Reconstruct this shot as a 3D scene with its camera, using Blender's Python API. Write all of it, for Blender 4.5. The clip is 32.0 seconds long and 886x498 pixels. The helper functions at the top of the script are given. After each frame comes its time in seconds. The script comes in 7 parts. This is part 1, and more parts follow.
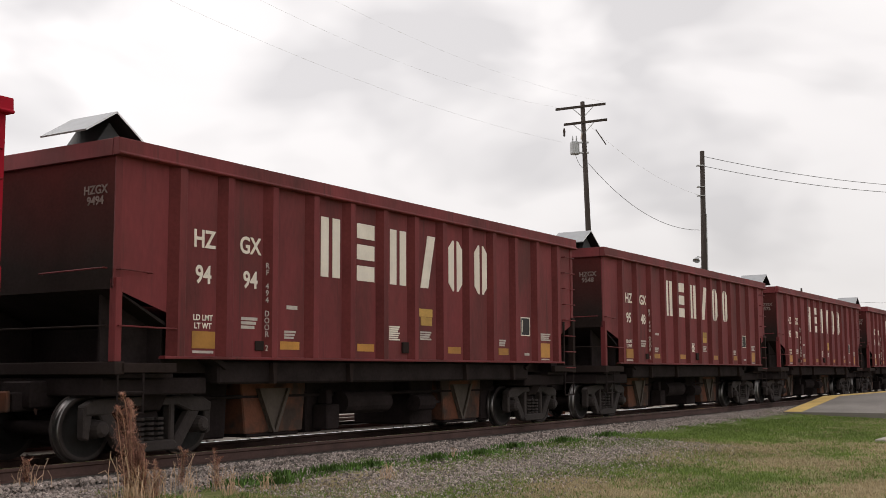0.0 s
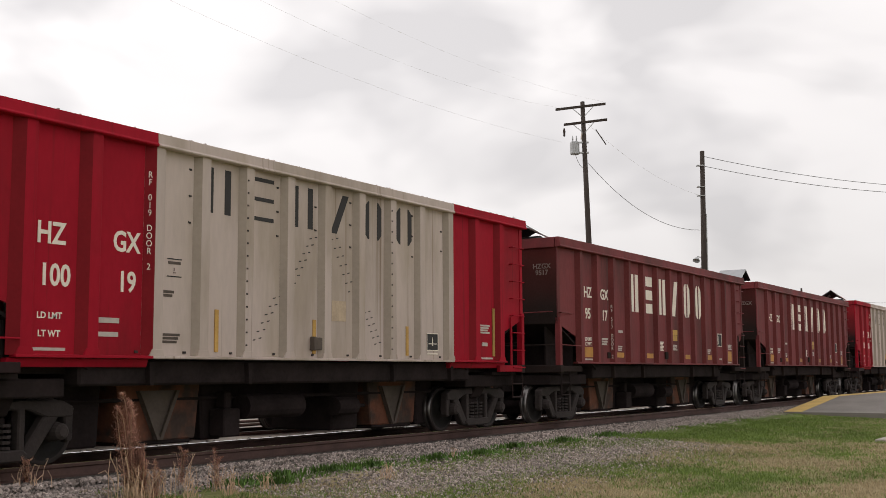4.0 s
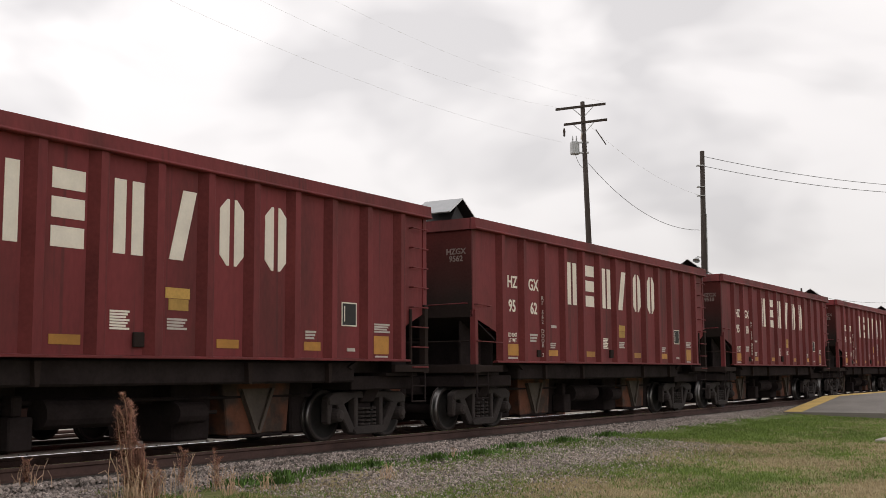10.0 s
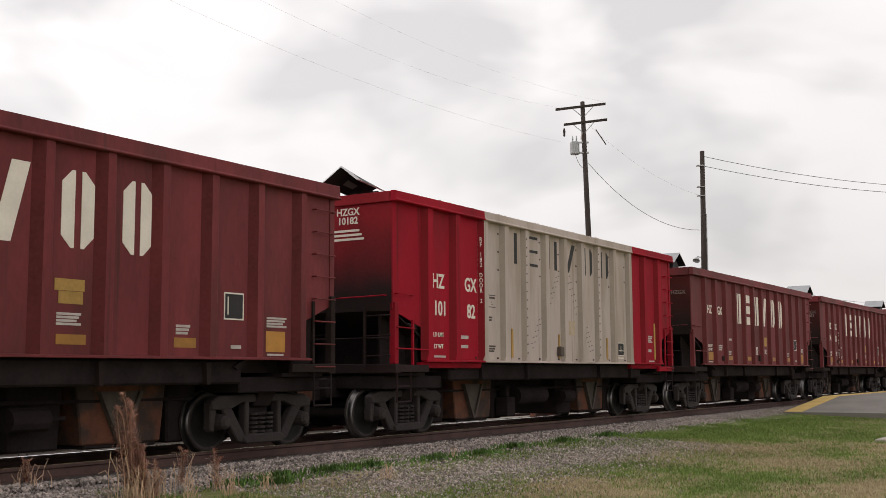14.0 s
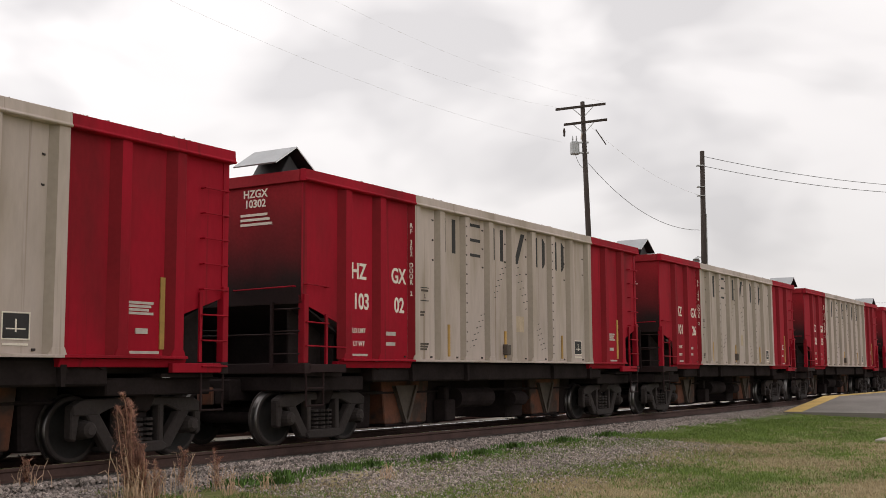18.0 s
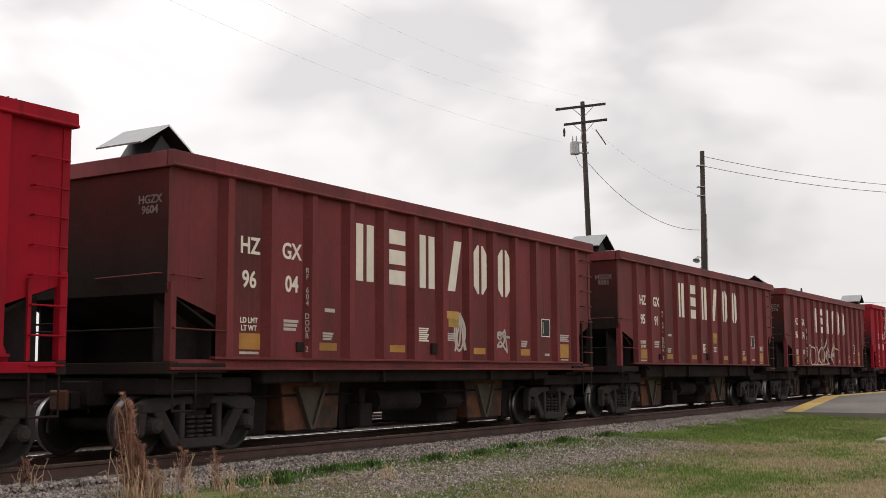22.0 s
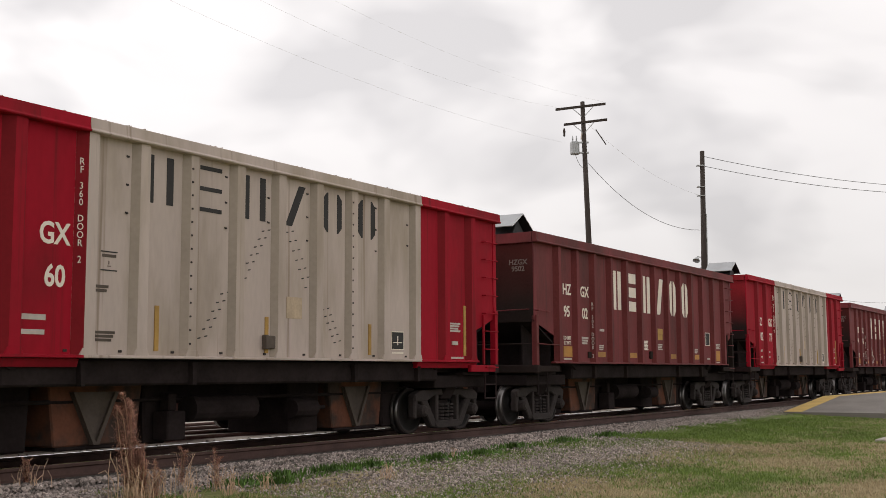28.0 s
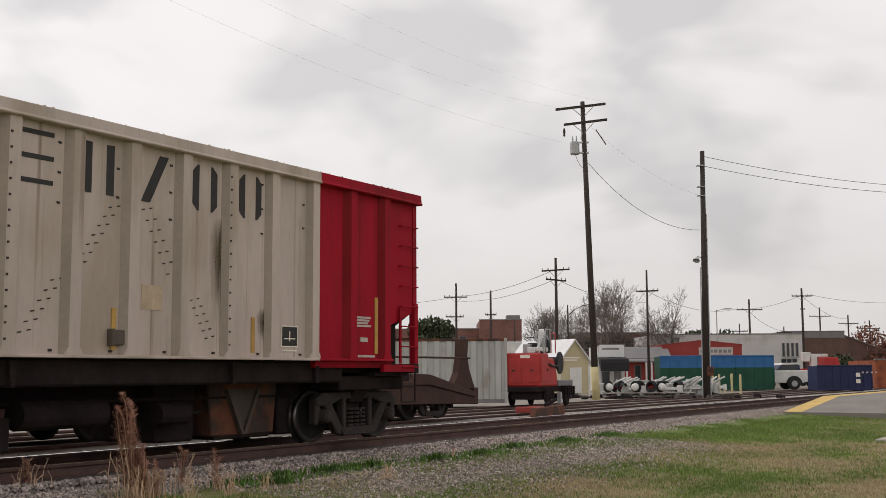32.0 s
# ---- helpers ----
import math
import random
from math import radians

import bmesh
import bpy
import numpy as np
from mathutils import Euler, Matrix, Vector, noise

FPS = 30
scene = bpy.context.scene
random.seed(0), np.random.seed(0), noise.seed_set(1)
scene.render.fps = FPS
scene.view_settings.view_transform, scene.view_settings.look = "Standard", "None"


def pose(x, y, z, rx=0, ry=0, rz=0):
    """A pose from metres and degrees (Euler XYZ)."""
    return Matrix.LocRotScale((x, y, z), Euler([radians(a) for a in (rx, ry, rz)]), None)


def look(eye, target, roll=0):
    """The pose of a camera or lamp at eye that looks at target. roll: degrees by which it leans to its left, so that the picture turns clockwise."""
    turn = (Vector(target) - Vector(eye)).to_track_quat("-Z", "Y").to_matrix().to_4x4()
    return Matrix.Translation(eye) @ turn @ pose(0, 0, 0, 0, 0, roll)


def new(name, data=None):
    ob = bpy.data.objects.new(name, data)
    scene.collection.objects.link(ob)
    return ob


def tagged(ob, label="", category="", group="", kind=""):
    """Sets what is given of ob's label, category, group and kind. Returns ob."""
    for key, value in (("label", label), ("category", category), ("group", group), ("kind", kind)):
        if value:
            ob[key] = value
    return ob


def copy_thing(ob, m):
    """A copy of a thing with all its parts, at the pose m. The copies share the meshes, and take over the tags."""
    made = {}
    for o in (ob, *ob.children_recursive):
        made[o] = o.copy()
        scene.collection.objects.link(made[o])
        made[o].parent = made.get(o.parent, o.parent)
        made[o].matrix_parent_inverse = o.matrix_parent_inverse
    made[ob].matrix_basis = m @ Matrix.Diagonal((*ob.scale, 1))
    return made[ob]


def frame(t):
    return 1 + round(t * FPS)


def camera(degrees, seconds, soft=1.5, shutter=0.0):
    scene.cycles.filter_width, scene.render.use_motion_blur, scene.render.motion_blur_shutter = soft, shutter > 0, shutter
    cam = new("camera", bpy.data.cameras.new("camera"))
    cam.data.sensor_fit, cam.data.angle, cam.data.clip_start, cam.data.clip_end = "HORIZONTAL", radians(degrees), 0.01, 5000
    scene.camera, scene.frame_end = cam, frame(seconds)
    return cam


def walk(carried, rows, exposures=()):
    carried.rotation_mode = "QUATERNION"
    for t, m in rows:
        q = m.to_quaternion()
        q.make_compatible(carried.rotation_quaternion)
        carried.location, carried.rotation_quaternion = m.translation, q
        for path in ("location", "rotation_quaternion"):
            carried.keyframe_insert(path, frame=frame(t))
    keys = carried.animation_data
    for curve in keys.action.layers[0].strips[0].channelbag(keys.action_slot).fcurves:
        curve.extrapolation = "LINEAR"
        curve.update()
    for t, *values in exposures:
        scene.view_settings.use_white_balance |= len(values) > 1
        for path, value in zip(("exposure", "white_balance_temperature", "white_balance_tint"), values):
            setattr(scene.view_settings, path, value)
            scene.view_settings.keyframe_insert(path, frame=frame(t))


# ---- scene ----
# camera: stands still beside the line, held at a standing person's eye
cam = camera(43.0, 32.0, soft=0.65)
EYE_POSE = pose(0, 0, 1.19, 96.325, 0.3, -58.096)
walk(cam, [(0.0, EYE_POSE), (32.0, EYE_POSE)],
     exposures=[(0.0, 0.03, 6650, 14), (30.0, 0.03, 6650, 14), (31.2, 0.0, 6650, 14), (32.0, -0.15, 6650, 14)])

# ---- sky, sun ----
world = bpy.data.worlds.new("overcast_sky")
scene.world = world
world.use_nodes = True
wn, wl = world.node_tree.nodes, world.node_tree.links
wn.clear()
w_out = wn.new("ShaderNodeOutputWorld")
w_bg = wn.new("ShaderNodeBackground")
w_sky = wn.new("ShaderNodeTexSky")
w_sky.sky_type = "NISHITA"
w_sky.sun_disc = False
w_sky.sun_elevation = radians(37)
w_sky.sun_rotation = radians(-4)
w_gain = wn.new("ShaderNodeVectorMath")
w_gain.operation = "SCALE"
w_gain.inputs[3].default_value = 0.1
wl.new(w_sky.outputs[0], w_gain.inputs[0])
w_co = wn.new("ShaderNodeTexCoord")
w_map = wn.new("ShaderNodeMapping")
w_map.inputs["Scale"].default_value = (1.0, 1.0, 1.9)
w_map.inputs["Rotation"].default_value = (0.06, 0.04, 2.3)
wl.new(w_co.outputs["Generated"], w_map.inputs[0])
w_n1 = wn.new("ShaderNodeTexNoise")
w_n1.inputs["Scale"].default_value = 5.0
w_n1.inputs["Detail"].default_value = 3.5
w_n1.inputs["Roughness"].default_value = 0.46
w_n1.inputs["Distortion"].default_value = 0.25
wl.new(w_map.outputs[0], w_n1.inputs["Vector"])
w_ramp = wn.new("ShaderNodeValToRGB")
w_ramp.color_ramp.elements[0].position, w_ramp.color_ramp.elements[0].color = 0.37, (0.775, 0.773, 0.77, 1)
w_ramp.color_ramp.elements[1].position, w_ramp.color_ramp.elements[1].color = 0.62, (1.05, 1.046, 1.03, 1)
w_mid = w_ramp.color_ramp.elements.new(0.5)
w_mid.color = (1.01, 1.005, 0.99, 1)
wl.new(w_n1.outputs["Fac"], w_ramp.inputs[0])
w_mix = wn.new("ShaderNodeMix")
w_mix.data_type = "RGBA"
w_mix.inputs["Factor"].default_value = 0.93
wl.new(w_gain.outputs[0], w_mix.inputs["A"])
wl.new(w_ramp.outputs[0], w_mix.inputs["B"])
w_dir = wn.new("ShaderNodeVectorMath")
w_dir.operation = "DOT_PRODUCT"
w_dir.inputs[1].default_value = Vector((-0.05, 0.80, 0.60)).normalized()
wl.new(w_co.outputs["Generated"], w_dir.inputs[0])
w_glow = wn.new("ShaderNodeMapRange")
w_glow.inputs["From Min"].default_value, w_glow.inputs["From Max"].default_value = 0.25, 0.95
w_glow.inputs["To Min"].default_value, w_glow.inputs["To Max"].default_value = 0.95, 1.06
wl.new(w_dir.outputs["Value"], w_glow.inputs[0])
w_lit = wn.new("ShaderNodeVectorMath")
w_lit.operation = "SCALE"
w_up = wn.new("ShaderNodeSeparateXYZ")
wl.new(w_co.outputs["Generated"], w_up.inputs[0])
w_low = wn.new("ShaderNodeMapRange")
w_low.interpolation_type = "SMOOTHSTEP"
w_low.inputs["From Min"].default_value, w_low.inputs["From Max"].default_value = 0.0, 0.26
w_low.inputs["To Min"].default_value, w_low.inputs["To Max"].default_value = 0.80, 1.0
wl.new(w_up.outputs["Z"], w_low.inputs[0])
w_both = wn.new("ShaderNodeMath")
w_both.operation = "MULTIPLY"
wl.new(w_glow.outputs[0], w_both.inputs[0])
wl.new(w_low.outputs[0], w_both.inputs[1])
wl.new(w_mix.outputs["Result"], w_lit.inputs[0])
wl.new(w_both.outputs[0], w_lit.inputs[3])
wl.new(w_lit.outputs[0], w_bg.inputs[0])
w_bg.inputs[1].default_value = 1.0
wl.new(w_bg.outputs[0], w_out.inputs[0])

sun_data = bpy.data.lights.new("sun", "SUN")
sun_data.energy, sun_data.angle, sun_data.color = 0.8, radians(20), (1.0, 0.96, 0.92)
sun = new("sun", sun_data)
sun.matrix_world = look((0, 0, 60), (1.5, -24, 42))


# ---- materials ----
def material(name, rgb, rough=0.7, metal=0.0, vary=0.25, scale=3.0, grain=40.0, bump=0.15, second=None,
             second_at=0.6, second_scale=1.5, per_object=0.0, per_island=0.0, spec=0.4, stretch=(1, 1, 1), soft=0.08, dark_below=None,
             streak=None, streak_at=0.62, shifted=False):
    """A node material with coarse and fine variation, an optional second colour in patches, and fine relief."""
    m = bpy.data.materials.new(name)
    m.use_nodes = True
    n, l = m.node_tree.nodes, m.node_tree.links
    b = n["Principled BSDF"]
    b.inputs["Roughness"].default_value, b.inputs["Metallic"].default_value = rough, metal
    b.inputs["Specular IOR Level"].default_value = spec
    co = n.new("ShaderNodeTexCoord")
    mp = n.new("ShaderNodeMapping")
    mp.inputs["Scale"].default_value = stretch
    l.new(co.outputs["Object"], mp.inputs[0])
    if shifted:
        # another stretch of the pattern on every piece
        info = n.new("ShaderNodeObjectInfo")
        off = n.new("ShaderNodeVectorMath")
        off.operation = "MULTIPLY"
        off.inputs[1].default_value = (37.0, 11.0, 23.0)
        l.new(info.outputs["Random"], off.inputs[0])
        l.new(off.outputs[0], mp.inputs["Location"])
    coarse, fine = n.new("ShaderNodeTexNoise"), n.new("ShaderNodeTexNoise")
    coarse.inputs["Scale"].default_value, coarse.inputs["Detail"].default_value = scale, 4.0
    fine.inputs["Scale"].default_value, fine.inputs["Detail"].default_value = grain, 3.0
    l.new(mp.outputs[0], coarse.inputs["Vector"])
    l.new(mp.outputs[0], fine.inputs["Vector"])
    add = n.new("ShaderNodeMath")
    add.operation = "MULTIPLY_ADD"
    add.inputs[1].default_value = 0.45
    l.new(fine.outputs["Fac"], add.inputs[0])
    l.new(coarse.outputs["Fac"], add.inputs[2])
    val = n.new("ShaderNodeMapRange")
    val.inputs["From Min"].default_value, val.inputs["From Max"].default_value = 0.4, 1.05
    val.inputs["To Min"].default_value, val.inputs["To Max"].default_value = 1 - vary, 1 + vary
    l.new(add.outputs[0], val.inputs[0])
    gain = val.outputs[0]
    if per_object or per_island:
        rnd = n.new("ShaderNodeObjectInfo") if per_object else n.new("ShaderNodeNewGeometry")
        rr = n.new("ShaderNodeMapRange")
        amount = per_object or per_island
        rr.inputs["To Min"].default_value, rr.inputs["To Max"].default_value = 1 - amount, 1 + amount
        l.new(rnd.outputs["Random" if per_object else "Random Per Island"], rr.inputs[0])
        mul = n.new("ShaderNodeMath")
        mul.operation = "MULTIPLY"
        l.new(gain, mul.inputs[0])
        l.new(rr.outputs[0], mul.inputs[1])
        gain = mul.outputs[0]
    base = n.new("ShaderNodeRGB")
    base.outputs[0].default_value = (*rgb, 1)
    colour = base.outputs[0]
    if second:
        patch = n.new("ShaderNodeTexNoise")
        patch.inputs["Scale"].default_value, patch.inputs["Detail"].default_value = second_scale, 6.0
        l.new(mp.outputs[0], patch.inputs["Vector"])
        pr = n.new("ShaderNodeMapRange")
        pr.inputs["From Min"].default_value, pr.inputs["From Max"].default_value = second_at - soft, second_at + soft
        l.new(patch.outputs["Fac"], pr.inputs[0])
        share = pr.outputs[0]
        if dark_below:
            # soot and shade painted as one darkening, thinning out towards a height
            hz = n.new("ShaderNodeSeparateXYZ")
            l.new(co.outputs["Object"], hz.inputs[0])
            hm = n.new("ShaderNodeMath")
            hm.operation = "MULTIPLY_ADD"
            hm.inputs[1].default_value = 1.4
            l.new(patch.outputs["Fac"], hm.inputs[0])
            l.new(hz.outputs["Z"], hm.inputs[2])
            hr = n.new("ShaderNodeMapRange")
            hr.inputs["From Min"].default_value, hr.inputs["From Max"].default_value = dark_below[0] + 0.7, dark_below[1] + 0.7
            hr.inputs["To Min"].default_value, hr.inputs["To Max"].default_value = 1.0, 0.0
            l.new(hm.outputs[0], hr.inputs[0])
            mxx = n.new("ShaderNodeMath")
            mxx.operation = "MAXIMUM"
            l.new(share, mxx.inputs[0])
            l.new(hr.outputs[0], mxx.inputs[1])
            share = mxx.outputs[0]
        mx = n.new("ShaderNodeMix")
        mx.data_type = "RGBA"
        mx.inputs["B"].default_value = (*second, 1)
        l.new(share, mx.inputs["Factor"])
        l.new(colour, mx.inputs["A"])
        colour = mx.outputs["Result"]
    if streak:
        # narrow runs of rust and dirt washed down the sheet
        mq = n.new("ShaderNodeMapping")
        mq.inputs["Scale"].default_value = (5.5, 1.0, 0.32)
        l.new(mp.outputs[0], mq.inputs[0])
        run = n.new("ShaderNodeTexNoise")
        run.inputs["Scale"].default_value, run.inputs["Detail"].default_value = 1.6, 5.0
        l.new(mq.outputs[0], run.inputs["Vector"])
        rr2 = n.new("ShaderNodeMapRange")
        rr2.inputs["From Min"].default_value, rr2.inputs["From Max"].default_value = streak_at, streak_at + 0.14
        rr2.inputs["To Max"].default_value = 0.75
        l.new(run.outputs["Fac"], rr2.inputs[0])
        ms = n.new("ShaderNodeMix")
        ms.data_type = "RGBA"
        ms.inputs["B"].default_value = (*streak, 1)
        l.new(rr2.outputs[0], ms.inputs["Factor"])
        l.new(colour, ms.inputs["A"])
        colour = ms.outputs["Result"]
    sc = n.new("ShaderNodeVectorMath")
    sc.operation = "SCALE"
    l.new(colour, sc.inputs[0])
    l.new(gain, sc.inputs[3])
    l.new(sc.outputs[0], b.inputs["Base Color"])
    if bump:
        bp = n.new("ShaderNodeBump")
        bp.inputs["Strength"].default_value, bp.inputs["Distance"].default_value = bump, 0.02
        l.new(fine.outputs["Fac"], bp.inputs["Height"])
        l.new(bp.outputs[0], b.inputs["Normal"])
    return m


OXIDE = material("oxide_red_paint", (0.185, 0.0315, 0.0345), 0.65, spec=0.25, vary=0.30, scale=0.9, grain=18, bump=0.14,
                 second=(0.112, 0.026, 0.0245), second_at=0.56, second_scale=1.1, stretch=(1, 1, 0.35), soft=0.12,
                 streak=(0.080, 0.025, 0.023), streak_at=0.60, shifted=True)
# end paints hold soot plus the shade between coupled cars, darker downwards
OXIDE_END = material("sooty_shaded_oxide_paint", (0.080, 0.019, 0.017), 0.9, spec=0.08, vary=0.3, scale=1.2, grain=20, bump=0.12,
                     second=(0.030, 0.021, 0.019), second_at=0.66, second_scale=0.7, soft=0.12, dark_below=(2.5, 3.8))
RED = material("bright_red_paint", (0.355, 0.008, 0.022), 0.7, spec=0.12, vary=0.2, scale=0.8, grain=16, bump=0.1,
               second=(0.21, 0.012, 0.018), second_at=0.62, second_scale=1.1, stretch=(1, 1, 0.4), soft=0.12,
               streak=(0.14, 0.014, 0.016), streak_at=0.60, shifted=True)
RED_END = material("sooty_shaded_red_paint", (0.26, 0.012, 0.018), 0.75, spec=0.2, vary=0.3, scale=1.1, grain=20, bump=0.1,
                   second=(0.026, 0.013, 0.013), second_at=0.68, second_scale=0.7, soft=0.12, dark_below=(2.55, 3.75))
CREAM = material("weathered_cream_paint", (0.535, 0.442, 0.397), 0.7, spec=0.25, vary=0.14, scale=0.7, grain=14, bump=0.1,
                 second=(0.41, 0.335, 0.275), second_at=0.555, second_scale=1.3, stretch=(1.2, 1, 0.3), soft=0.1,
                 streak=(0.19, 0.125, 0.075), streak_at=0.62, shifted=True)
# shade and grime of each rib's leading face, painted as darker paint copies
SHADED_GRIME = {"oxide_red_paint": material("shaded_grimy_oxide_paint", (0.122, 0.025, 0.0245), 0.8, spec=0.15, vary=0.35, scale=1.0, grain=18, bump=0.12),
         "bright_red_paint": material("shaded_grimy_red_paint", (0.205, 0.009, 0.0145), 0.75, spec=0.15, vary=0.2, scale=1.0, grain=18, bump=0.1),
         "weathered_cream_paint": material("shaded_grimy_cream_paint", (0.36, 0.30, 0.25), 0.8, spec=0.15, vary=0.15, scale=1.0, grain=16, bump=0.1)}
WHITE_INK = material("off_white_lettering", (0.84, 0.76, 0.665), 0.7, vary=0.1, scale=3, grain=30, bump=0.05)
BLACK_INK = material("faded_black_lettering", (0.030, 0.027, 0.027), 0.7, vary=0.25, scale=3, grain=30, bump=0.05)
OLIVE_MARK = material("faded_olive_yellow_paint", (0.46, 0.27, 0.07), 0.7, vary=0.3, scale=4, grain=25, bump=0.05, per_object=0.2)
YELLOW_MARK = material("amber_reflective_sheet", (0.42, 0.19, 0.03), 0.5, vary=0.25, scale=4, grain=25, bump=0.05, per_object=0.25)
FADED_INK = material("nearly_worn_off_lettering", (0.20, 0.15, 0.135), 0.8, vary=0.35, scale=4, grain=20, bump=0.05)
LABEL_MARK = material("stencil_grey_white", (0.52, 0.46, 0.42), 0.7, vary=0.2, scale=6, grain=30, bump=0.05)
SOOT = material("sooty_underframe_steel", (0.028, 0.0215, 0.0212), 0.95, vary=0.4, scale=2, grain=20, bump=0.3, spec=0.04)
DUST = material("dusty_bogie_steel", (0.038, 0.0295, 0.0275), 0.9, vary=0.4, scale=2.5, grain=22, bump=0.3)
RUST = material("rusty_chute_plate", (0.155, 0.056, 0.030), 0.85, vary=0.4, scale=2, grain=18, bump=0.25,
                second=(0.055, 0.035, 0.027), second_at=0.52, second_scale=2.2)
GUSSET = material("dusty_gusset_plate", (0.10, 0.078, 0.064), 0.85, vary=0.3, scale=3, grain=20, bump=0.2)
TREAD = material("polished_wheel_rim", (0.20, 0.19, 0.185), 0.36, metal=1.0, vary=0.2, scale=5, grain=30, bump=0.04)
WHEEL = material("grimy_wheel_steel", (0.014, 0.012, 0.011), 0.85, metal=0.0, vary=0.35, scale=4, grain=30, bump=0.15)
SOLAR = material("grey_lid_sheet", (0.36, 0.37, 0.38), 0.38, metal=0.35, vary=0.12, scale=4, grain=20, bump=0.05)
LID_BLACK = material("dark_lid_underside", (0.03, 0.03, 0.032), 0.6, vary=0.3)
ALU = material("bare_aluminium_trim", (0.62, 0.62, 0.62), 0.4, metal=0.8, vary=0.15)
RAIL_TOP = material("polished_rail_head", (0.90, 0.88, 0.86), 0.12, metal=1.0, vary=0.1, scale=2, grain=40, bump=0.02)
RAIL_SIDE = material("rusted_rail_side", (0.090, 0.050, 0.042), 0.85, vary=0.35, scale=3, grain=30, bump=0.2)
TIE = material("weathered_sleeper_timber", (0.075, 0.062, 0.052), 0.9, vary=0.35, scale=3, grain=30, bump=0.4, per_object=0.25)
BED = material("dark_track_bed_stone", (0.10, 0.088, 0.08), 0.9, vary=0.35, scale=5, grain=40, bump=0.3, per_island=0.6)
BALLAST = material("crushed_limestone_ballast", (0.37, 0.315, 0.285), 0.95, spec=0.15, vary=0.35, scale=5, grain=40, bump=0.3, per_island=0.6)
WOOD_POLE = material("creosoted_pole_timber", (0.052, 0.040, 0.034), 0.9, vary=0.35, scale=2, grain=30, bump=0.4, stretch=(3, 3, 0.4))
GALV = material("galvanised_grey_steel", (0.42, 0.43, 0.43), 0.5, metal=0.5, vary=0.15)
# coloured close to the sky so the thinnest wires look faint against it
PALE_WIRE = material("sky_pale_wire", (0.80, 0.80, 0.80), 0.6, metal=0.2, vary=0.1)
WIRE = material("dull_overhead_wire", (0.16, 0.16, 0.16), 0.6, metal=0.3, vary=0.1)
ASPHALT = material("worn_platform_asphalt", (0.22, 0.20, 0.18), 0.9, vary=0.2, scale=0.8, grain=60, bump=0.25)
EDGE_YELLOW = material("faded_yellow_edge_paint", (0.62, 0.42, 0.13), 0.8, vary=0.2, scale=1.5, grain=30, bump=0.1)
CONCRETE = material("pale_concrete", (0.40, 0.36, 0.32), 0.9, vary=0.2, scale=1.5, grain=30, bump=0.2)


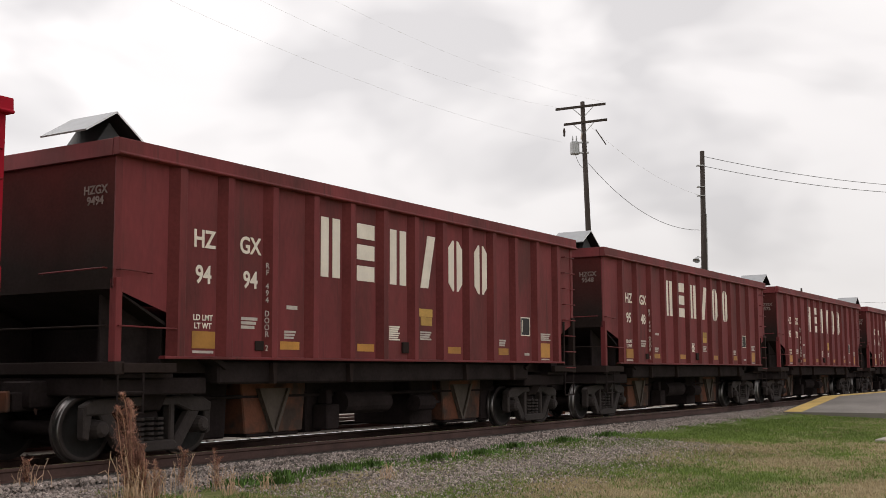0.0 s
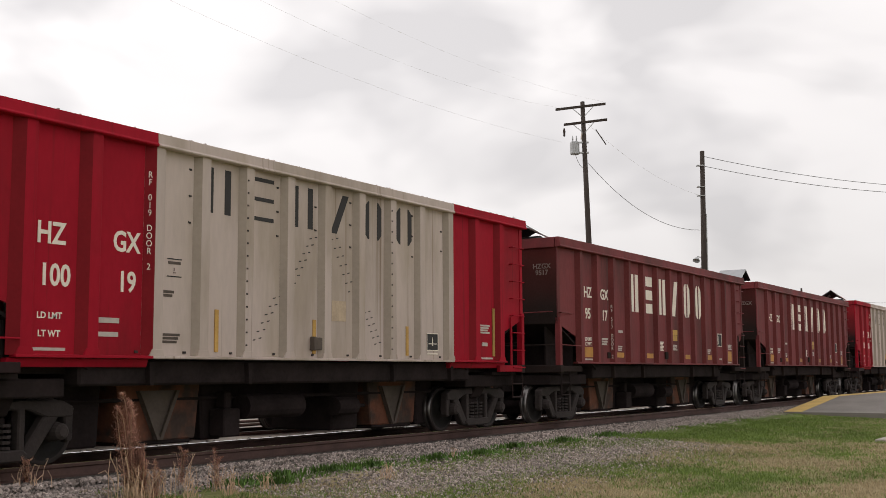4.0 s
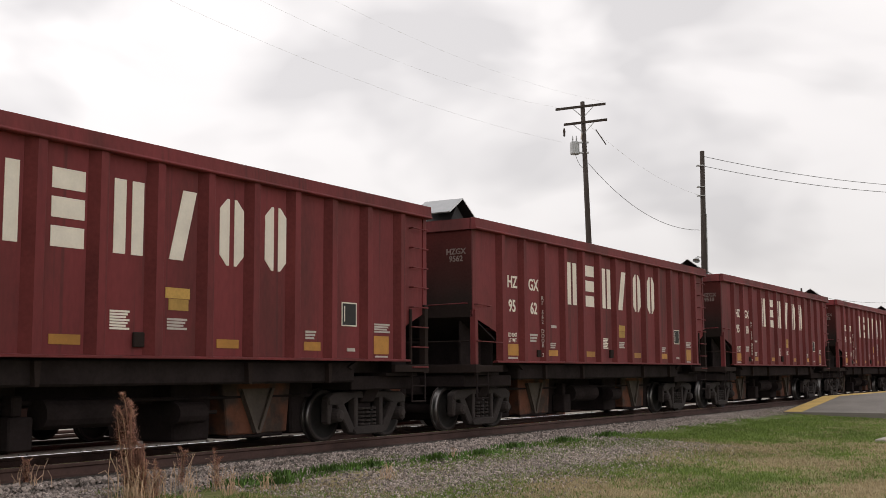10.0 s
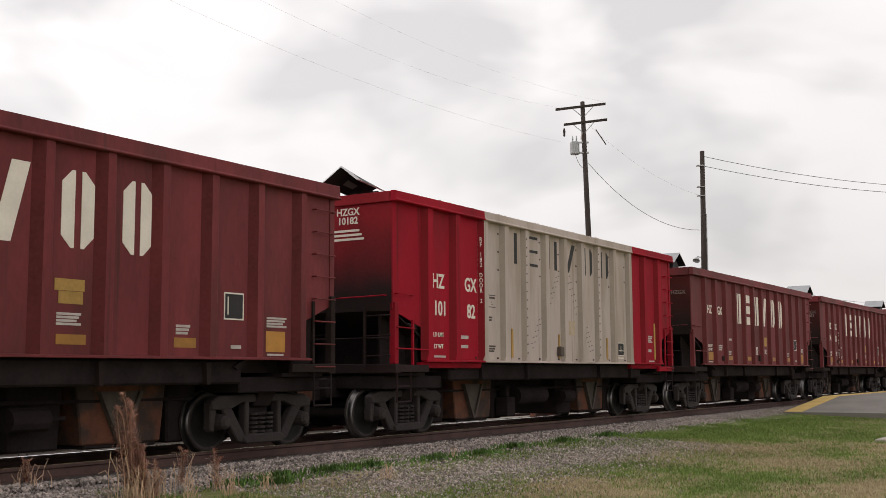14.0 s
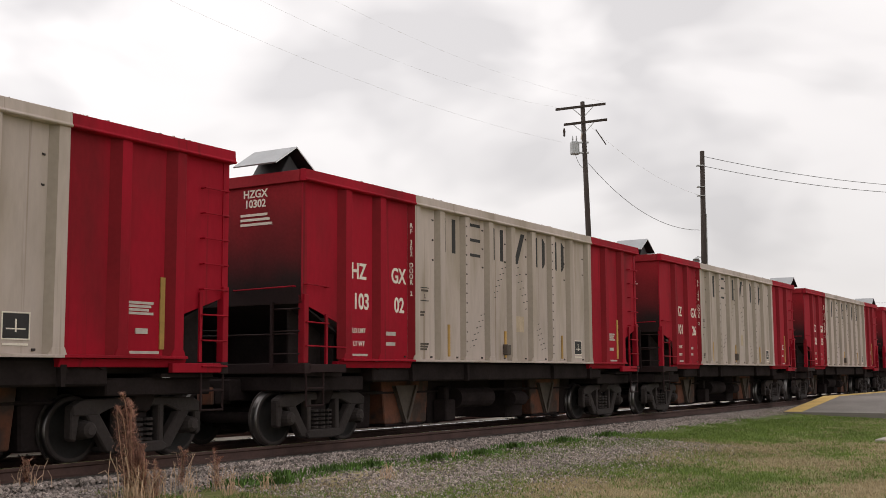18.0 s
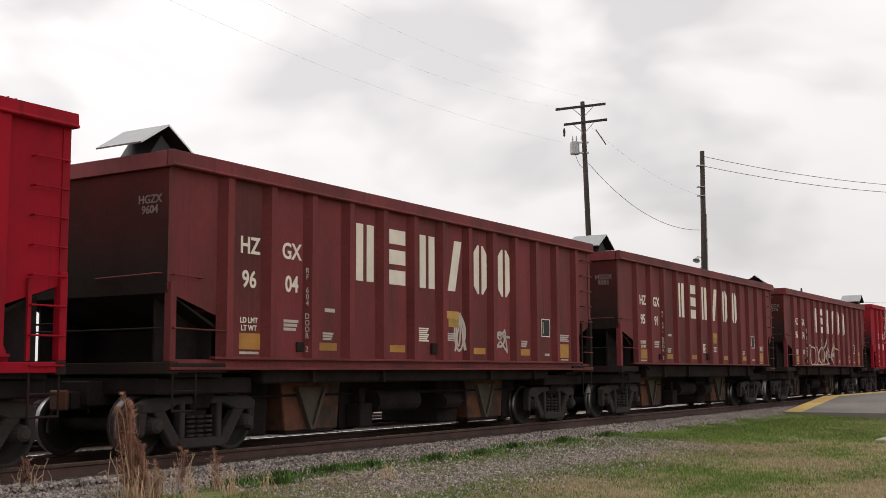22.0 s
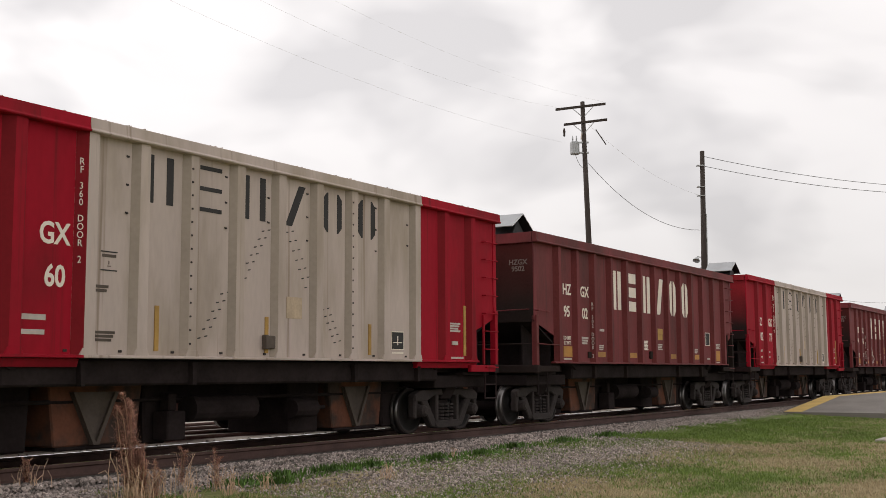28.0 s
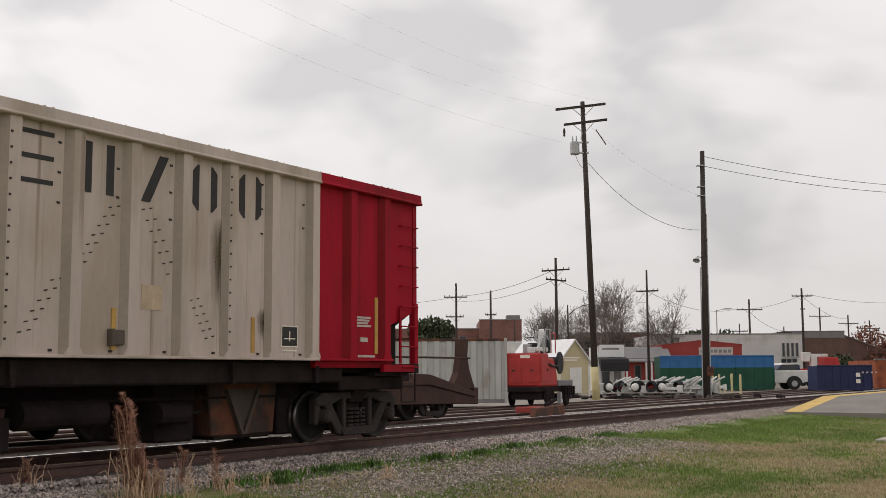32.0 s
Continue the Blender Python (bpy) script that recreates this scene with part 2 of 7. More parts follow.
# ---- mesh building ----
class Geo:
    """Collects vertices and faces for one mesh."""

    def __init__(self):
        self.v, self.f, self.m = [], [], []

    def add(self, verts, faces, slot=0):
        k = len(self.v)
        self.v.extend(tuple(p) for p in verts)
        self.f.extend(tuple(k + i for i in face) for face in faces)
        self.m.extend([slot] * len(faces))
        return self

    def box(self, x0, x1, y0, y1, z0, z1, slot=0):
        return self.add([(x0, y0, z0), (x1, y0, z0), (x1, y1, z0), (x0, y1, z0), (x0, y0, z1), (x1, y0, z1), (x1, y1, z1), (x0, y1, z1)],
                        [(0, 3, 2, 1), (4, 5, 6, 7), (0, 1, 5, 4), (1, 2, 6, 5), (2, 3, 7, 6), (3, 0, 4, 7)], slot)

    def prism(self, ring, axis, a, b, slot=0):
        """A closed outline in the plane across the axis, drawn out from a to b."""
        def at(p, w):
            return (w, p[0], p[1]) if axis == "x" else (p[0], w, p[1]) if axis == "y" else (p[0], p[1], w)
        n = len(ring)
        return self.add([at(p, a) for p in ring] + [at(p, b) for p in ring],
                        [tuple(range(n)), tuple(range(2 * n - 1, n - 1, -1))] + [(i, n + i, n + (i + 1) % n, (i + 1) % n) for i in range(n)], slot)

    def tube(self, p, q, r0, r1=None, n=8, slot=0):
        p, q = Vector(p), Vector(q)
        r1 = r0 if r1 is None else r1
        d = (q - p).normalized()
        s = d.orthogonal().normalized()
        c = d.cross(s)
        ring = [(math.cos(2 * math.pi * i / n), math.sin(2 * math.pi * i / n)) for i in range(n)]
        return self.add([p + (s * a + c * b) * r0 for a, b in ring] + [q + (s * a + c * b) * r1 for a, b in ring],
                        [tuple(range(n - 1, -1, -1)), tuple(range(n, 2 * n))] + [(i, (i + 1) % n, n + (i + 1) % n, n + i) for i in range(n)], slot)

    def path(self, pts, r, n=6, slot=0):
        """One continuous tube through the points."""
        pts = [Vector(p) for p in pts]
        dirs = [(q - p).normalized() for p, q in zip(pts, pts[1:])]
        side = dirs[0].orthogonal().normalized()
        vs = []
        for i, p in enumerate(pts):
            a, c = dirs[max(i - 1, 0)], dirs[min(i, len(dirs) - 1)]
            t = (a + c).normalized() if (a + c).length > 0.01 else c
            side = (side - t * side.dot(t)).normalized()
            up = t.cross(side)
            bend = a - c
            wide = 1.0 / max(0.5, t.dot(c))
            bend = bend.normalized() if bend.length > 0.01 else None
            for k in range(n):
                o = (side * math.cos(2 * math.pi * k / n) + up * math.sin(2 * math.pi * k / n)) * r
                if bend:
                    o += bend * o.dot(bend) * (wide - 1.0)
                vs.append(p + o)
        m = len(pts)
        fs = [tuple(range(n - 1, -1, -1)), tuple(range((m - 1) * n, m * n))]
        fs += [(i * n + k, i * n + (k + 1) % n, (i + 1) * n + (k + 1) % n, (i + 1) * n + k) for i in range(m - 1) for k in range(n)]
        return self.add(vs, fs, slot)

    def lathe(self, profile, axis="y", n=28, slots=None):
        """profile: (along, radius) pairs, turned round the axis."""
        k = len(profile)
        vs, fs = [], []
        for i in range(n):
            a = 2 * math.pi * i / n
            for w, r in profile:
                vs.append((r * math.cos(a), w, r * math.sin(a)) if axis == "y" else (r * math.cos(a), r * math.sin(a), w))
        for j in range(k - 1):
            for i in range(n):
                i2 = (i + 1) % n
                self.add([vs[i * k + j], vs[i * k + j + 1], vs[i2 * k + j + 1], vs[i2 * k + j]], [(0, 1, 2, 3)], slots[j] if slots else 0)
        return self

    def mesh(self, name, mats, bevel=0.0, smooth=False, weld=False):
        me = bpy.data.meshes.new(name)
        me.from_pydata(self.v, [], self.f)
        for m in mats if isinstance(mats, (list, tuple)) else [mats]:
            me.materials.append(m)
        me.polygons.foreach_set("material_index", self.m)
        bm = bmesh.new()
        bm.from_mesh(me)
        if weld or smooth:
            bmesh.ops.remove_doubles(bm, verts=bm.verts, dist=0.0004)
        bmesh.ops.recalc_face_normals(bm, faces=bm.faces)
        if bevel:
            bmesh.ops.bevel(bm, geom=[e for e in bm.edges if len(e.link_faces) == 2 and e.calc_face_angle(0) > 0.6], offset=bevel, segments=1, affect="EDGES", clamp_overlap=True)
        for f in bm.faces:
            f.smooth = smooth
        bm.to_mesh(me)
        bm.free()
        return me


def thing(name, label, category, at=None, group="", kind=""):
    ob = new(name)
    ob.empty_display_size = 0.2
    if at is not None:
        ob.matrix_basis = at
    return tagged(ob, label, category, group, kind)


def part(name, geo, mats, parent=None, label="", bevel=0.0, smooth=False, at=None):
    me = geo if isinstance(geo, bpy.types.Mesh) else geo.mesh(name, mats, bevel, smooth)
    ob = new(name, me)
    if parent is not None:
        ob.parent = parent
    if at is not None:
        ob.matrix_basis = at
    if label:
        ob["label"] = label
    return ob


def lettering(name, text, size, mat, parent, at, width=1.0, lines=1.0, bold=0.022):
    cu = bpy.data.curves.new(name, "FONT")
    cu.body, cu.size, cu.extrude, cu.resolution_u, cu.space_line = text, size, 0.003, 3, lines
    cu.offset = size * bold
    cu.align_x, cu.align_y = "CENTER", "CENTER"
    cu.materials.append(mat)
    ob = new(name, cu)
    ob.parent = parent
    ob.matrix_basis = at @ Matrix.Diagonal((width, 1, 1, 1))
    return ob


# ---- ground, track ----
CENTRE = 12.30          # the main line's middle, across the plan
SIDING = 18.5
RAIL = 0.10             # height of the main line's rail heads
WHEEL_R = 0.419


def level(x, y):
    """Height of the ground."""
    z = -0.15
    if y < 10.2:
        z -= 0.25 * min(1.0, (10.2 - y) / 6.0)
    if y < 10.8:
        z -= 0.05 * min(1.0, max(0.0, (20.0 - x) / 10.0))
    if y > 14.2:
        z -= 0.06
    if 10.3 < y < 14.3:
        z += 0.085 * min(1.0, (y - 10.3) / 0.7, (14.3 - y) / 0.3)
    return z + 0.02 * noise.noise((x * 0.35, y * 0.35, 0.0)) * (1 if abs(y - CENTRE) > 2 else 0)


def smooth_step(v, lo, hi):
    t = min(1.0, max(0.0, (v - lo) / (hi - lo)))
    return t * t * (3 - 2 * t)


# worn, straw-coloured spots and lush spots of the lawn: middle, reach along x and y, strength
SPOTS = ((21.5, 6.6, 3.0, 1.5, 0.30), (16.3, 3.3, 1.6, 1.0, 0.35), (13.2, 6.7, 1.4, 0.8, 0.30), (12.3, 9.6, 1.4, 0.5, 0.40), (24.5, 4.2, 2.5, 0.8, 0.28),
         (18.6, 5.4, 1.5, 0.5, 0.18), (15.2, 5.2, 1.8, 0.7, -0.22), (27.0, 7.2, 4.0, 1.5, -0.15), (20.0, 9.6, 5.0, 0.5, -0.30), (30.0, 9.6, 9.0, 1.6, -0.45))


def dryness(x, y):
    """How dry the grass is at a place, 0 lush to 1 straw."""
    d = 0.44 + 0.30 * noise.noise((x * 0.38, y * 0.6, 3.0)) + 0.20 * noise.noise((x * 1.2, y * 1.7, 8.0)) + 0.12 * noise.noise((x * 4.0, y * 5.0, 1.0))
    for sx, sy, rx, ry, power in SPOTS:
        d += 0.8 * power * math.exp(-((x - sx) / rx) ** 2 - ((y - sy) / ry) ** 2)
    return min(1.0, max(0.0, d))


def graveliness(x, y):
    """How much washed-out gravel shows through the grass."""
    band = 1.0 - abs(y - 8.35 - 0.35 * noise.noise((x * 0.5, 2.0, 0.0))) / 1.25
    ends = smooth_step(x, 11.0, 12.5) * smooth_step(x, 22.0, 18.5)
    return max(0.0, min(1.0, band * ends * 1.25 + 0.35 * noise.noise((x * 0.9, y * 1.3, 4.0)) * ends))


def ground_material():
    """Patchy lawn, bare soil and gravel, mixed by noise; gravel along the line and in the yard behind it."""
    m = bpy.data.materials.new("patchy_lawn_and_gravel")
    m.use_nodes = True
    n, l = m.node_tree.nodes, m.node_tree.links
    b = n["Principled BSDF"]
    b.inputs["Roughness"].default_value, b.inputs["Specular IOR Level"].default_value = 0.95, 0.2
    co = n.new("ShaderNodeTexCoord")

    def tex(scale, detail=5.0, rough=0.55):
        t = n.new("ShaderNodeTexNoise")
        t.inputs["Scale"].default_value, t.inputs["Detail"].default_value, t.inputs["Roughness"].default_value = scale, detail, rough
        l.new(co.outputs["Object"], t.inputs["Vector"])
        return t.outputs["Fac"]

    def ramp(src, lo, hi):
        r = n.new("ShaderNodeMapRange")
        r.inputs["From Min"].default_value, r.inputs["From Max"].default_value = lo, hi
        l.new(src, r.inputs[0])
        return r.outputs[0]

    def mix(fac, a, c):
        x = n.new("ShaderNodeMix")
        x.data_type = "RGBA"
        l.new(fac, x.inputs["Factor"])
        for sock, v in (("A", a), ("B", c)):
            if isinstance(v, tuple):
                x.inputs[sock].default_value = (*v, 1)
            else:
                l.new(v, x.inputs[sock])
        return x.outputs["Result"]

    sep = n.new("ShaderNodeSeparateXYZ")
    l.new(co.outputs["Object"], sep.inputs[0])
    def share(name, noise_scale, amount, lo, hi):
        at = n.new("ShaderNodeAttribute")
        at.attribute_name = name
        add = n.new("ShaderNodeMath")
        add.operation = "MULTIPLY_ADD"
        add.inputs[1].default_value = amount
        l.new(tex(noise_scale, 5, 0.6), add.inputs[0])
        l.new(at.outputs["Fac"], add.inputs[2])
        return ramp(add.outputs[0], lo + amount * 0.5, hi + amount * 0.5)

    lawn = mix(ramp(tex(22), 0.35, 0.65), (0.082, 0.118, 0.028), (0.178, 0.225, 0.06))
    dry = mix(ramp(tex(30), 0.35, 0.65), (0.22, 0.18, 0.10), (0.45, 0.375, 0.22))
    both = mix(share("dry", 5.0, 0.6, 0.28, 0.72), lawn, dry)
    pale = mix(ramp(tex(46, 3), 0.45, 0.6), (0.17, 0.145, 0.10), (0.44, 0.39, 0.32))
    both = mix(share("gravel", 7.0, 0.9, 0.45, 1.0), both, pale)
    strip = n.new("ShaderNodeMath")
    strip.operation = "MULTIPLY_ADD"
    strip.inputs[1].default_value = 2.2
    l.new(tex(0.8, 6, 0.65), strip.inputs[0])
    l.new(sep.outputs["Y"], strip.inputs[2])
    verge = mix(ramp(tex(26), 0.35, 0.65), (0.07, 0.112, 0.025), (0.155, 0.205, 0.052))
    both = mix(ramp(strip.outputs[0], 10.65, 10.9), both, verge)
    stones = mix(ramp(tex(38, 3), 0.4, 0.62), (0.12, 0.11, 0.10), (0.44, 0.40, 0.37))
    wob = n.new("ShaderNodeMath")
    wob.operation = "MULTIPLY_ADD"
    wob.inputs[1].default_value = 1.6
    l.new(tex(0.9, 5), wob.inputs[0])
    l.new(sep.outputs["Y"], wob.inputs[2])
    near_line = mix(ramp(wob.outputs[0], 10.75, 11.1), both, stones)
    # darker stone from the near sleeper ends across to the yard
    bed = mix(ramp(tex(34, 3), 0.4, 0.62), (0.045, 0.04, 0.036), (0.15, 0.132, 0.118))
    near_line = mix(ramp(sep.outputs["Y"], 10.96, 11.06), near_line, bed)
    yard = mix(ramp(tex(0.5, 5), 0.4, 0.65), (0.23, 0.21, 0.18), (0.35, 0.315, 0.275))
    colour = mix(ramp(sep.outputs["Y"], 15.4, 16.6), near_line, yard)
    l.new(colour, b.inputs["Base Color"])
    bp = n.new("ShaderNodeBump")
    bp.inputs["Strength"].default_value, bp.inputs["Distance"].default_value = 0.6, 0.03
    l.new(tex(45, 3), bp.inputs["Height"])
    l.new(bp.outputs[0], b.inputs["Normal"])
    return m


def steps(stops):
    """Grid lines from (start, end, step) stretches."""
    out = []
    for a, b, s in stops:
        k = a
        while k < b - 1e-6:
            out.append(k)
            k += s
    return out + [stops[-1][1]]


def ground():
    xs = steps([(-1500, -100, 350), (-100, 0, 20), (0, 8, 1), (8, 40, 0.25), (40, 60, 1), (60, 120, 6), (120, 1800, 280)])
    ys = steps([(-1200, -40, 290), (-40, 0, 8), (0, 3, 0.5), (3, 9, 0.25), (9, 11.4, 0.2), (11.4, 13.8, 1.2), (13.8, 20, 0.31), (20, 60, 5), (60, 200, 28), (200, 1900, 340)])
    g = Geo()
    g.v = [(x, y, level(x, y)) for y in ys for x in xs]
    w = len(xs)
    g.f = [(j * w + i, j * w + i + 1, (j + 1) * w + i + 1, (j + 1) * w + i) for j in range(len(ys) - 1) for i in range(w - 1)]
    g.m = [0] * len(g.f)
    ob = part("ground", g, ground_material(), smooth=True)
    me = ob.data
    for name, amount in (("dry", dryness), ("gravel", graveliness)):
        at = me.attributes.new(name, "FLOAT", "POINT")
        at.data.foreach_set("value", [amount(v.co.x, v.co.y) if abs(v.co.x) < 90 and -10 < v.co.y < 12 else 0.45 for v in me.vertices])
    tagged(ob, "patchy green and straw-coloured lawn with gravel and bare soil", "ground", kind="structure")


def rail_profile(y):
    """Rail outline across the track: head, web and foot, top at zero."""
    half = [(0.034, 0.0), (0.037, -0.012), (0.036, -0.04), (0.010, -0.055), (0.010, -0.145), (0.070, -0.160), (0.070, -0.172)]
    return [(y + a, b) for a, b in half] + [(y - a, b) for a, b in reversed(half)]


def track(centre, lift, name, x0, x1, shiny):
    t = thing(name, "railway track with brown rusted rails on timber sleepers", "railway track", pose(0, centre, lift), kind="structure")
    for side in (-1, 1):
        g = Geo().prism(rail_profile(side * 0.7535), "x", x0, x1)
        rail = part("rail", g, RAIL_SIDE, t, bevel=0.0)
        ring = [(-0.037, -0.014), (-0.024, -0.0035), (0.002, 0.004), (0.030, 0.004), (0.030, 0.0005), (-0.022, -0.010)]
        top = Geo().prism([(side * (0.7535 + w), h) for w, h in ring][::side], "x", x0, x1)
        part("running_band", top, RAIL_TOP if shiny else RAIL_SIDE, rail, "bright worn running band on the rail head" if shiny else "")
    return t


def sleepers(t, x0, x1, mesh):
    x = x0
    while x < x1:
        part("sleeper", mesh, None, t, at=pose(x + random.uniform(-0.03, 0.03), random.uniform(-0.05, 0.05), -0.176 - 0.09 + random.uniform(-0.01, 0.012), 0, 0, random.uniform(-1, 1)))
        x += 0.53


def stones_object(name, label, count, spread, sizes, seed, mat=None):
    """Loose crushed stone, joined: spread(rng) gives the place of one stone."""
    rng = random.Random(seed)
    g = Geo()
    base = [(-1, -0.7, -0.5), (0.9, -0.8, -0.6), (0.8, 0.8, -0.5), (-0.8, 0.9, -0.6), (-0.5, -0.4, 0.6), (0.6, -0.5, 0.5), (0.5, 0.5, 0.7), (-0.6, 0.5, 0.5)]
    faces = [(0, 3, 2, 1), (4, 5, 6, 7), (0, 1, 5, 4), (1, 2, 6, 5), (2, 3, 7, 6), (3, 0, 4, 7)]
    for _ in range(count):
        x, y, z = spread(rng)
        s = rng.uniform(*sizes)
        e = Euler((rng.uniform(0, 6.3), rng.uniform(0, 6.3), rng.uniform(0, 6.3))).to_matrix() @ Matrix.Diagonal((1, rng.uniform(0.6, 1), rng.uniform(0.5, 0.9)))
        g.add([(e @ Vector(p)) * s * rng.uniform(0.85, 1.15) + Vector((x, y, z)) for p in base], faces)
    me = bpy.data.meshes.new(name)
    me.from_pydata(g.v, [], g.f)
    me.materials.append(mat or BALLAST)
    ob = new(name, me)
    return tagged(ob, label, "ballast", kind="stuff")


# ---- the train ----
PITCH = 14.82           # coupled length of a car
BODY = 13.17
HALF = 1.60             # half the width of a car body
RIBS = [1.10, 2.02, 2.97, 3.93, 4.87, 5.80, 6.74, 7.67, 8.60, 9.52, 10.43, 11.38, 12.35]
RED_RIBS = [1.09, 2.045, 3.09, 3.93, 4.82, 5.73, 6.63, 7.53, 8.43, 9.34, 10.29, 11.26, 12.21]


def side_plate(x0, x1, z0, z1, t=0.02, low=None):
    """A side sheet on the near side; low: the bottom's height at its two ends."""
    a, b = low if low else (z0, z0)
    return Geo().prism([(x0, a), (x1, b), (x1, z1), (x0, z1)], "y", -HALF + 0.085, -HALF + 0.085 + t)


def wheelset_mesh():
    axle = Geo().lathe([(-1.08, 0.0), (-1.08, 0.075), (-0.85, 0.08), (-0.8, 0.09), (0.8, 0.09), (0.85, 0.08), (1.08, 0.075), (1.08, 0.0)], n=12)
    wheel = Geo().lathe([(-0.075, 0.10), (-0.075, 0.17), (-0.03, 0.20), (-0.02, 0.37), (-0.068, 0.39), (-0.068, 0.452), (0.0, 0.457), (0.045, 0.462), (0.06, 0.485), (0.075, 0.482), (0.078, 0.40), (0.02, 0.36), (0.01, 0.2), (0.08, 0.17), (0.08, 0.10)],
                        n=36, slots=[0, 0, 0, 0, 1, 2, 2, 1, 1, 1, 0, 0, 0, 0])
    wheel.v = [(x * WHEEL_R / 0.457, y, z * WHEEL_R / 0.457) for x, y, z in wheel.v]
    return axle.mesh("axle", SOOT, smooth=True), wheel.mesh("wheel", [WHEEL, DUST, TREAD], smooth=True)


def side_frame_geo():
    """Cast bogie side frame with window openings, one piece drawn in plates."""
    g = Geo()
    top = [(-1.10, 0.62), (-1.12, 0.74), (-0.95, 0.82), (-0.35, 0.84), (0.35, 0.84), (0.95, 0.82), (1.12, 0.74), (1.10, 0.62), (0.72, 0.62), (0.45, 0.72), (-0.45, 0.72), (-0.72, 0.62)]
    g.prism(top, "y", -0.07, 0.09)
    for s in (-1, 1):
        ring = [(s * 0.92, 0.66), (s * 0.72, 0.70), (s * 0.36, 0.20), (s * 0.42, 0.13), (s * 0.55, 0.16)]
        g.prism(ring if s > 0 else ring[::-1], "y", -0.06, 0.08)
        g.box(s * 0.36 - 0.05, s * 0.36 + 0.05, -0.07, 0.08, 0.2, 0.76)
        ring = [(s * 1.12, 0.72), (s * 1.12, 0.34), (s * 1.03, 0.30), (s * 0.98, 0.64)]
        g.prism(ring if s > 0 else ring[::-1], "y", -0.05, 0.09)
    g.prism([(-0.46, 0.20), (-0.40, 0.12), (0.40, 0.12), (0.46, 0.20), (0.38, 0.26), (-0.38, 0.26)], "y", -0.09, 0.10)
    return g


def spring_geo():
    g = Geo()
    for x in (-0.17, 0.0, 0.17):
        for k in range(5):
            z = 0.27 + k * 0.065
            g.tube((x, 0, z), (x, 0, z + 0.034), 0.075, 0.075, 10)
    return g


MESHES = {}


def shared(name, make):
    if name not in MESHES:
        MESHES[name] = make()
    return MESHES[name]


def running_gear(car, paint):
    """Underframe, chutes, bogies and couplers, the same under both kinds of car."""
    part("centre_sill", Geo().box(-0.2, BODY + 0.2, -0.28, 0.28, 0.78, 1.12), SOOT, car, bevel=0.02)
    for x in (1.11, BODY - 1.11):
        part("bolster", Geo().prism([(-1.05, 0.72), (1.05, 0.72), (1.3, 1.16), (-1.3, 1.16)], "x", x - 0.19, x + 0.19), SOOT, car, bevel=0.02)
        part("spring_plank", Geo().box(x - 0.24, x + 0.24, -0.95, 0.95, 0.26, 0.72), SOOT, car, bevel=0.02)
        part("brake_beam", Geo().box(x - 0.62, x - 0.52, -0.72, 0.72, 0.34, 0.66).box(x + 0.52, x + 0.62, -0.72, 0.72, 0.34, 0.66).box(x - 0.6, x + 0.6, -0.1, 0.1, 0.42, 0.55), SOOT, car)
        for s in (-1, 1):
            f = part("side_frame", shared("side_frame", lambda: side_frame_geo().mesh("side_frame", DUST, bevel=0.018)), None, car, at=pose(x, s * 1.02, 0.07, 0, 0, 0 if s < 0 else 180))
            part("spring_nest", shared("spring", lambda: spring_geo().mesh("spring_nest", DUST, smooth=False)), None, f)
            for k in (-0.889, 0.889):
                part("bearing_cap", shared("bearing", lambda: Geo().lathe([(-0.17, 0.0), (-0.17, 0.06), (-0.13, 0.10), (0.08, 0.13), (0.08, 0.0)], n=14).mesh("bearing_cap", DUST, smooth=False)), None, f, at=pose(k, 0, RAIL + WHEEL_R - 0.07))
    axle, wheel = shared("wheelset", wheelset_mesh)
    for x in (1.11 - 0.889, 1.11 + 0.889, BODY - 1.11 - 0.889, BODY - 1.11 + 0.889):
        w = part("wheelset", axle, None, car)
        w.matrix_parent_inverse = Matrix.Translation((x, 0, RAIL + WHEEL_R))
        part("wheel", wheel, None, w, at=pose(0, -0.75, 0))
        part("wheel", wheel, None, w, at=pose(0, 0.75, 0, 0, 0, 180))
    for x in (3.97, 9.62):
        chute = Geo().prism([(x - 0.78, 1.2), (x + 0.80, 1.2), (x + 0.70, 0.30), (x - 0.66, 0.30)], "y", -0.74, 0.74)
        c = part("discharge_chute", chute, RUST, car, "rust-streaked steel discharge chute", bevel=0.02)
        for s in (-1, 1):
            v = Geo()
            v.prism([(x - 0.44, 0.98), (x + 0.30, 0.98), (x - 0.01, 0.31), (x - 0.10, 0.31)], "y", s * 0.76 - 0.02, s * 0.76 + 0.02)
            for a, b in ((-0.44, -0.10), (0.24, -0.07)):
                v.prism([(x + a, 0.98), (x + a + 0.06, 0.98), (x + b + 0.06, 0.31), (x + b, 0.31)], "y", s * 0.80 - 0.03, s * 0.80 + 0.01)
            part("chute_gusset", v, GUSSET, c, "pale dusty V-shaped gusset")
        part("chute_door", Geo().box(x - 0.60, x + 0.64, -0.72, 0.72, 0.245, 0.305), SOOT, c, bevel=0.02)
    # hopper pockets with their doors close over the rails, and brake gear between the chutes
    for a, b in ((2.35, 2.98), (4.88, 5.30), (7.95, 8.68), (10.52, 11.05)):
        part("hopper_pocket", Geo().prism([(a - 0.05, 1.34), (b + 0.05, 1.34), (b, 0.255), (a, 0.255)], "y", -0.66, 0.66), SOOT, car, bevel=0.03)
    part("floor_beam", Geo().box(2.0, 11.2, -1.42, 1.42, 1.06, 1.39), SOOT, car, bevel=0.03)
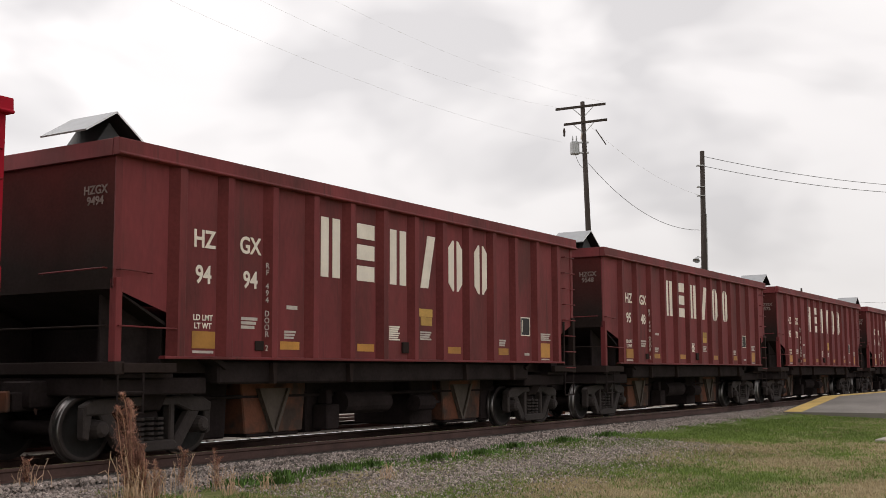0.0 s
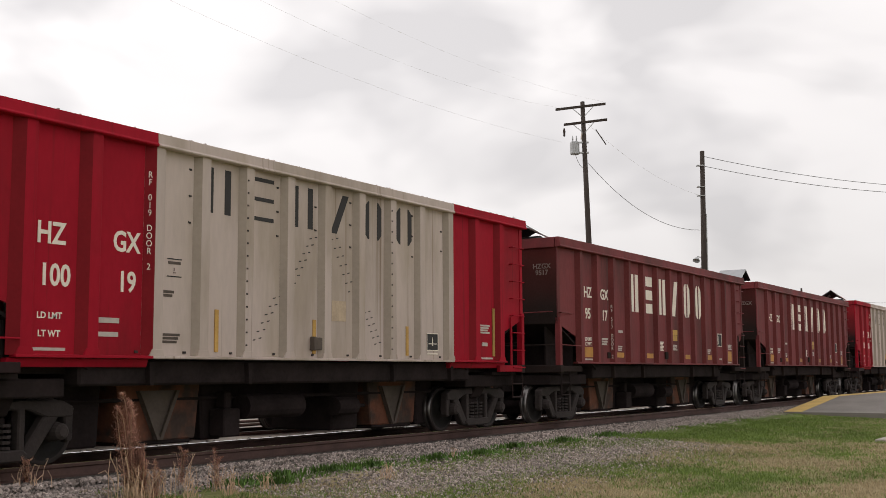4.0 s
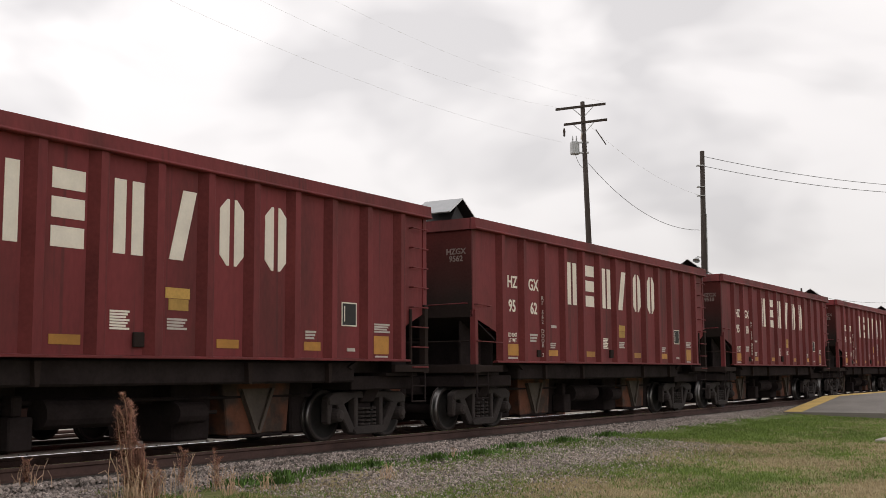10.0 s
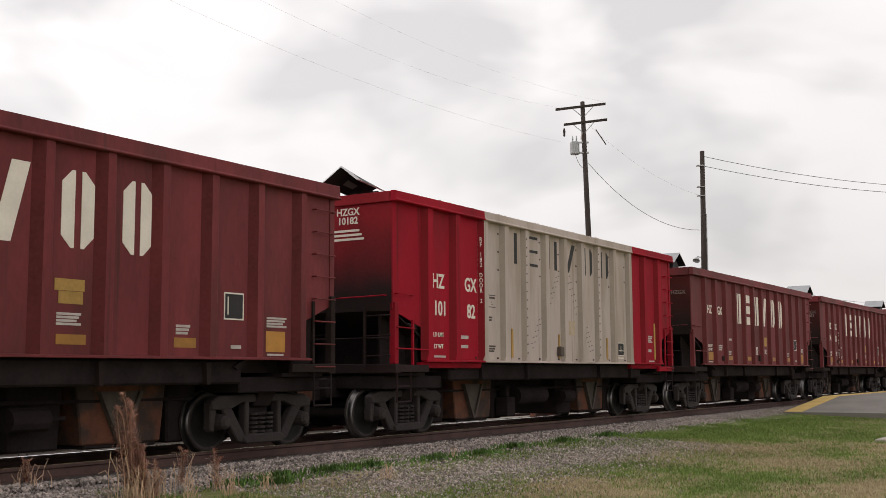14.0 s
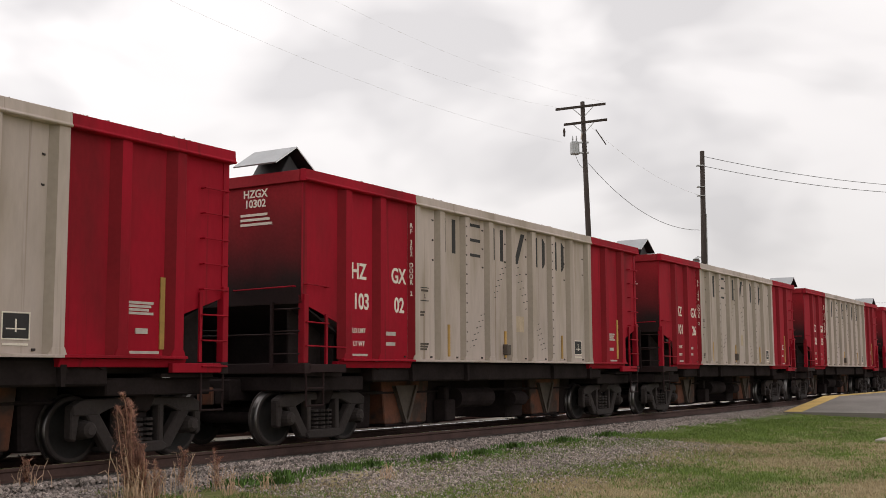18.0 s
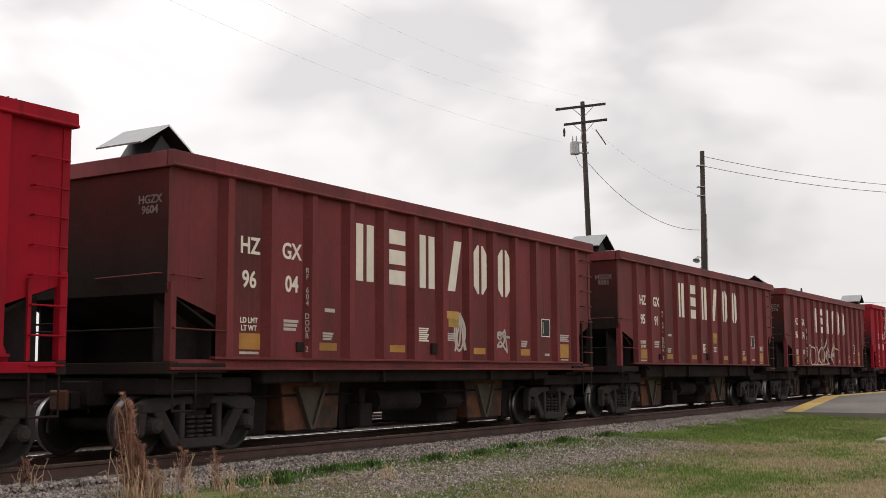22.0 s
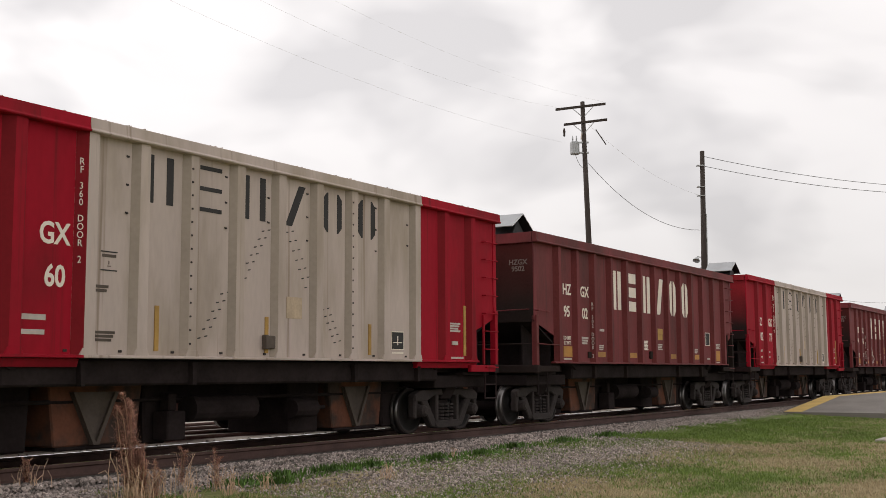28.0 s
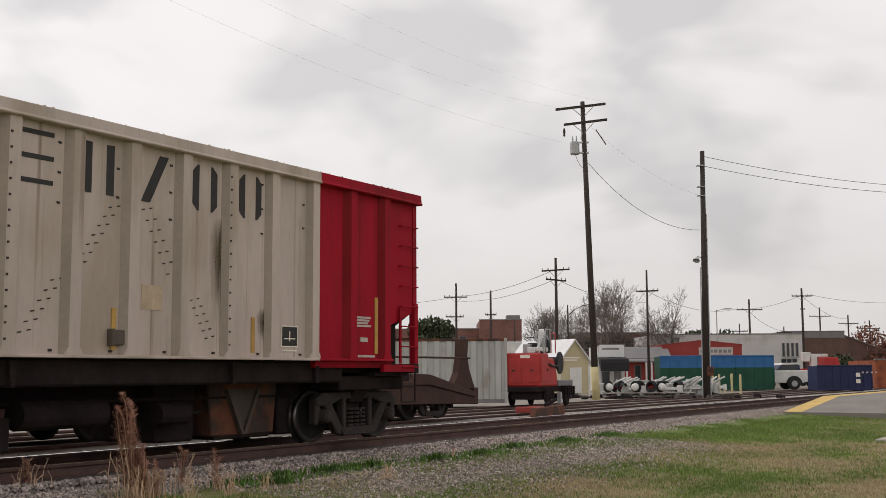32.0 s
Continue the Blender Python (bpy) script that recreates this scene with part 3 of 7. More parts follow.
    part("air_reservoir", Geo().tube((5.5, -0.85, 0.72), (6.8, -0.85, 0.72), 0.19, n=14), SOOT, car)
    part("brake_cylinder", Geo().tube((7.75, -0.85, 0.66), (8.3, -0.85, 0.66), 0.15, n=12).tube((8.3, -0.85, 0.66), (8.6, -0.85, 0.66), 0.03), SOOT, car)
    part("control_valve", Geo().box(5.0, 5.35, -0.98, -0.68, 0.3, 0.7).box(5.1, 5.25, -0.9, -0.7, 0.7, 0.95), SOOT, car, bevel=0.02)
    part("train_pipe", Geo().tube((0.1, -0.72, 0.86), (13.0, -0.72, 0.86), 0.03, n=6), SOOT, car)
    for x in (3.1, 4.97, 8.6, 10.45):
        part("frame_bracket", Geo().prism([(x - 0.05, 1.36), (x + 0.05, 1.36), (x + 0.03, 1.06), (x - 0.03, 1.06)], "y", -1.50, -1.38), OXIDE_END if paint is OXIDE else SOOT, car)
    for x, s in ((0.0, -1), (BODY, 1)):
        g = Geo()
        g.box(min(x, x + s * 0.34), max(x, x + s * 0.34), -0.13, 0.13, 0.74, 0.98)
        part("draft_gear", g, SOOT, car, bevel=0.02)
        h = x + s * 0.34
        g = Geo().prism([(h, -0.09), (h, 0.09), (h + s * 0.08, 0.15), (h + s * 0.16, 0.13), (h + s * 0.165, -0.02), (h + s * 0.09, -0.14)][::s], "z", 0.73, 1.0)
        part("coupler", g, RUST, car, "rusty knuckle coupler", bevel=0.02)
        part("air_hose", Geo().path([(x + s * 0.25, 0.3, 0.8), (x + s * 0.38, 0.28, 0.55), (x + s * 0.49, 0.15, 0.42)], 0.025), SOOT, car)


def body_shell(car, paint, end_paint, mid_paint, top, rim, sill_z):
    """Ribbed sides, ends and top rim. mid_paint: the paint of the middle bays, or the same."""
    ribs = RIBS if mid_paint is paint else RED_RIBS
    lines = [0.0] + ribs + [BODY]
    # the side away from the platform, in one piece
    g = Geo()
    y0, y1 = HALF - 0.105, HALF - 0.085
    for a, b, slot in ((1, 3, 0), (3, 11, 1), (11, 13, 0)):
        ring = [(lines[a], y0), (lines[b], y0)]
        for x in reversed(lines[a:b + 1]):
            ring += [(x + 0.07, y1), (x + 0.07, HALF - 0.005), (x - 0.07, HALF - 0.005), (x - 0.07, y1)]
        ring = [(min(max(x, lines[a]), lines[b]), y) for x, y in ring]
        g.prism(ring, "z", sill_z, rim, slot)
    g.prism([(0, 2.27), (lines[1], 1.94), (lines[1], rim), (0, rim)], "y", y0, y1)
    g.prism([(lines[13], 1.94), (BODY, 2.27), (BODY, rim), (lines[13], rim)], "y", y0, y1)
    part("side_wall", g, [paint, mid_paint], car)
    for s in (-1, 1):
        spin = pose(0, 0, 0) if s < 0 else Matrix.Translation((BODY, 0, 0)) @ pose(0, 0, 0, 0, 0, 180)
        tag = "brown" if mid_paint is paint else "red"
        for i in range(14 if s < 0 else 0):
            x0, x1 = lines[i], lines[i + 1]
            p = mid_paint if 3 <= i <= 10 else paint
            if i == 0:
                me = shared((tag, "first"), lambda: side_plate(x0, x1, 0, rim, low=(2.27, 1.94)).mesh("side_panel", p))
            elif i == 13:
                me = shared((tag, "last"), lambda: side_plate(x0, x1, 0, rim, low=(1.94, 2.27)).mesh("side_panel", p))
            else:
                me = shared((tag, "mid", i), lambda: side_plate(x0, x1, sill_z, rim).mesh("side_panel", p))
            part("side_panel", me, None, car, at=spin)
        for i, x in enumerate(ribs if s < 0 else []):
            p = mid_paint if 2 <= i <= 10 and mid_paint is not paint else paint
            wide = 0.065 if mid_paint is paint else 0.08
            lean = 0.14 if p is paint or i == 2 else 0.10
            def rib():
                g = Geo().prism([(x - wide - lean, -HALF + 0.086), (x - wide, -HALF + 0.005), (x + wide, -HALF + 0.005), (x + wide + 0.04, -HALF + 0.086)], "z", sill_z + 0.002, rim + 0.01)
                # the leading face gets the shaded copy of its paint
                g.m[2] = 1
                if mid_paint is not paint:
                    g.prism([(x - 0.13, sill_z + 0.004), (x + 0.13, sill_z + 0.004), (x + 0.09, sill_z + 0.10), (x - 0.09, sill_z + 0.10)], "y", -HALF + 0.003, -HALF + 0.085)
                return g.mesh("side_rib", [p, SHADED_GRIME[(paint if i == 2 else p).name]], bevel=0.006)
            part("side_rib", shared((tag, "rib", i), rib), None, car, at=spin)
        # top rim as a folded angle along the side
        spans = [(0.0, BODY, paint)] if mid_paint is paint else [(0.0, ribs[2] - 0.08, paint), (ribs[2] - 0.08, ribs[10] + 0.085, mid_paint), (ribs[10] + 0.085, BODY, paint)]
        for k, (a, b, p) in enumerate(spans):
            def edge():
                a2, b2 = a - (0.05 if k == 0 else 0), b + (0.05 if k == len(spans) - 1 else 0)
                g = Geo().prism([(-HALF - 0.03, rim), (-HALF - 0.045, rim + 0.02), (-HALF - 0.02, rim + 0.045), (-HALF - 0.01, top), (-HALF + 0.09, top + 0.006), (-HALF + 0.10, rim)], "x", a2, b2)
                return g.mesh("top_rim", p, bevel=0.006)
            part("top_rim", shared((tag, "rim", k), edge), None, car, at=spin)
        spans = [(0.80, BODY - 0.62, paint)] if mid_paint is paint else [(0.95, ribs[2] - 0.08, paint), (ribs[2] - 0.08, ribs[10] + 0.085, mid_paint), (ribs[10] + 0.085, BODY - 0.8, paint)]
        for k, (a, b, p) in enumerate(spans):
            def sill():
                g = Geo().prism([(-HALF - 0.01, sill_z - 0.022), (-HALF - 0.01, sill_z + 0.012), (-HALF + 0.085, sill_z + 0.02), (-HALF + 0.12, sill_z - 0.022)], "x", a, b)
                return g.mesh("side_sill", p, bevel=0.004)
            part("side_sill", shared((tag, "sill", k), sill), None, car, at=spin)
    if mid_paint is not paint:
        # deep box edge under the red ends of the side
        for a, b in ((0.90, ribs[2] - 0.08), (ribs[10] + 0.085, BODY - 0.75)):
            part("side_beam", Geo().prism([(-HALF + 0.075, 1.394), (-HALF + 0.11, 1.29), (-HALF + 0.20, 1.29), (-HALF + 0.20, 1.394)], "x", a, b), paint, car, bevel=0.006)
    # ends
    for x, s in ((0.0, 1), (BODY, -1)):
        g = Geo().box(min(x, x + s * 0.02), max(x, x + s * 0.02), -HALF + 0.086, HALF - 0.086, 2.26, rim)
        part("end_wall", g, end_paint, car, "end wall darkened by soot and painted-in shade")
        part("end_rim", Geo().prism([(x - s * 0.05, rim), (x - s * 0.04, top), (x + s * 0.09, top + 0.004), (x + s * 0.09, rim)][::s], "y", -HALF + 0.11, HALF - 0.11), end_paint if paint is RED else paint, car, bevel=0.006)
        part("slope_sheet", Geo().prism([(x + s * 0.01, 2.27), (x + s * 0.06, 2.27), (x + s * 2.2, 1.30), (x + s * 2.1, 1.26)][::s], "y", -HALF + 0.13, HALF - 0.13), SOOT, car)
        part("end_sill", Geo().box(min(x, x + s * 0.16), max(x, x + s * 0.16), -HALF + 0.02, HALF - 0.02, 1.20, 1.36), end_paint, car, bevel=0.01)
        # unseen sheets, plates and beam added to shut out the sky behind the end
        part("hopper_end_sheet", Geo().prism([(x + s * 0.9, 1.215), (x + s * 0.93, 1.215), (x + s * 0.93, 1.80), (x + s * 0.9, 1.82)][::s], "y", -1.42, 1.42), SOOT, car)
        for y in (-1.15, 1.15):
            q = [(x + s * 0.12, 1.215), (x + s * 2.0, 1.215), (x + s * 2.0, 1.33), (x + s * 0.12, 2.20)]
            part("slope_gusset", Geo().prism(q if s > 0 else q[::-1], "y", y - 0.02, y + 0.02), SOOT, car)
        part("end_crossmember", Geo().box(min(x + s * 0.05, x + s * 1.9), max(x + s * 0.05, x + s * 1.9), -1.3, 1.3, 0.93, 1.155), SOOT, car, bevel=0.02)
        part("end_platform", Geo().box(min(x + s * 0.16, x + s * 1.12), max(x + s * 0.16, x + s * 1.12), -HALF + 0.16, HALF - 0.16, 1.16, 1.21), SOOT, car)
        for y in (-1, 1):
            q = -HALF + 0.03 if y < 0 else HALF - 0.15
            # shaded posts and sills take the darkened end paint instead of the side's
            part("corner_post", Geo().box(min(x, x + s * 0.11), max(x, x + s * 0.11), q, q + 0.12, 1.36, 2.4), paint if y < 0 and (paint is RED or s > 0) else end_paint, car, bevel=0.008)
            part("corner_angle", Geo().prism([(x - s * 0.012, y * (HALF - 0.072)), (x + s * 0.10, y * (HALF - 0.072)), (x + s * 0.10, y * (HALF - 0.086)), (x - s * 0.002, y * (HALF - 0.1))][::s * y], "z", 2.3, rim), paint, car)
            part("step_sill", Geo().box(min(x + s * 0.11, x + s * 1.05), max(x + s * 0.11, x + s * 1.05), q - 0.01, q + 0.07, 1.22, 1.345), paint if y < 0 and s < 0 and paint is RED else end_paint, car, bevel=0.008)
            g = Geo().path([(x + s * 0.08, y * 1.55, 1.24), (x + s * 0.08, y * 1.55, 0.72), (x + s * 0.50, y * 1.55, 0.72), (x + s * 0.50, y * 1.55, 1.24)], 0.016).path([(x + s * 0.08, y * 1.55, 0.98), (x + s * 0.50, y * 1.55, 0.98)], 0.014)
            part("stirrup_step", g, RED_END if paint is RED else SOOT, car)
        part("end_handrail", Geo().path([(x - s * 0.03, -1.45, 1.80), (x - s * 0.03, 1.45, 1.80)], 0.013), end_paint, car)
        part("end_grab_iron", Geo().path([(x + s * 0.02, -1.4, 2.52), (x - s * 0.06, -1.38, 2.52), (x - s * 0.06, -0.2, 2.50), (x + s * 0.02, -0.18, 2.5)], 0.012), paint, car)
    # ladders at the trailing near corner and the leading far corner, short grabs on the others
    for spin in (pose(0, 0, 0),):
        for k in range(8):
            z = 3.72 - k * 0.345
            part("ladder_rung", shared((tag, "rung"), lambda: Geo().path([(BODY - 0.52, -HALF + 0.085, 0), (BODY - 0.52, -HALF, 0.0), (BODY - 0.06, -HALF, 0), (BODY - 0.06, -HALF + 0.085, 0)], 0.0125).mesh("ladder_rung", paint)), None, car, at=spin @ Matrix.Translation((0, 0, z)))
        part("ladder_stile", Geo().box(BODY - 0.55, BODY - 0.50, -HALF + 0.04, -HALF + 0.07, 1.36, 2.30).mesh("ladder_stile", paint if paint is RED else end_paint), None, car, at=spin)
        for z in ((2.50, 1.80) if paint is OXIDE else (2.55, 1.98, 1.62)):
            part("grab_iron", Geo().path([(0.04, -HALF + 0.085, z), (0.04, -HALF, z), (0.56 if z > 1.9 else 1.0, -HALF, z - 0.012), (0.56 if z > 1.9 else 1.0, -HALF + 0.085, z - 0.012)], 0.012).mesh("grab_iron", paint), None, car, at=spin)
    if paint is RED:
        part("ladder_stile", Geo().box(0.54, 0.585, -HALF + 0.03, -HALF + 0.065, 1.345, 2.12), paint, car)
        part("ladder_stile", Geo().box(-0.05, -0.01, -0.98, -0.935, 1.30, 2.30), end_paint, car)
        for z in (1.50, 1.84, 2.18):
            part("ladder_rung", Geo().path([(-0.03, -0.96, z), (-0.03, -1.50, z)], 0.013), end_paint, car)
    # inside of the bin
    part("bin_floor", Geo().box(0.1, BODY - 0.1, -HALF + 0.13, HALF - 0.13, 2.3, 2.34), SOOT, car, "dusty inside of the open bin")


def plain_block(x, z, w, h, slot, style="pair"):
    """A plain painted shape in place of one large character: a pair of bars, a stack of bars, a slanting bar or a pair with cut corners."""
    g = Geo()
    y0, y1 = -HALF + 0.079, -HALF + 0.086
    bar = (w - slot) / 2
    if style == "stack":
        t = (h - slot * 2) / 3
        for k in range(3):
            z0 = z - h / 2 + k * (t + slot)
            g.box(x - w / 2, x + w / 2, y0, y1, z0, z0 + t)
    elif style == "slant":
        g.prism([(x - w / 2, z - h / 2), (x - w / 2 + bar * 1.3, z - h / 2), (x + w / 2, z + h / 2), (x + w / 2 - bar * 1.3, z + h / 2)], "y", y0, y1)
    elif style == "cut":
        c = bar * 0.75
        for s in (-1, 1):
            ring = [(x + s * slot / 2, z - h / 2), (x + s * (w / 2 - c), z - h / 2), (x + s * w / 2, z - h / 2 + c), (x + s * w / 2, z + h / 2 - c), (x + s * (w / 2 - c), z + h / 2), (x + s * slot / 2, z + h / 2)]
            g.prism(ring[::s], "y", y0, y1)
    else:
        for a in (x - w / 2, x + w / 2 - bar):
            g.box(a, a + bar, y0, y1, z - h / 2, z + h / 2)
    return g


BLOCKS = ("pair", "stack", "pair", "slant", "cut", "cut")


def side_text(name, text, size, car, x, z, width=0.8, mat=None, y=0.081, lines=1.0):
    return lettering(name, text, size, mat or WHITE_INK, car, pose(x, -HALF + y, z, 90, 0, 0), width, lines)


def bars(name, car, x, z, w, h, rows, mat, label="", y=0.079):
    """Plain bars for small print."""
    g = Geo()
    step = h / rows
    for r in range(rows):
        k = 1.0 - 0.18 * ((r * 7) % 3) / 2
        g.box(x - w / 2, x - w / 2 + w * k, -HALF + y, -HALF + 0.086, z + h / 2 - step * r - step * 0.72, z + h / 2 - step * r)
    ob = part(name, shared((name, x, z, w, h, rows), lambda: g.mesh(name, mat)), None, car, label)
    if rows > 1:
        ob["kind"] = "stuff"
    return ob


def patch(name, car, x, z, w, h, mat, label=""):
    return part(name, shared((name, x, z, w, h, mat.name), lambda: Geo().box(x - w / 2, x + w / 2, -HALF + 0.079, -HALF + 0.086, z - h / 2, z + h / 2).mesh(name, mat)), None, car, label)


def lid(car, turned, top):
    """The gabled sheet-metal lid over the leading corner's equipment."""
    z = top
    if turned:
        # knocked round a quarter turn and sagging at its rear
        panels = [([(-0.22, -0.94, z + 0.22), (-0.22, -0.58, z + 0.49), (0.85, -0.58, z + 0.26), (0.85, -1.0, z + 0.07)]), ([(-0.22, -0.14, z + 0.22), (-0.22, -0.58, z + 0.49), (0.85, -0.58, z + 0.26), (0.85, -0.16, z + 0.07)])]
    else:
        panels = [([(-0.14, -1.1, z + 0.14), (-0.14, -0.22, z + 0.14), (0.36, -0.22, z + 0.46), (0.36, -1.1, z + 0.46)]), ([(0.86, -1.1, z + 0.12), (0.86, -0.22, z + 0.12), (0.36, -0.22, z + 0.46), (0.36, -1.1, z + 0.46)])]
    first = None
    for k, q in enumerate(panels):
        faces = [SOLAR, LID_BLACK, ALU]
        n = (Vector(q[1]) - Vector(q[0])).cross(Vector(q[3]) - Vector(q[0])).normalized()
        n = n if n.z > 0 else -n
        up, dn = [Vector(p) + n * 0.006 for p in q], [Vector(p) - n * 0.016 for p in q]
        g = Geo().add(up + dn, [(0, 1, 2, 3)], 0).add(up + dn, [(7, 6, 5, 4)], 1).add(up + dn, [(i, i + 4, (i + 1) % 4 + 4, (i + 1) % 4) for i in range(4)], 2)
        first = part("lid_panel", g, faces, car, "grey sheet-metal lid panel on the top rim")
    ends = [(0.10, z - 0.06), (0.76, z - 0.06), (0.72, z + 0.02), (0.36, z + (0.10 if turned else 0.34)), (0.14, z + 0.02)]
    part("lid_box", Geo().prism(ends, "y", -0.96, -0.36), LID_BLACK, car, "dark equipment box under the lid", bevel=0.01)


def oxide_car():
    car = thing("hopper_car", "oxide-brown ribbed steel ballast hopper car with off-white side marks", "freight car", group="hopper cars of the train")
    body_shell(car, OXIDE, OXIDE_END, OXIDE, 4.15, 3.93, 1.42)
    running_gear(car, OXIDE)
    for k in range(6):
        part("painted_block", plain_block(4.37 + 0.945 * k, 3.17, 0.49, 0.94, 0.10, BLOCKS[k]), WHITE_INK, car, "off-white painted block")
    side_text("owner_text", "HZ", 0.335, car, 1.575, 3.015, 0.92)
    side_text("owner_text", "GX", 0.335, car, 2.50, 3.01, 0.92)
    side_text("weight_text", "LD LMT\nLT WT", 0.11, car, 1.57, 1.90, 1.0)
    bars("weight_bar", car, 2.50, 1.91, 0.34, 0.18, 3, LABEL_MARK)
    bars("door_bar", car, 3.44, 2.17, 0.25, 0.08, 1, LABEL_MARK)
    bars("small_print", car, 3.40, 1.77, 0.26, 0.13, 3, LABEL_MARK)
    bars("foot_print", car, 1.58, 1.49, 0.40, 0.05, 1, LABEL_MARK)
    part("builder_plate", Geo().box(2.62, 2.80, -HALF + 0.06, -HALF + 0.086, 1.53, 1.67), OXIDE_END, car, bevel=0.006)
    patch("reflective_sheet", car, 1.59, 1.66, 0.44, 0.23, YELLOW_MARK, "amber reflective sheet")
    for x, w, h in ((3.40, 0.44, 0.12), (5.32, 0.46, 0.12), (8.10, 0.44, 0.12), (9.97, 0.40, 0.13)):
        patch("reflective_sheet", car, x, 1.615, w, h, YELLOW_MARK, "amber reflective sheet")
    patch("reflective_sheet", car, 11.80, 1.665, 0.42, 0.30, YELLOW_MARK, "amber reflective sheet")
    bars("small_print", car, 11.82, 1.94, 0.44, 0.16, 4, LABEL_MARK)
    bars("foot_print", car, 11.80, 1.47, 0.36, 0.04, 1, LABEL_MARK)
    bars("lube_print", car, 9.93, 1.78, 0.26, 0.14, 3, LABEL_MARK)
    bars("route_card", car, 6.15, 1.87, 0.32, 0.25, 7, WHITE_INK, "white printed card holder")
    part("tag_holder", Geo().box(6.36, 6.54, -HALF + 0.04, -HALF + 0.086, 1.54, 1.73), OXIDE_END, car, bevel=0.01)
    patch("notice_sheet", car, 7.13, 2.26, 0.44, 0.14, OLIVE_MARK)
    patch("notice_sheet", car, 7.15, 2.11, 0.36, 0.15, OLIVE_MARK)
    bars("notice_print", car, 7.13, 1.85, 0.36, 0.16, 4, LABEL_MARK)
    plate = patch("data_plate", car, 10.9, 2.14, 0.36, 0.36, BLACK_INK, "black data panel in a white frame")
    g = Geo()
    for a, b, c, d in ((10.70, 11.10, 2.31, 2.33), (10.70, 11.10, 1.95, 1.97), (10.70, 10.72, 1.97, 2.31), (11.08, 11.10, 1.97, 2.31), (10.77, 10.79, 2.02, 2.27)):
        g.box(a, b, -HALF + 0.075, -HALF + 0.08, c, d)
    part("plate_frame", g, WHITE_INK, plate)
    part("builder_plate", Geo().box(10.85, 11.05, -HALF + 0.07, -HALF + 0.086, 1.55, 1.60), LABEL_MARK, car)
    return car


FADED_NOTICE = material("faded_buff_notice", (0.50, 0.385, 0.27), 0.7, vary=0.25, scale=4, grain=25)


def red_car():
    car = thing("hopper_car", "red and cream ribbed steel ballast hopper car with black marks", "freight car", group="hopper cars of the train")
    body_shell(car, RED, RED_END, CREAM, 4.31, 4.13, 1.42)
    running_gear(car, RED)
    for k in range(6):
        part("painted_block", plain_block(4.25 + 0.92 * k, 3.72, 0.47, 0.63, 0.23, BLOCKS[k]), BLACK_INK, car, "black painted pair of bars")
    side_text("owner_text", "HZ", 0.36, car, 1.45, 2.84, 0.84)
    side_text("owner_text", "GX", 0.36, car, 2.60, 2.84, 0.84)
    side_text("weight_text", "LD LMT\n\nLT WT", 0.105, car, 1.46, 1.78, 1.0)
    bars("weight_bar", car, 2.34, 1.85, 0.34, 0.09, 1, LABEL_MARK)
    bars("weight_bar", car, 2.34, 1.68, 0.32, 0.08, 1, LABEL_MARK)
    bars("foot_print", car, 1.45, 1.49, 0.50, 0.05, 1, LABEL_MARK)
    bars("small_print", car, 11.60, 2.03, 0.44, 0.18, 4, LABEL_MARK)
    bars("foot_print", car, 11.65, 1.47, 0.56, 0.05, 1, LABEL_MARK)
    part("builder_plate", Geo().box(11.52, 11.72, -HALF + 0.07, -HALF + 0.086, 1.71, 1.78), LABEL_MARK, car)
    part("yellow_strip", Geo().box(11.93, 12.01, -HALF + 0.07, -HALF + 0.086, 1.52, 2.45), OLIVE_MARK, car, "faded yellow vertical strip")
    for x, z in ((4.20, 2.08), (6.34, 2.02), (8.90, 2.0)):
        part("yellow_strip", Geo().box(x, x + 0.07, -HALF + 0.07, -HALF + 0.086, 1.50, z), OLIVE_MARK, car, "faded yellow vertical strip")
    patch("notice_sheet", car, 7.0, 2.18, 0.36, 0.32, FADED_NOTICE)
    part("tag_holder", Geo().box(6.28, 6.34, -HALF - 0.01, -HALF + 0.086, 1.55, 1.76).box(6.34, 6.56, -HALF + 0.03, -HALF + 0.086, 1.56, 1.75), GUSSET, car, bevel=0.01)
    plate = patch("data_plate", car, 9.75, 1.75, 0.36, 0.28, BLACK_INK, "black data panel in a white frame")
    g = Geo()
    for a, b, c, d in ((9.56, 9.94, 1.895, 1.91), (9.56, 9.94, 1.595, 1.61), (9.56, 9.575, 1.61, 1.895), (9.925, 9.94, 1.61, 1.895), (9.74, 9.76, 1.68, 1.83), (9.62, 9.88, 1.71, 1.725), (9.58, 9.92, 1.53, 1.555)):
        g.box(a, b, -HALF + 0.075, -HALF + 0.08, c, d)
    part("plate_frame", g, WHITE_INK, plate)
    bars("faded_print", car, 3.28, 2.24, 0.30, 0.10, 2, GUSSET)
    bars("faded_print", car, 3.40, 1.66, 0.30, 0.14, 3, GUSSET)
    # bolt heads beside the ribs, and drain slots in two slanting runs that meet high up
    g = Geo()
    for i, x in enumerate(RED_RIBS):
        for k in range(14):
            z = 1.60 + k * 0.18
            if i in (4, 8):
                g.box(x - 0.072, x - 0.046, -HALF - 0.006, -HALF + 0.006, z - 0.012, z + 0.012)
            elif 3 <= i <= 10 and z > 3.1 and k % 2 == i % 2:
                g.box(x - 0.252, x - 0.222, -HALF + 0.070, -HALF + 0.086, z - 0.012, z + 0.012)
                g.box(x - 0.262, x - 0.252, -HALF + 0.074, -HALF + 0.086, z - 0.004, z + 0.016)
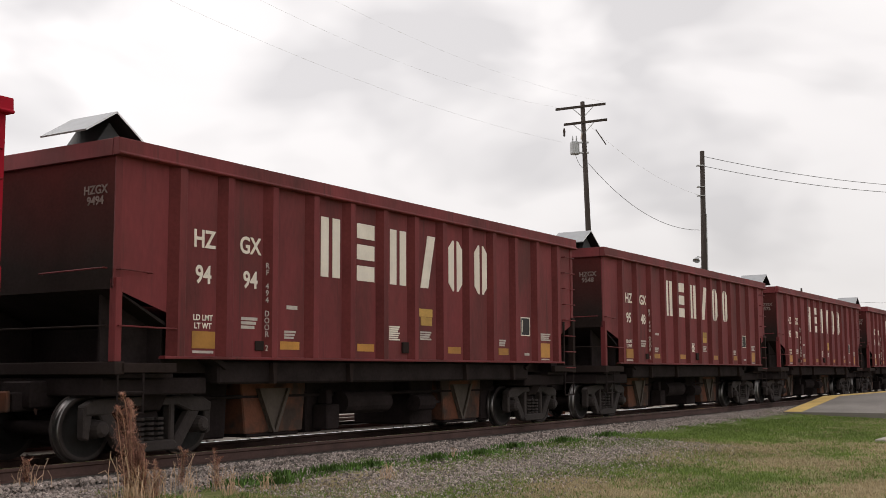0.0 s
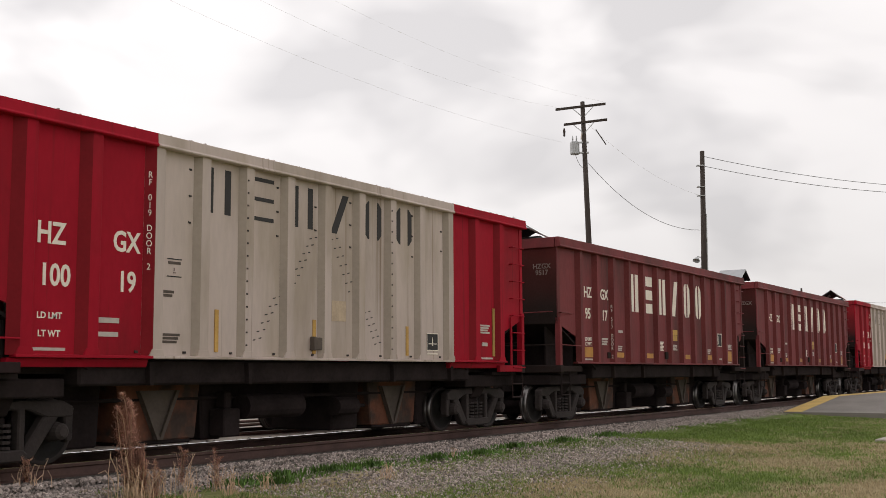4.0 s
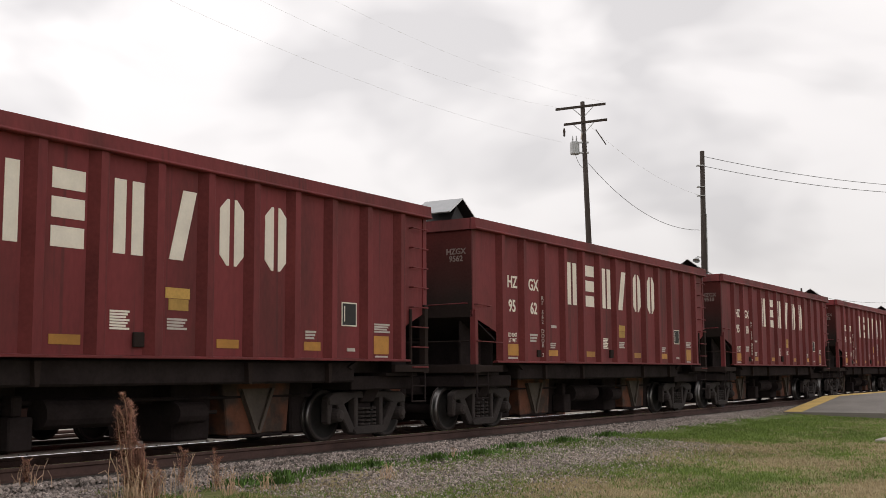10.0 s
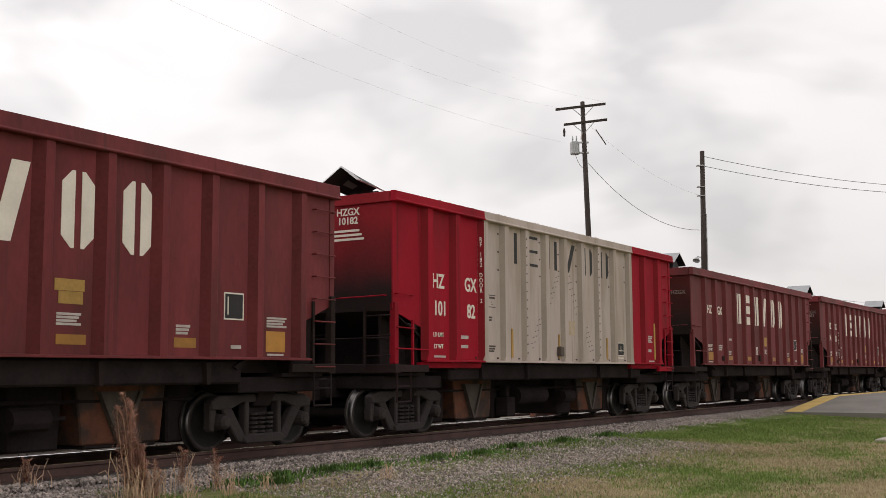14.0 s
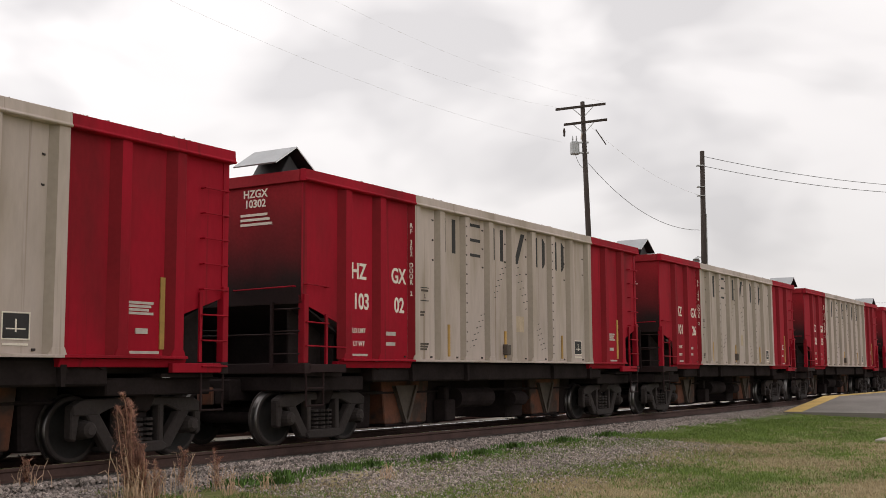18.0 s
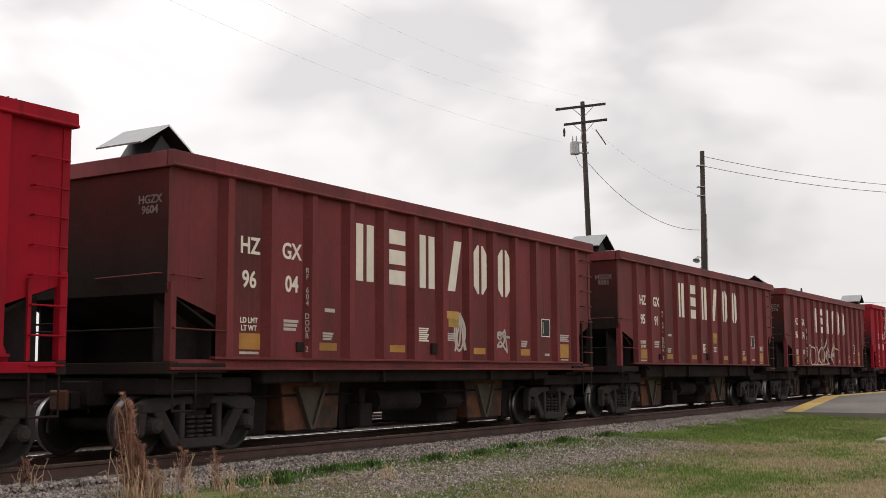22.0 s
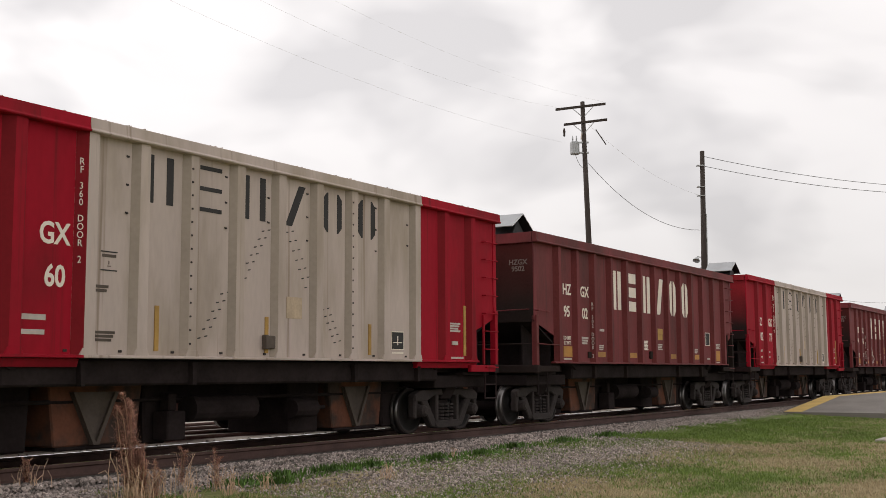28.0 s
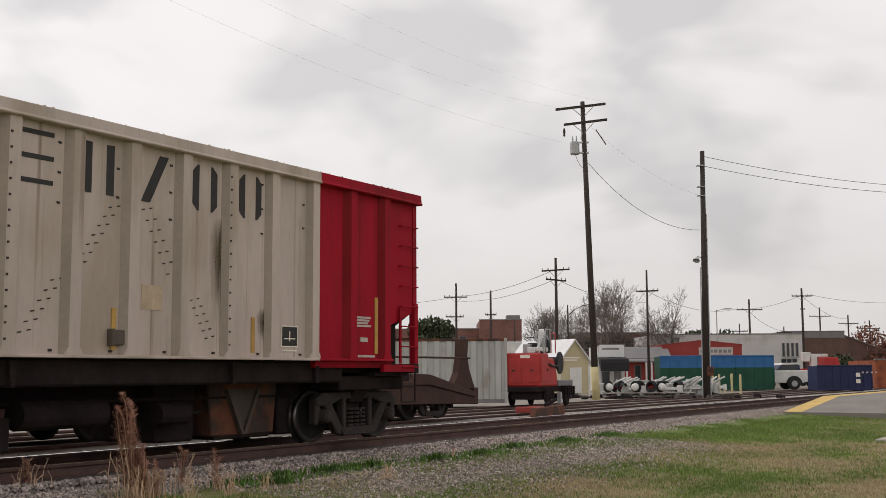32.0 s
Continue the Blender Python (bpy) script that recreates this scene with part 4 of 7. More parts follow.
        if 2 <= i <= 10:
            g.box(x - 0.32, x - 0.27, -HALF + 0.070, -HALF + 0.086, 1.47, 1.50)
    part("bolted_edge", g, DUST, car, "dark bolt heads beside the ribs")["kind"] = "stuff"
    g = Geo()
    for x0, z0, x1, z1, n in ((5.07, 1.70, 5.50, 2.32, 6), (5.84, 2.54, 6.34, 3.28, 7), (6.88, 3.32, 7.33, 2.52, 7), (7.76, 2.20, 8.06, 1.70, 6)):
        for k in range(n):
            x, z = x0 + (x1 - x0) * k / (n - 1), z0 + (z1 - z0) * k / (n - 1)
            for d, e in ((-0.09, -0.03), (0.04, 0.0)):
                g.prism([(x + d, z + e), (x + d + 0.05, z + e + 0.006), (x + d + 0.06, z + e + 0.024), (x + d + 0.005, z + e + 0.016)], "y", -HALF + 0.079, -HALF + 0.087)
    part("drain_slotting", g, BLACK_INK, car, "slanting rows of small dark slots")["kind"] = "stuff"
    for z in (2.70, 2.47):
        part("stencil_bar", Geo().box(3.30, 3.56, -HALF + 0.079, -HALF + 0.086, z, z + 0.014), BLACK_INK, car, "thin black stencilled line")
    bars("faded_print", car, 3.43, 2.65, 0.22, 0.05, 1, GUSSET)
    part("stencil_figure", Geo().box(3.41, 3.46, -HALF + 0.079, -HALF + 0.086, 2.52, 2.535).box(3.42, 3.435, -HALF + 0.079, -HALF + 0.086, 2.55, 2.59), FADED_INK, car)
    g = Geo()
    rng = random.Random(8)
    for k in range(46):
        x, r = 0.4 + 12.3 * rng.random() ** 0.9, rng.uniform(0.006, 0.019)
        g.prism([(x - r, 4.312), (x + r * 0.9, 4.312), (x + r * rng.uniform(0.2, 0.8), 4.312 + r), (x - r * rng.uniform(0.2, 0.7), 4.312 + r * rng.uniform(0.6, 1.1))], "y", -HALF + 0.01, -HALF + 0.03 + r)
    part("rim_spill", g, BALLAST, car, "bits of spilled stone on the rim")["kind"] = "stuff"
    g = Geo()
    for k in range(3):
        g.box(-0.006, 0.0, -0.92 + 0.05 * k, -0.27, 3.51 + k * 0.075, 3.55 + k * 0.075)
    part("end_mark", g, WHITE_INK, car, "white bars on the end wall")
    return car


# the consist from the car just leaving to the last: kind, painted numbers on two panels, door number
CONSIST = [("R", "", "", ""), ("B", "94", "94", "494"), ("B", "95", "48", "548"), ("B", "95", "72", "572"), ("B", "95", "34", "534"),
           ("R", "100", "19", "019"), ("B", "95", "17", "517"), ("B", "", "", ""), ("R", "102", "83", "283"), ("R", "100", "94", "094"),
           ("B", "95", "82", "582"), ("B", "95", "05", "505"), ("B", "95", "62", "562"), ("B", "95", "10", "510"), ("B", "95", "32", "532"),
           ("B", "95", "18", "518"), ("R", "101", "82", "182"), ("B", "", "", ""), ("B", "94", "83", "483"), ("R", "102", "70", "270"),
           ("R", "103", "02", "302"), ("R", "101", "26", "126"), ("R", "102", "55", "255"), ("R", "100", "82", "082"), ("B", "96", "04", "604"),
           ("B", "95", "91", "591"), ("B", "95", "74", "574"), ("R", "103", "50", "350"), ("R", "101", "83", "183"), ("B", "", "", ""),
           ("R", "103", "60", "360"), ("B", "95", "02", "502"), ("R", "102", "77", "277"), ("B", "94", "75", "475"), ("R", "101", "71", "171")]
LATE_NOTICES = {10, 15, 18}
TURNED_LIDS = {5, 6, 8, 9, 10, 13, 14, 15, 16, 26, 30}
START, SPEED, GAIN = 9.57, 15.398, 0.00267
CARS = []


# shifts along the line that fit the train to the camera's view: seconds, metres
FIT_SHIFTS = [(0, 0.05), (1, 0.12), (2, 0.07), (3, 0.02), (4, 0.0), (7, 0.0), (9, 0.02), (10, 0.06), (12, 0.0), (14, -0.06), (17, 0.15), (18, 0.17), (19, 0.2), (20, 0.2), (21, 0.15), (22, 0.16), (23, 0.04), (24, 0.06), (25, 0.07), (28, 0.0), (29, -0.02), (30, 0.05), (31, 0.06), (32, 0.1)]


def fit_shift(t):
    for (t0, d0), (t1, d1) in zip(FIT_SHIFTS, FIT_SHIFTS[1:]):
        if t <= t1:
            return d0 + (d1 - d0) * (t - t0) / (t1 - t0)
    return FIT_SHIFTS[-1][1]


def lead(k, t):
    """Where the leading corner of car k stands along the line at t seconds."""
    return START + k * PITCH - SPEED * t - GAIN * t * t + fit_shift(t)


def consist():
    first = {"B": oxide_car(), "R": red_car()}
    used = set()
    for i, (kind, left, right, door) in enumerate(CONSIST):
        at = pose(lead(i - 1, 0.0), CENTRE, 0)
        if kind in used:
            car = copy_thing(first[kind], at)
        else:
            car = first[kind]
        used.add(kind)
        CARS.append((i - 1, car, at))
    for i, (k, car, at) in enumerate(CARS):
        car.matrix_basis = at
        kind, left, right, door = CONSIST[i]
        lid(car, i in TURNED_LIDS, 4.15 if kind == "B" else 4.31)
        brown = kind == "B"
        if i == 24:
            part("side_skirt", Geo().box(0.12, BODY - 0.10, -HALF + 0.065, -HALF + 0.10, 1.29, 1.396), OXIDE, car, "plain skirt plate under the side")
            part("skirt_edge", Geo().box(0.0, BODY - 0.05, -HALF - 0.005, -HALF + 0.10, 1.255, 1.29), OXIDE, car, bevel=0.006)
        for c in car.children if i in LATE_NOTICES else ():
            if c.name.startswith("notice"):
                c.matrix_basis = pose(0.93, 0, 0)
        end = ("HGZX" if i == 24 else "HZGX") + ("\n" + left + right if left else "")
        y, z, size, ink = (-1.15, 3.45, 0.155, FADED_INK) if brown else (-0.57, 3.93, 0.175, WHITE_INK)
        lettering("end_text", end, size, ink, car, pose(-0.004, y, z, 90, 0, -90), 1.0, 0.9)
        if left:
            x1, x2, z, size, w = (1.565, 2.51, 2.53, 0.335, 0.92) if brown else (1.52, 2.62, 2.35, 0.36, 0.84)
            side_text("car_number", left, size, car, x1, z, w)
            side_text("car_number", right, size, car, x2, z - 0.01, w)
            column = "\n".join("RF " + door + " DOOR 2")
            x, z = (2.835, 2.16) if brown else (2.94, 3.16)
            lettering("door_text", column, 0.118, LABEL_MARK if brown else WHITE_INK, car, pose(x - 0.004, -HALF + 0.040, z, 90, 0, -30), 0.85, 0.84, 0.0)


def loop(cx, cz, rx, rz, a0=0.0, a1=360.0, n=28):
    return [(cx + rx * math.cos(radians(a0 + (a1 - a0) * i / n)), cz + rz * math.sin(radians(a0 + (a1 - a0) * i / n))) for i in range(n + 1)]


# spray-painted scrawls: car, strokes of points along the side and up, stroke radius
SCRAWLS = {13: ([loop(7.86, 2.30, 0.10, 0.12), loop(8.12, 2.32, 0.11, 0.13), loop(8.0, 2.18, 0.22, 0.26), loop(7.98, 2.08, 0.06, 0.08), loop(7.94, 1.88, 0.07, 0.13), [(7.86, 1.95), (7.84, 1.78), (8.02, 1.72)]], 0.015),
           23: ([loop(7.35, 1.95, 0.16, 0.34), loop(7.32, 2.0, 0.07, 0.30), [(7.2, 1.6), (7.4, 2.3), (7.52, 1.62)], loop(8.9, 1.85, 0.18, 0.14), [(8.7, 1.6), (9.1, 2.05), (9.2, 1.6), (8.75, 1.95), (9.3, 1.9)]], 0.023),
           25: ([loop(3.72, 1.79, 0.25, 0.34), [(3.97, 1.9), (4.02, 2.3), (4.08, 2.47), (4.2, 2.42), (4.15, 2.05)], loop(4.34, 1.79, 0.34, 0.35), loop(4.96, 1.80, 0.28, 0.35, 20, 330),
                 [(4.95, 2.1), (5.08, 2.42), (5.2, 2.49), (5.33, 2.35), (5.25, 2.0)], loop(5.42, 1.80, 0.2, 0.34, -120, 130), [(5.62, 2.1), (5.78, 2.48), (5.9, 2.46), (5.92, 2.1)], loop(6.06, 1.83, 0.38, 0.34),
                 [(6.55, 1.58), (6.6, 1.85), (6.7, 2.14), (6.95, 2.24), (7.25, 2.2), (7.69, 2.05)], [(6.84, 2.53), (6.78, 2.3), (6.86, 2.05)], loop(6.82, 1.74, 0.2, 0.2), [(3.6, 1.46), (4.4, 1.45), (5.2, 1.47), (6.4, 1.5)]], 0.024),
           28: ([loop(9.2, 1.8, 0.2, 0.3, 60, 300), [(9.0, 1.6), (9.4, 2.0)], loop(10.1, 1.72, 0.07, 0.05)], 0.03),
           32: ([loop(4.30, 2.12, 0.20, 0.16), loop(4.26, 2.14, 0.08, 0.10), loop(4.18, 1.80, 0.16, 0.18), loop(4.52, 1.78, 0.18, 0.18), loop(4.46, 2.0, 0.10, 0.10), [(3.98, 1.56), (4.7, 1.6)]], 0.016)}


def skin(x):
    """How far the side's surface stands out at x, over ribs and panels."""
    for r in RIBS:
        d = x - r
        if -0.205 < d < -0.065:
            return 0.086 - 0.081 * (d + 0.205) / 0.14
        if -0.065 <= d <= 0.065:
            return 0.005
        if 0.065 < d < 0.105:
            return 0.005 + 0.081 * (d - 0.065) / 0.04
    return 0.086


def finer(pts, step=0.05):
    out = [pts[0]]
    for p, q in zip(pts, pts[1:]):
        n = max(1, int(math.hypot(q[0] - p[0], q[1] - p[1]) / step))
        out += [(p[0] + (q[0] - p[0]) * i / n, p[1] + (q[1] - p[1]) * i / n) for i in range(1, n + 1)]
    return out


def scrawls():
    for k, car, at in CARS:
        if k in SCRAWLS:
            lines, r = SCRAWLS[k]
            for turn, pts in enumerate(lines):
                g = Geo()
                pts = finer([(x + 0.09, z) for x, z in pts] if k == 13 else pts)
                for i, (x, z) in enumerate(pts):
                    (x0, z0), (x1, z1) = pts[max(i - 1, 0)], pts[min(i + 1, len(pts) - 1)]
                    d = math.hypot(x1 - x0, z1 - z0) or 1.0
                    nx, nz = -(z1 - z0) / d * r, (x1 - x0) / d * r
                    p, q = -HALF + skin(x + nx) - 0.0008 * turn, -HALF + skin(x - nx) - 0.0008 * turn
                    g.v += [(x + nx, p - 0.005, z + nz), (x - nx, q - 0.005, z - nz), (x - nx, q, z - nz), (x + nx, p, z + nz)]
                for i in range(len(pts) - 1):
                    g.f += [(4 * i + a, 4 * i + (a + 1) % 4, 4 * i + 4 + (a + 1) % 4, 4 * i + 4 + a) for a in range(4)]
                g.m = [0] * len(g.f)
                part("paint_scrawl", g, LABEL_MARK, car, "pale spray-painted scrawl")


def stain_material():
    """Thin olive-brown runs of dirt that fade out sideways and downwards."""
    m = bpy.data.materials.new("olive_brown_water_stain")
    m.use_nodes = True
    n, l = m.node_tree.nodes, m.node_tree.links
    b = n["Principled BSDF"]
    b.inputs["Base Color"].default_value, b.inputs["Roughness"].default_value = (0.105, 0.078, 0.038, 1), 0.9
    b.inputs["Specular IOR Level"].default_value = 0.1
    co, mp, run = n.new("ShaderNodeTexCoord"), n.new("ShaderNodeMapping"), n.new("ShaderNodeTexNoise")
    mp.inputs["Scale"].default_value = (14.0, 1.0, 1.3)
    run.inputs["Scale"].default_value, run.inputs["Detail"].default_value = 1.0, 5.0
    l.new(co.outputs["Object"], mp.inputs[0])
    l.new(mp.outputs[0], run.inputs["Vector"])
    sep = n.new("ShaderNodeSeparateXYZ")
    l.new(co.outputs["Object"], sep.inputs[0])
    share = run.outputs["Fac"]
    for axis, stops in (("X", ((-0.34, 0.0), (-0.06, 1.0), (0.0, 0.9))), ("Z", ((0.0, 0.2), (0.7, 0.4), (1.3, 1.0), (1.6, 0.8), (2.05, 0.0)))):
        lo, hi = stops[0][0], stops[-1][0]
        place = n.new("ShaderNodeMapRange")
        place.inputs["From Min"].default_value, place.inputs["From Max"].default_value = lo, hi
        l.new(sep.outputs[axis], place.inputs[0])
        ramp = n.new("ShaderNodeValToRGB")
        for k, (at, v) in enumerate(stops):
            if k in (0, len(stops) - 1):
                ramp.color_ramp.elements[0 if k == 0 else -1].color = (v, v, v, 1)
            else:
                ramp.color_ramp.elements.new((at - lo) / (hi - lo)).color = (v, v, v, 1)
        l.new(place.outputs[0], ramp.inputs[0])
        mul = n.new("ShaderNodeMath")
        mul.operation = "MULTIPLY"
        l.new(share, mul.inputs[0])
        l.new(ramp.outputs[0], mul.inputs[1])
        share = mul.outputs[0]
    clear = n.new("ShaderNodeMapRange")
    clear.inputs["From Min"].default_value, clear.inputs["From Max"].default_value = 0.12, 0.62
    clear.inputs["To Max"].default_value = 0.6
    l.new(share, clear.inputs[0])
    l.new(clear.outputs[0], b.inputs["Alpha"])
    return m


def stains():
    """Dirty water runs beside two ribs of the last car."""
    mat = stain_material()
    car = CARS[-1][1]
    for x, tall in ((RED_RIBS[8] - 0.15, 1.0), (RED_RIBS[9] - 0.15, 0.36)):
        g = Geo().box(-0.34, 0.0, 0.0, 0.0015, 0.0, 2.05)
        part("water_stain", g, mat, car, "olive-brown run of dirt", at=pose(x, -HALF + 0.0755, 1.46) @ Matrix.Diagonal((0.6 + 0.4 * tall, 1, tall, 1)))


def motions():
    """Every car rolls past along the line; its wheelsets turn with it."""
    times = list(range(33))
    for k, car, at in CARS:
        walk(car, [(t, pose(lead(k, t), CENTRE, 0)) for t in times])
    action = None
    for k, car, at in CARS:
        for w in car.children:
            if not w.name.startswith("wheelset"):
                continue
            if action is None:
                rows = []
                for i in range(32 * FPS + 1):
                    t = i / FPS
                    gone = lead(0, 0.0) - lead(0, t)
                    rows.append((t, pose(0, 0, 0, 0, -math.degrees(gone / WHEEL_R), 0)))
                walk(w, rows)
                action, slot = w.animation_data.action, w.animation_data.action_slot
            else:
                w.rotation_mode = "QUATERNION"
                w.animation_data_create()
                w.animation_data.action = action
                w.animation_data.action_slot = slot


# ---- platform ----
def platform():
    p = thing("platform", "low asphalt station platform with a faded yellow edge and a ramp", "platform", kind="structure")
    top, x0, x1, far = 0.30, 42.6, 140.0, 10.15
    g = Geo().prism([(37.2, -0.10), (x0, top), (x1, top), (x1, -0.5), (37.2, -0.5)], "y", 4.0, far)
    part("platform_slab", g, ASPHALT, p, bevel=0.01)
    g = Geo().prism([(37.25, -0.093), (x0, top + 0.006), (x1, top + 0.006), (x1, top + 0.001), (x0, top + 0.001), (37.25, -0.098)], "y", far - 0.60, far - 0.03)
    part("edge_strip", g, EDGE_YELLOW, p, "faded yellow painted safety strip")
    q = thing("footpath", "pale worn concrete footpath slab in the grass", "footpath", kind="structure")
    part("path_slab", Geo().prism([(26.4, 5.2), (29.8, 5.2), (31.5, -6.0), (27.5, -6.0)], "z", -0.6, -0.30), CONCRETE, q, bevel=0.01)


VIEW_HEADING = 31.90            # the camera's heading against the line, degrees; yard things are placed by it


def yard(ahead, aside, z=0.0, turn=0.0):
    """A pose in the camera's view grid: so far ahead of it, so far aside; own x runs aside, own y ahead."""
    a = radians(VIEW_HEADING)
    return pose(ahead * math.cos(a) + aside * math.sin(a), ahead * math.sin(a) - aside * math.cos(a), z, 0, 0, VIEW_HEADING - 90 + turn)


def spot(ahead, aside, z):
    return yard(ahead, aside, z).translation


# ---- utility poles and wires ----
def sagging(p, q, sag, n=16):
    p, q = Vector(p), Vector(q)
    return [p.lerp(q, i / n) - Vector((0, 0, sag * 4 * (i / n) * (1 - i / n))) for i in range(n + 1)]


def utility_pole(ahead, aside, height, r, label, arms=(), lean=0.0, turn=0.0, pins=True):
    """arms: (height, left reach, right reach, rise towards the right)."""
    t = thing("utility_pole", label, "utility pole", yard(ahead, aside, -0.25, turn), "utility poles")
    top = Vector((lean, 0, height + 0.25))
    part("pole_shaft", Geo().tube((0, 0, 0), top, r, r * 0.62, 12), WOOD_POLE, t, smooth=True)
    for h, a, b, rise in arms:
        c = top * ((h + 0.25) / top.z)
        g = Geo().prism([(c.x - a, c.z - 0.06 - rise * a), (c.x + b, c.z - 0.06 + rise * b), (c.x + b, c.z + 0.06 + rise * b), (c.x - a, c.z + 0.06 - rise * a)], "y", -0.17, -0.06)
        arm = part("crossarm", g, WOOD_POLE, t)
        for s, w in ((-1, a), (1, b)):
            if w > 0.5:
                part("arm_brace", Geo().tube((c.x + s * 0.06, -0.14, c.z - 0.55), (c.x + s * min(0.55, w * 0.6), -0.14, c.z - 0.06 + s * rise * 0.5), 0.02, n=6), GALV, arm)
                for f in (0.95, 0.55) if pins else ():
                    part("insulator", shared("insulator", lambda: Geo().lathe([(0, 0.015), (0.05, 0.05), (0.09, 0.035), (0.13, 0.05), (0.17, 0.02)], "z", 8).mesh("insulator", GALV)), None, arm, at=pose(c.x + s * w * f, -0.1, c.z + 0.06 + s * rise * w * f))
    return t, top


def main_poles():
    t, top = utility_pole(58.5, 7.89, 15.5, 0.185, "leaning dark timber utility pole with two crossarms and a grey transformer", [(15.22, 1.45, 1.2, 0.115), (14.36, 1.05, 1.25, 0.12)], lean=-0.42, pins=False)
    x = top.x * 0.85
    tr = part("transformer", Geo().lathe([(0, 0.0), (0, 0.22), (0.04, 0.25), (0.62, 0.25), (0.68, 0.2), (0.70, 0.0)], "z", 16), GALV, t, "grey cylindrical transformer", at=pose(x - 0.52, -0.05, 12.9), smooth=False)
    for k in (-0.1, 0.1):
        part("bushing", Geo().lathe([(0, 0.05), (0.08, 0.03), (0.12, 0.05), (0.2, 0.03), (0.3, 0.02)], "z", 8), GALV, tr, at=pose(k, 0, 0.70))
    part("transformer_bracket", Geo().box(x - 0.32, x + 0.22, -0.1, 0.0, 13.5, 13.58).box(x - 0.32, x + 0.22, -0.1, 0.0, 12.95, 13.03), GALV, t)
    part("fuse_cutout", Geo().tube((x - 0.18, -0.1, 13.7), (x - 0.12, -0.1, 14.1), 0.035), LABEL_MARK, t)
    part("arm_insulator", Geo().lathe([(-0.45, 0.02), (-0.4, 0.06), (-0.25, 0.05), (-0.2, 0.08), (0.0, 0.03)], "z", 8), WOOD_POLE, t, at=pose(top.x - 1.0, -0.1, 14.3))
    part("drop_loop", Geo().path(sagging((x - 0.6, -0.1, 13.3), (x + 0.1, -0.1, 12.3), 0.5, 10), 0.012), WIRE, t)
    part("base_band", Geo().tube((0.0, 0, 0.02), (-0.05, 0, 1.75), 0.205, 0.20, 14), BAND, t, "pale yellow painted band round the foot", smooth=True)

    t, top = utility_pole(62.0, 14.40, 13.5, 0.2, "tall dark timber pole with conduit, cables and a floodlight", [], lean=0.17)
    part("conduit", Geo().path([(0.24, -0.05, 0.0), (0.26, -0.05, 6.0), (0.28, -0.05, 10.2)], 0.035), GALV, t)
    part("conduit", Geo().path([(-0.22, -0.1, 0.0), (-0.15, -0.1, 7.2)], 0.03), GALV, t)
    lamp = part("floodlight", Geo().lathe([(0, 0.03), (0.05, 0.1), (0.2, 0.19), (0.23, 0.19)], "z", 14), GALV, t, "grey bell-shaped floodlight", at=pose(-0.32, -0.1, 7.75, 150, 20, 0))
    part("lamp_arm", Geo().path([(0.05, 0, 7.75), (-0.3, -0.1, 7.8)], 0.025), GALV, t)
    part("meter_box", Geo().box(0.02, 0.38, -0.32, -0.14, 1.25, 1.75), RUST, t, bevel=0.02)
    for z in (12.9, 11.7, 11.2):
        part("pole_band", Geo().box(-0.17, 0.24, -0.15, 0.15, z, z + 0.05), GALV, t)
    # cables
    for name, pts, r in (("service_cable", sagging(spot(58.5, 7.72, 12.2), spot(62, 14.28, 9.05), 0.9), 0.013),
                         ("span_wire", sagging(spot(58.5, 7.75, 14.3), spot(62, 14.35, 11.0), 0.5), 0.005),
                         ("overhead_wire", sagging(spot(62, 14.62, 13.2), spot(70, 34.5, 12.6), 0.5), 0.016),
                         ("overhead_wire", sagging(spot(62, 14.62, 12.65), spot(70, 34.5, 12.2), 0.5), 0.016),
                         ("overhead_wire", sagging(spot(58.5, 6.5, 13.3), spot(40, -9.96, 14.87), 0.55), 0.0036),
                         ("overhead_wire", sagging(spot(58.5, 6.1, 15.2), spot(42, -6.98, 15.54), 0.55), 0.003),
                         ("overhead_wire", sagging(spot(58.5, 8.6, 15.5), spot(44, -4.35, 16.21), 0.5), 0.0028)):
        w = part(name, Geo().path(pts, r, 5), PALE_WIRE if r < 0.006 else WIRE)
        tagged(w, "thin dark overhead cable strung between timber poles", "cable", "overhead cables")
    g = Geo().path([spot(58.5, 8.15, 14.0), spot(58.6, 8.7, 13.2)], 0.028, 6)
    tagged(part("guy_insulator", g, WOOD_POLE), "dark strain insulator hung in a span wire", "insulator")


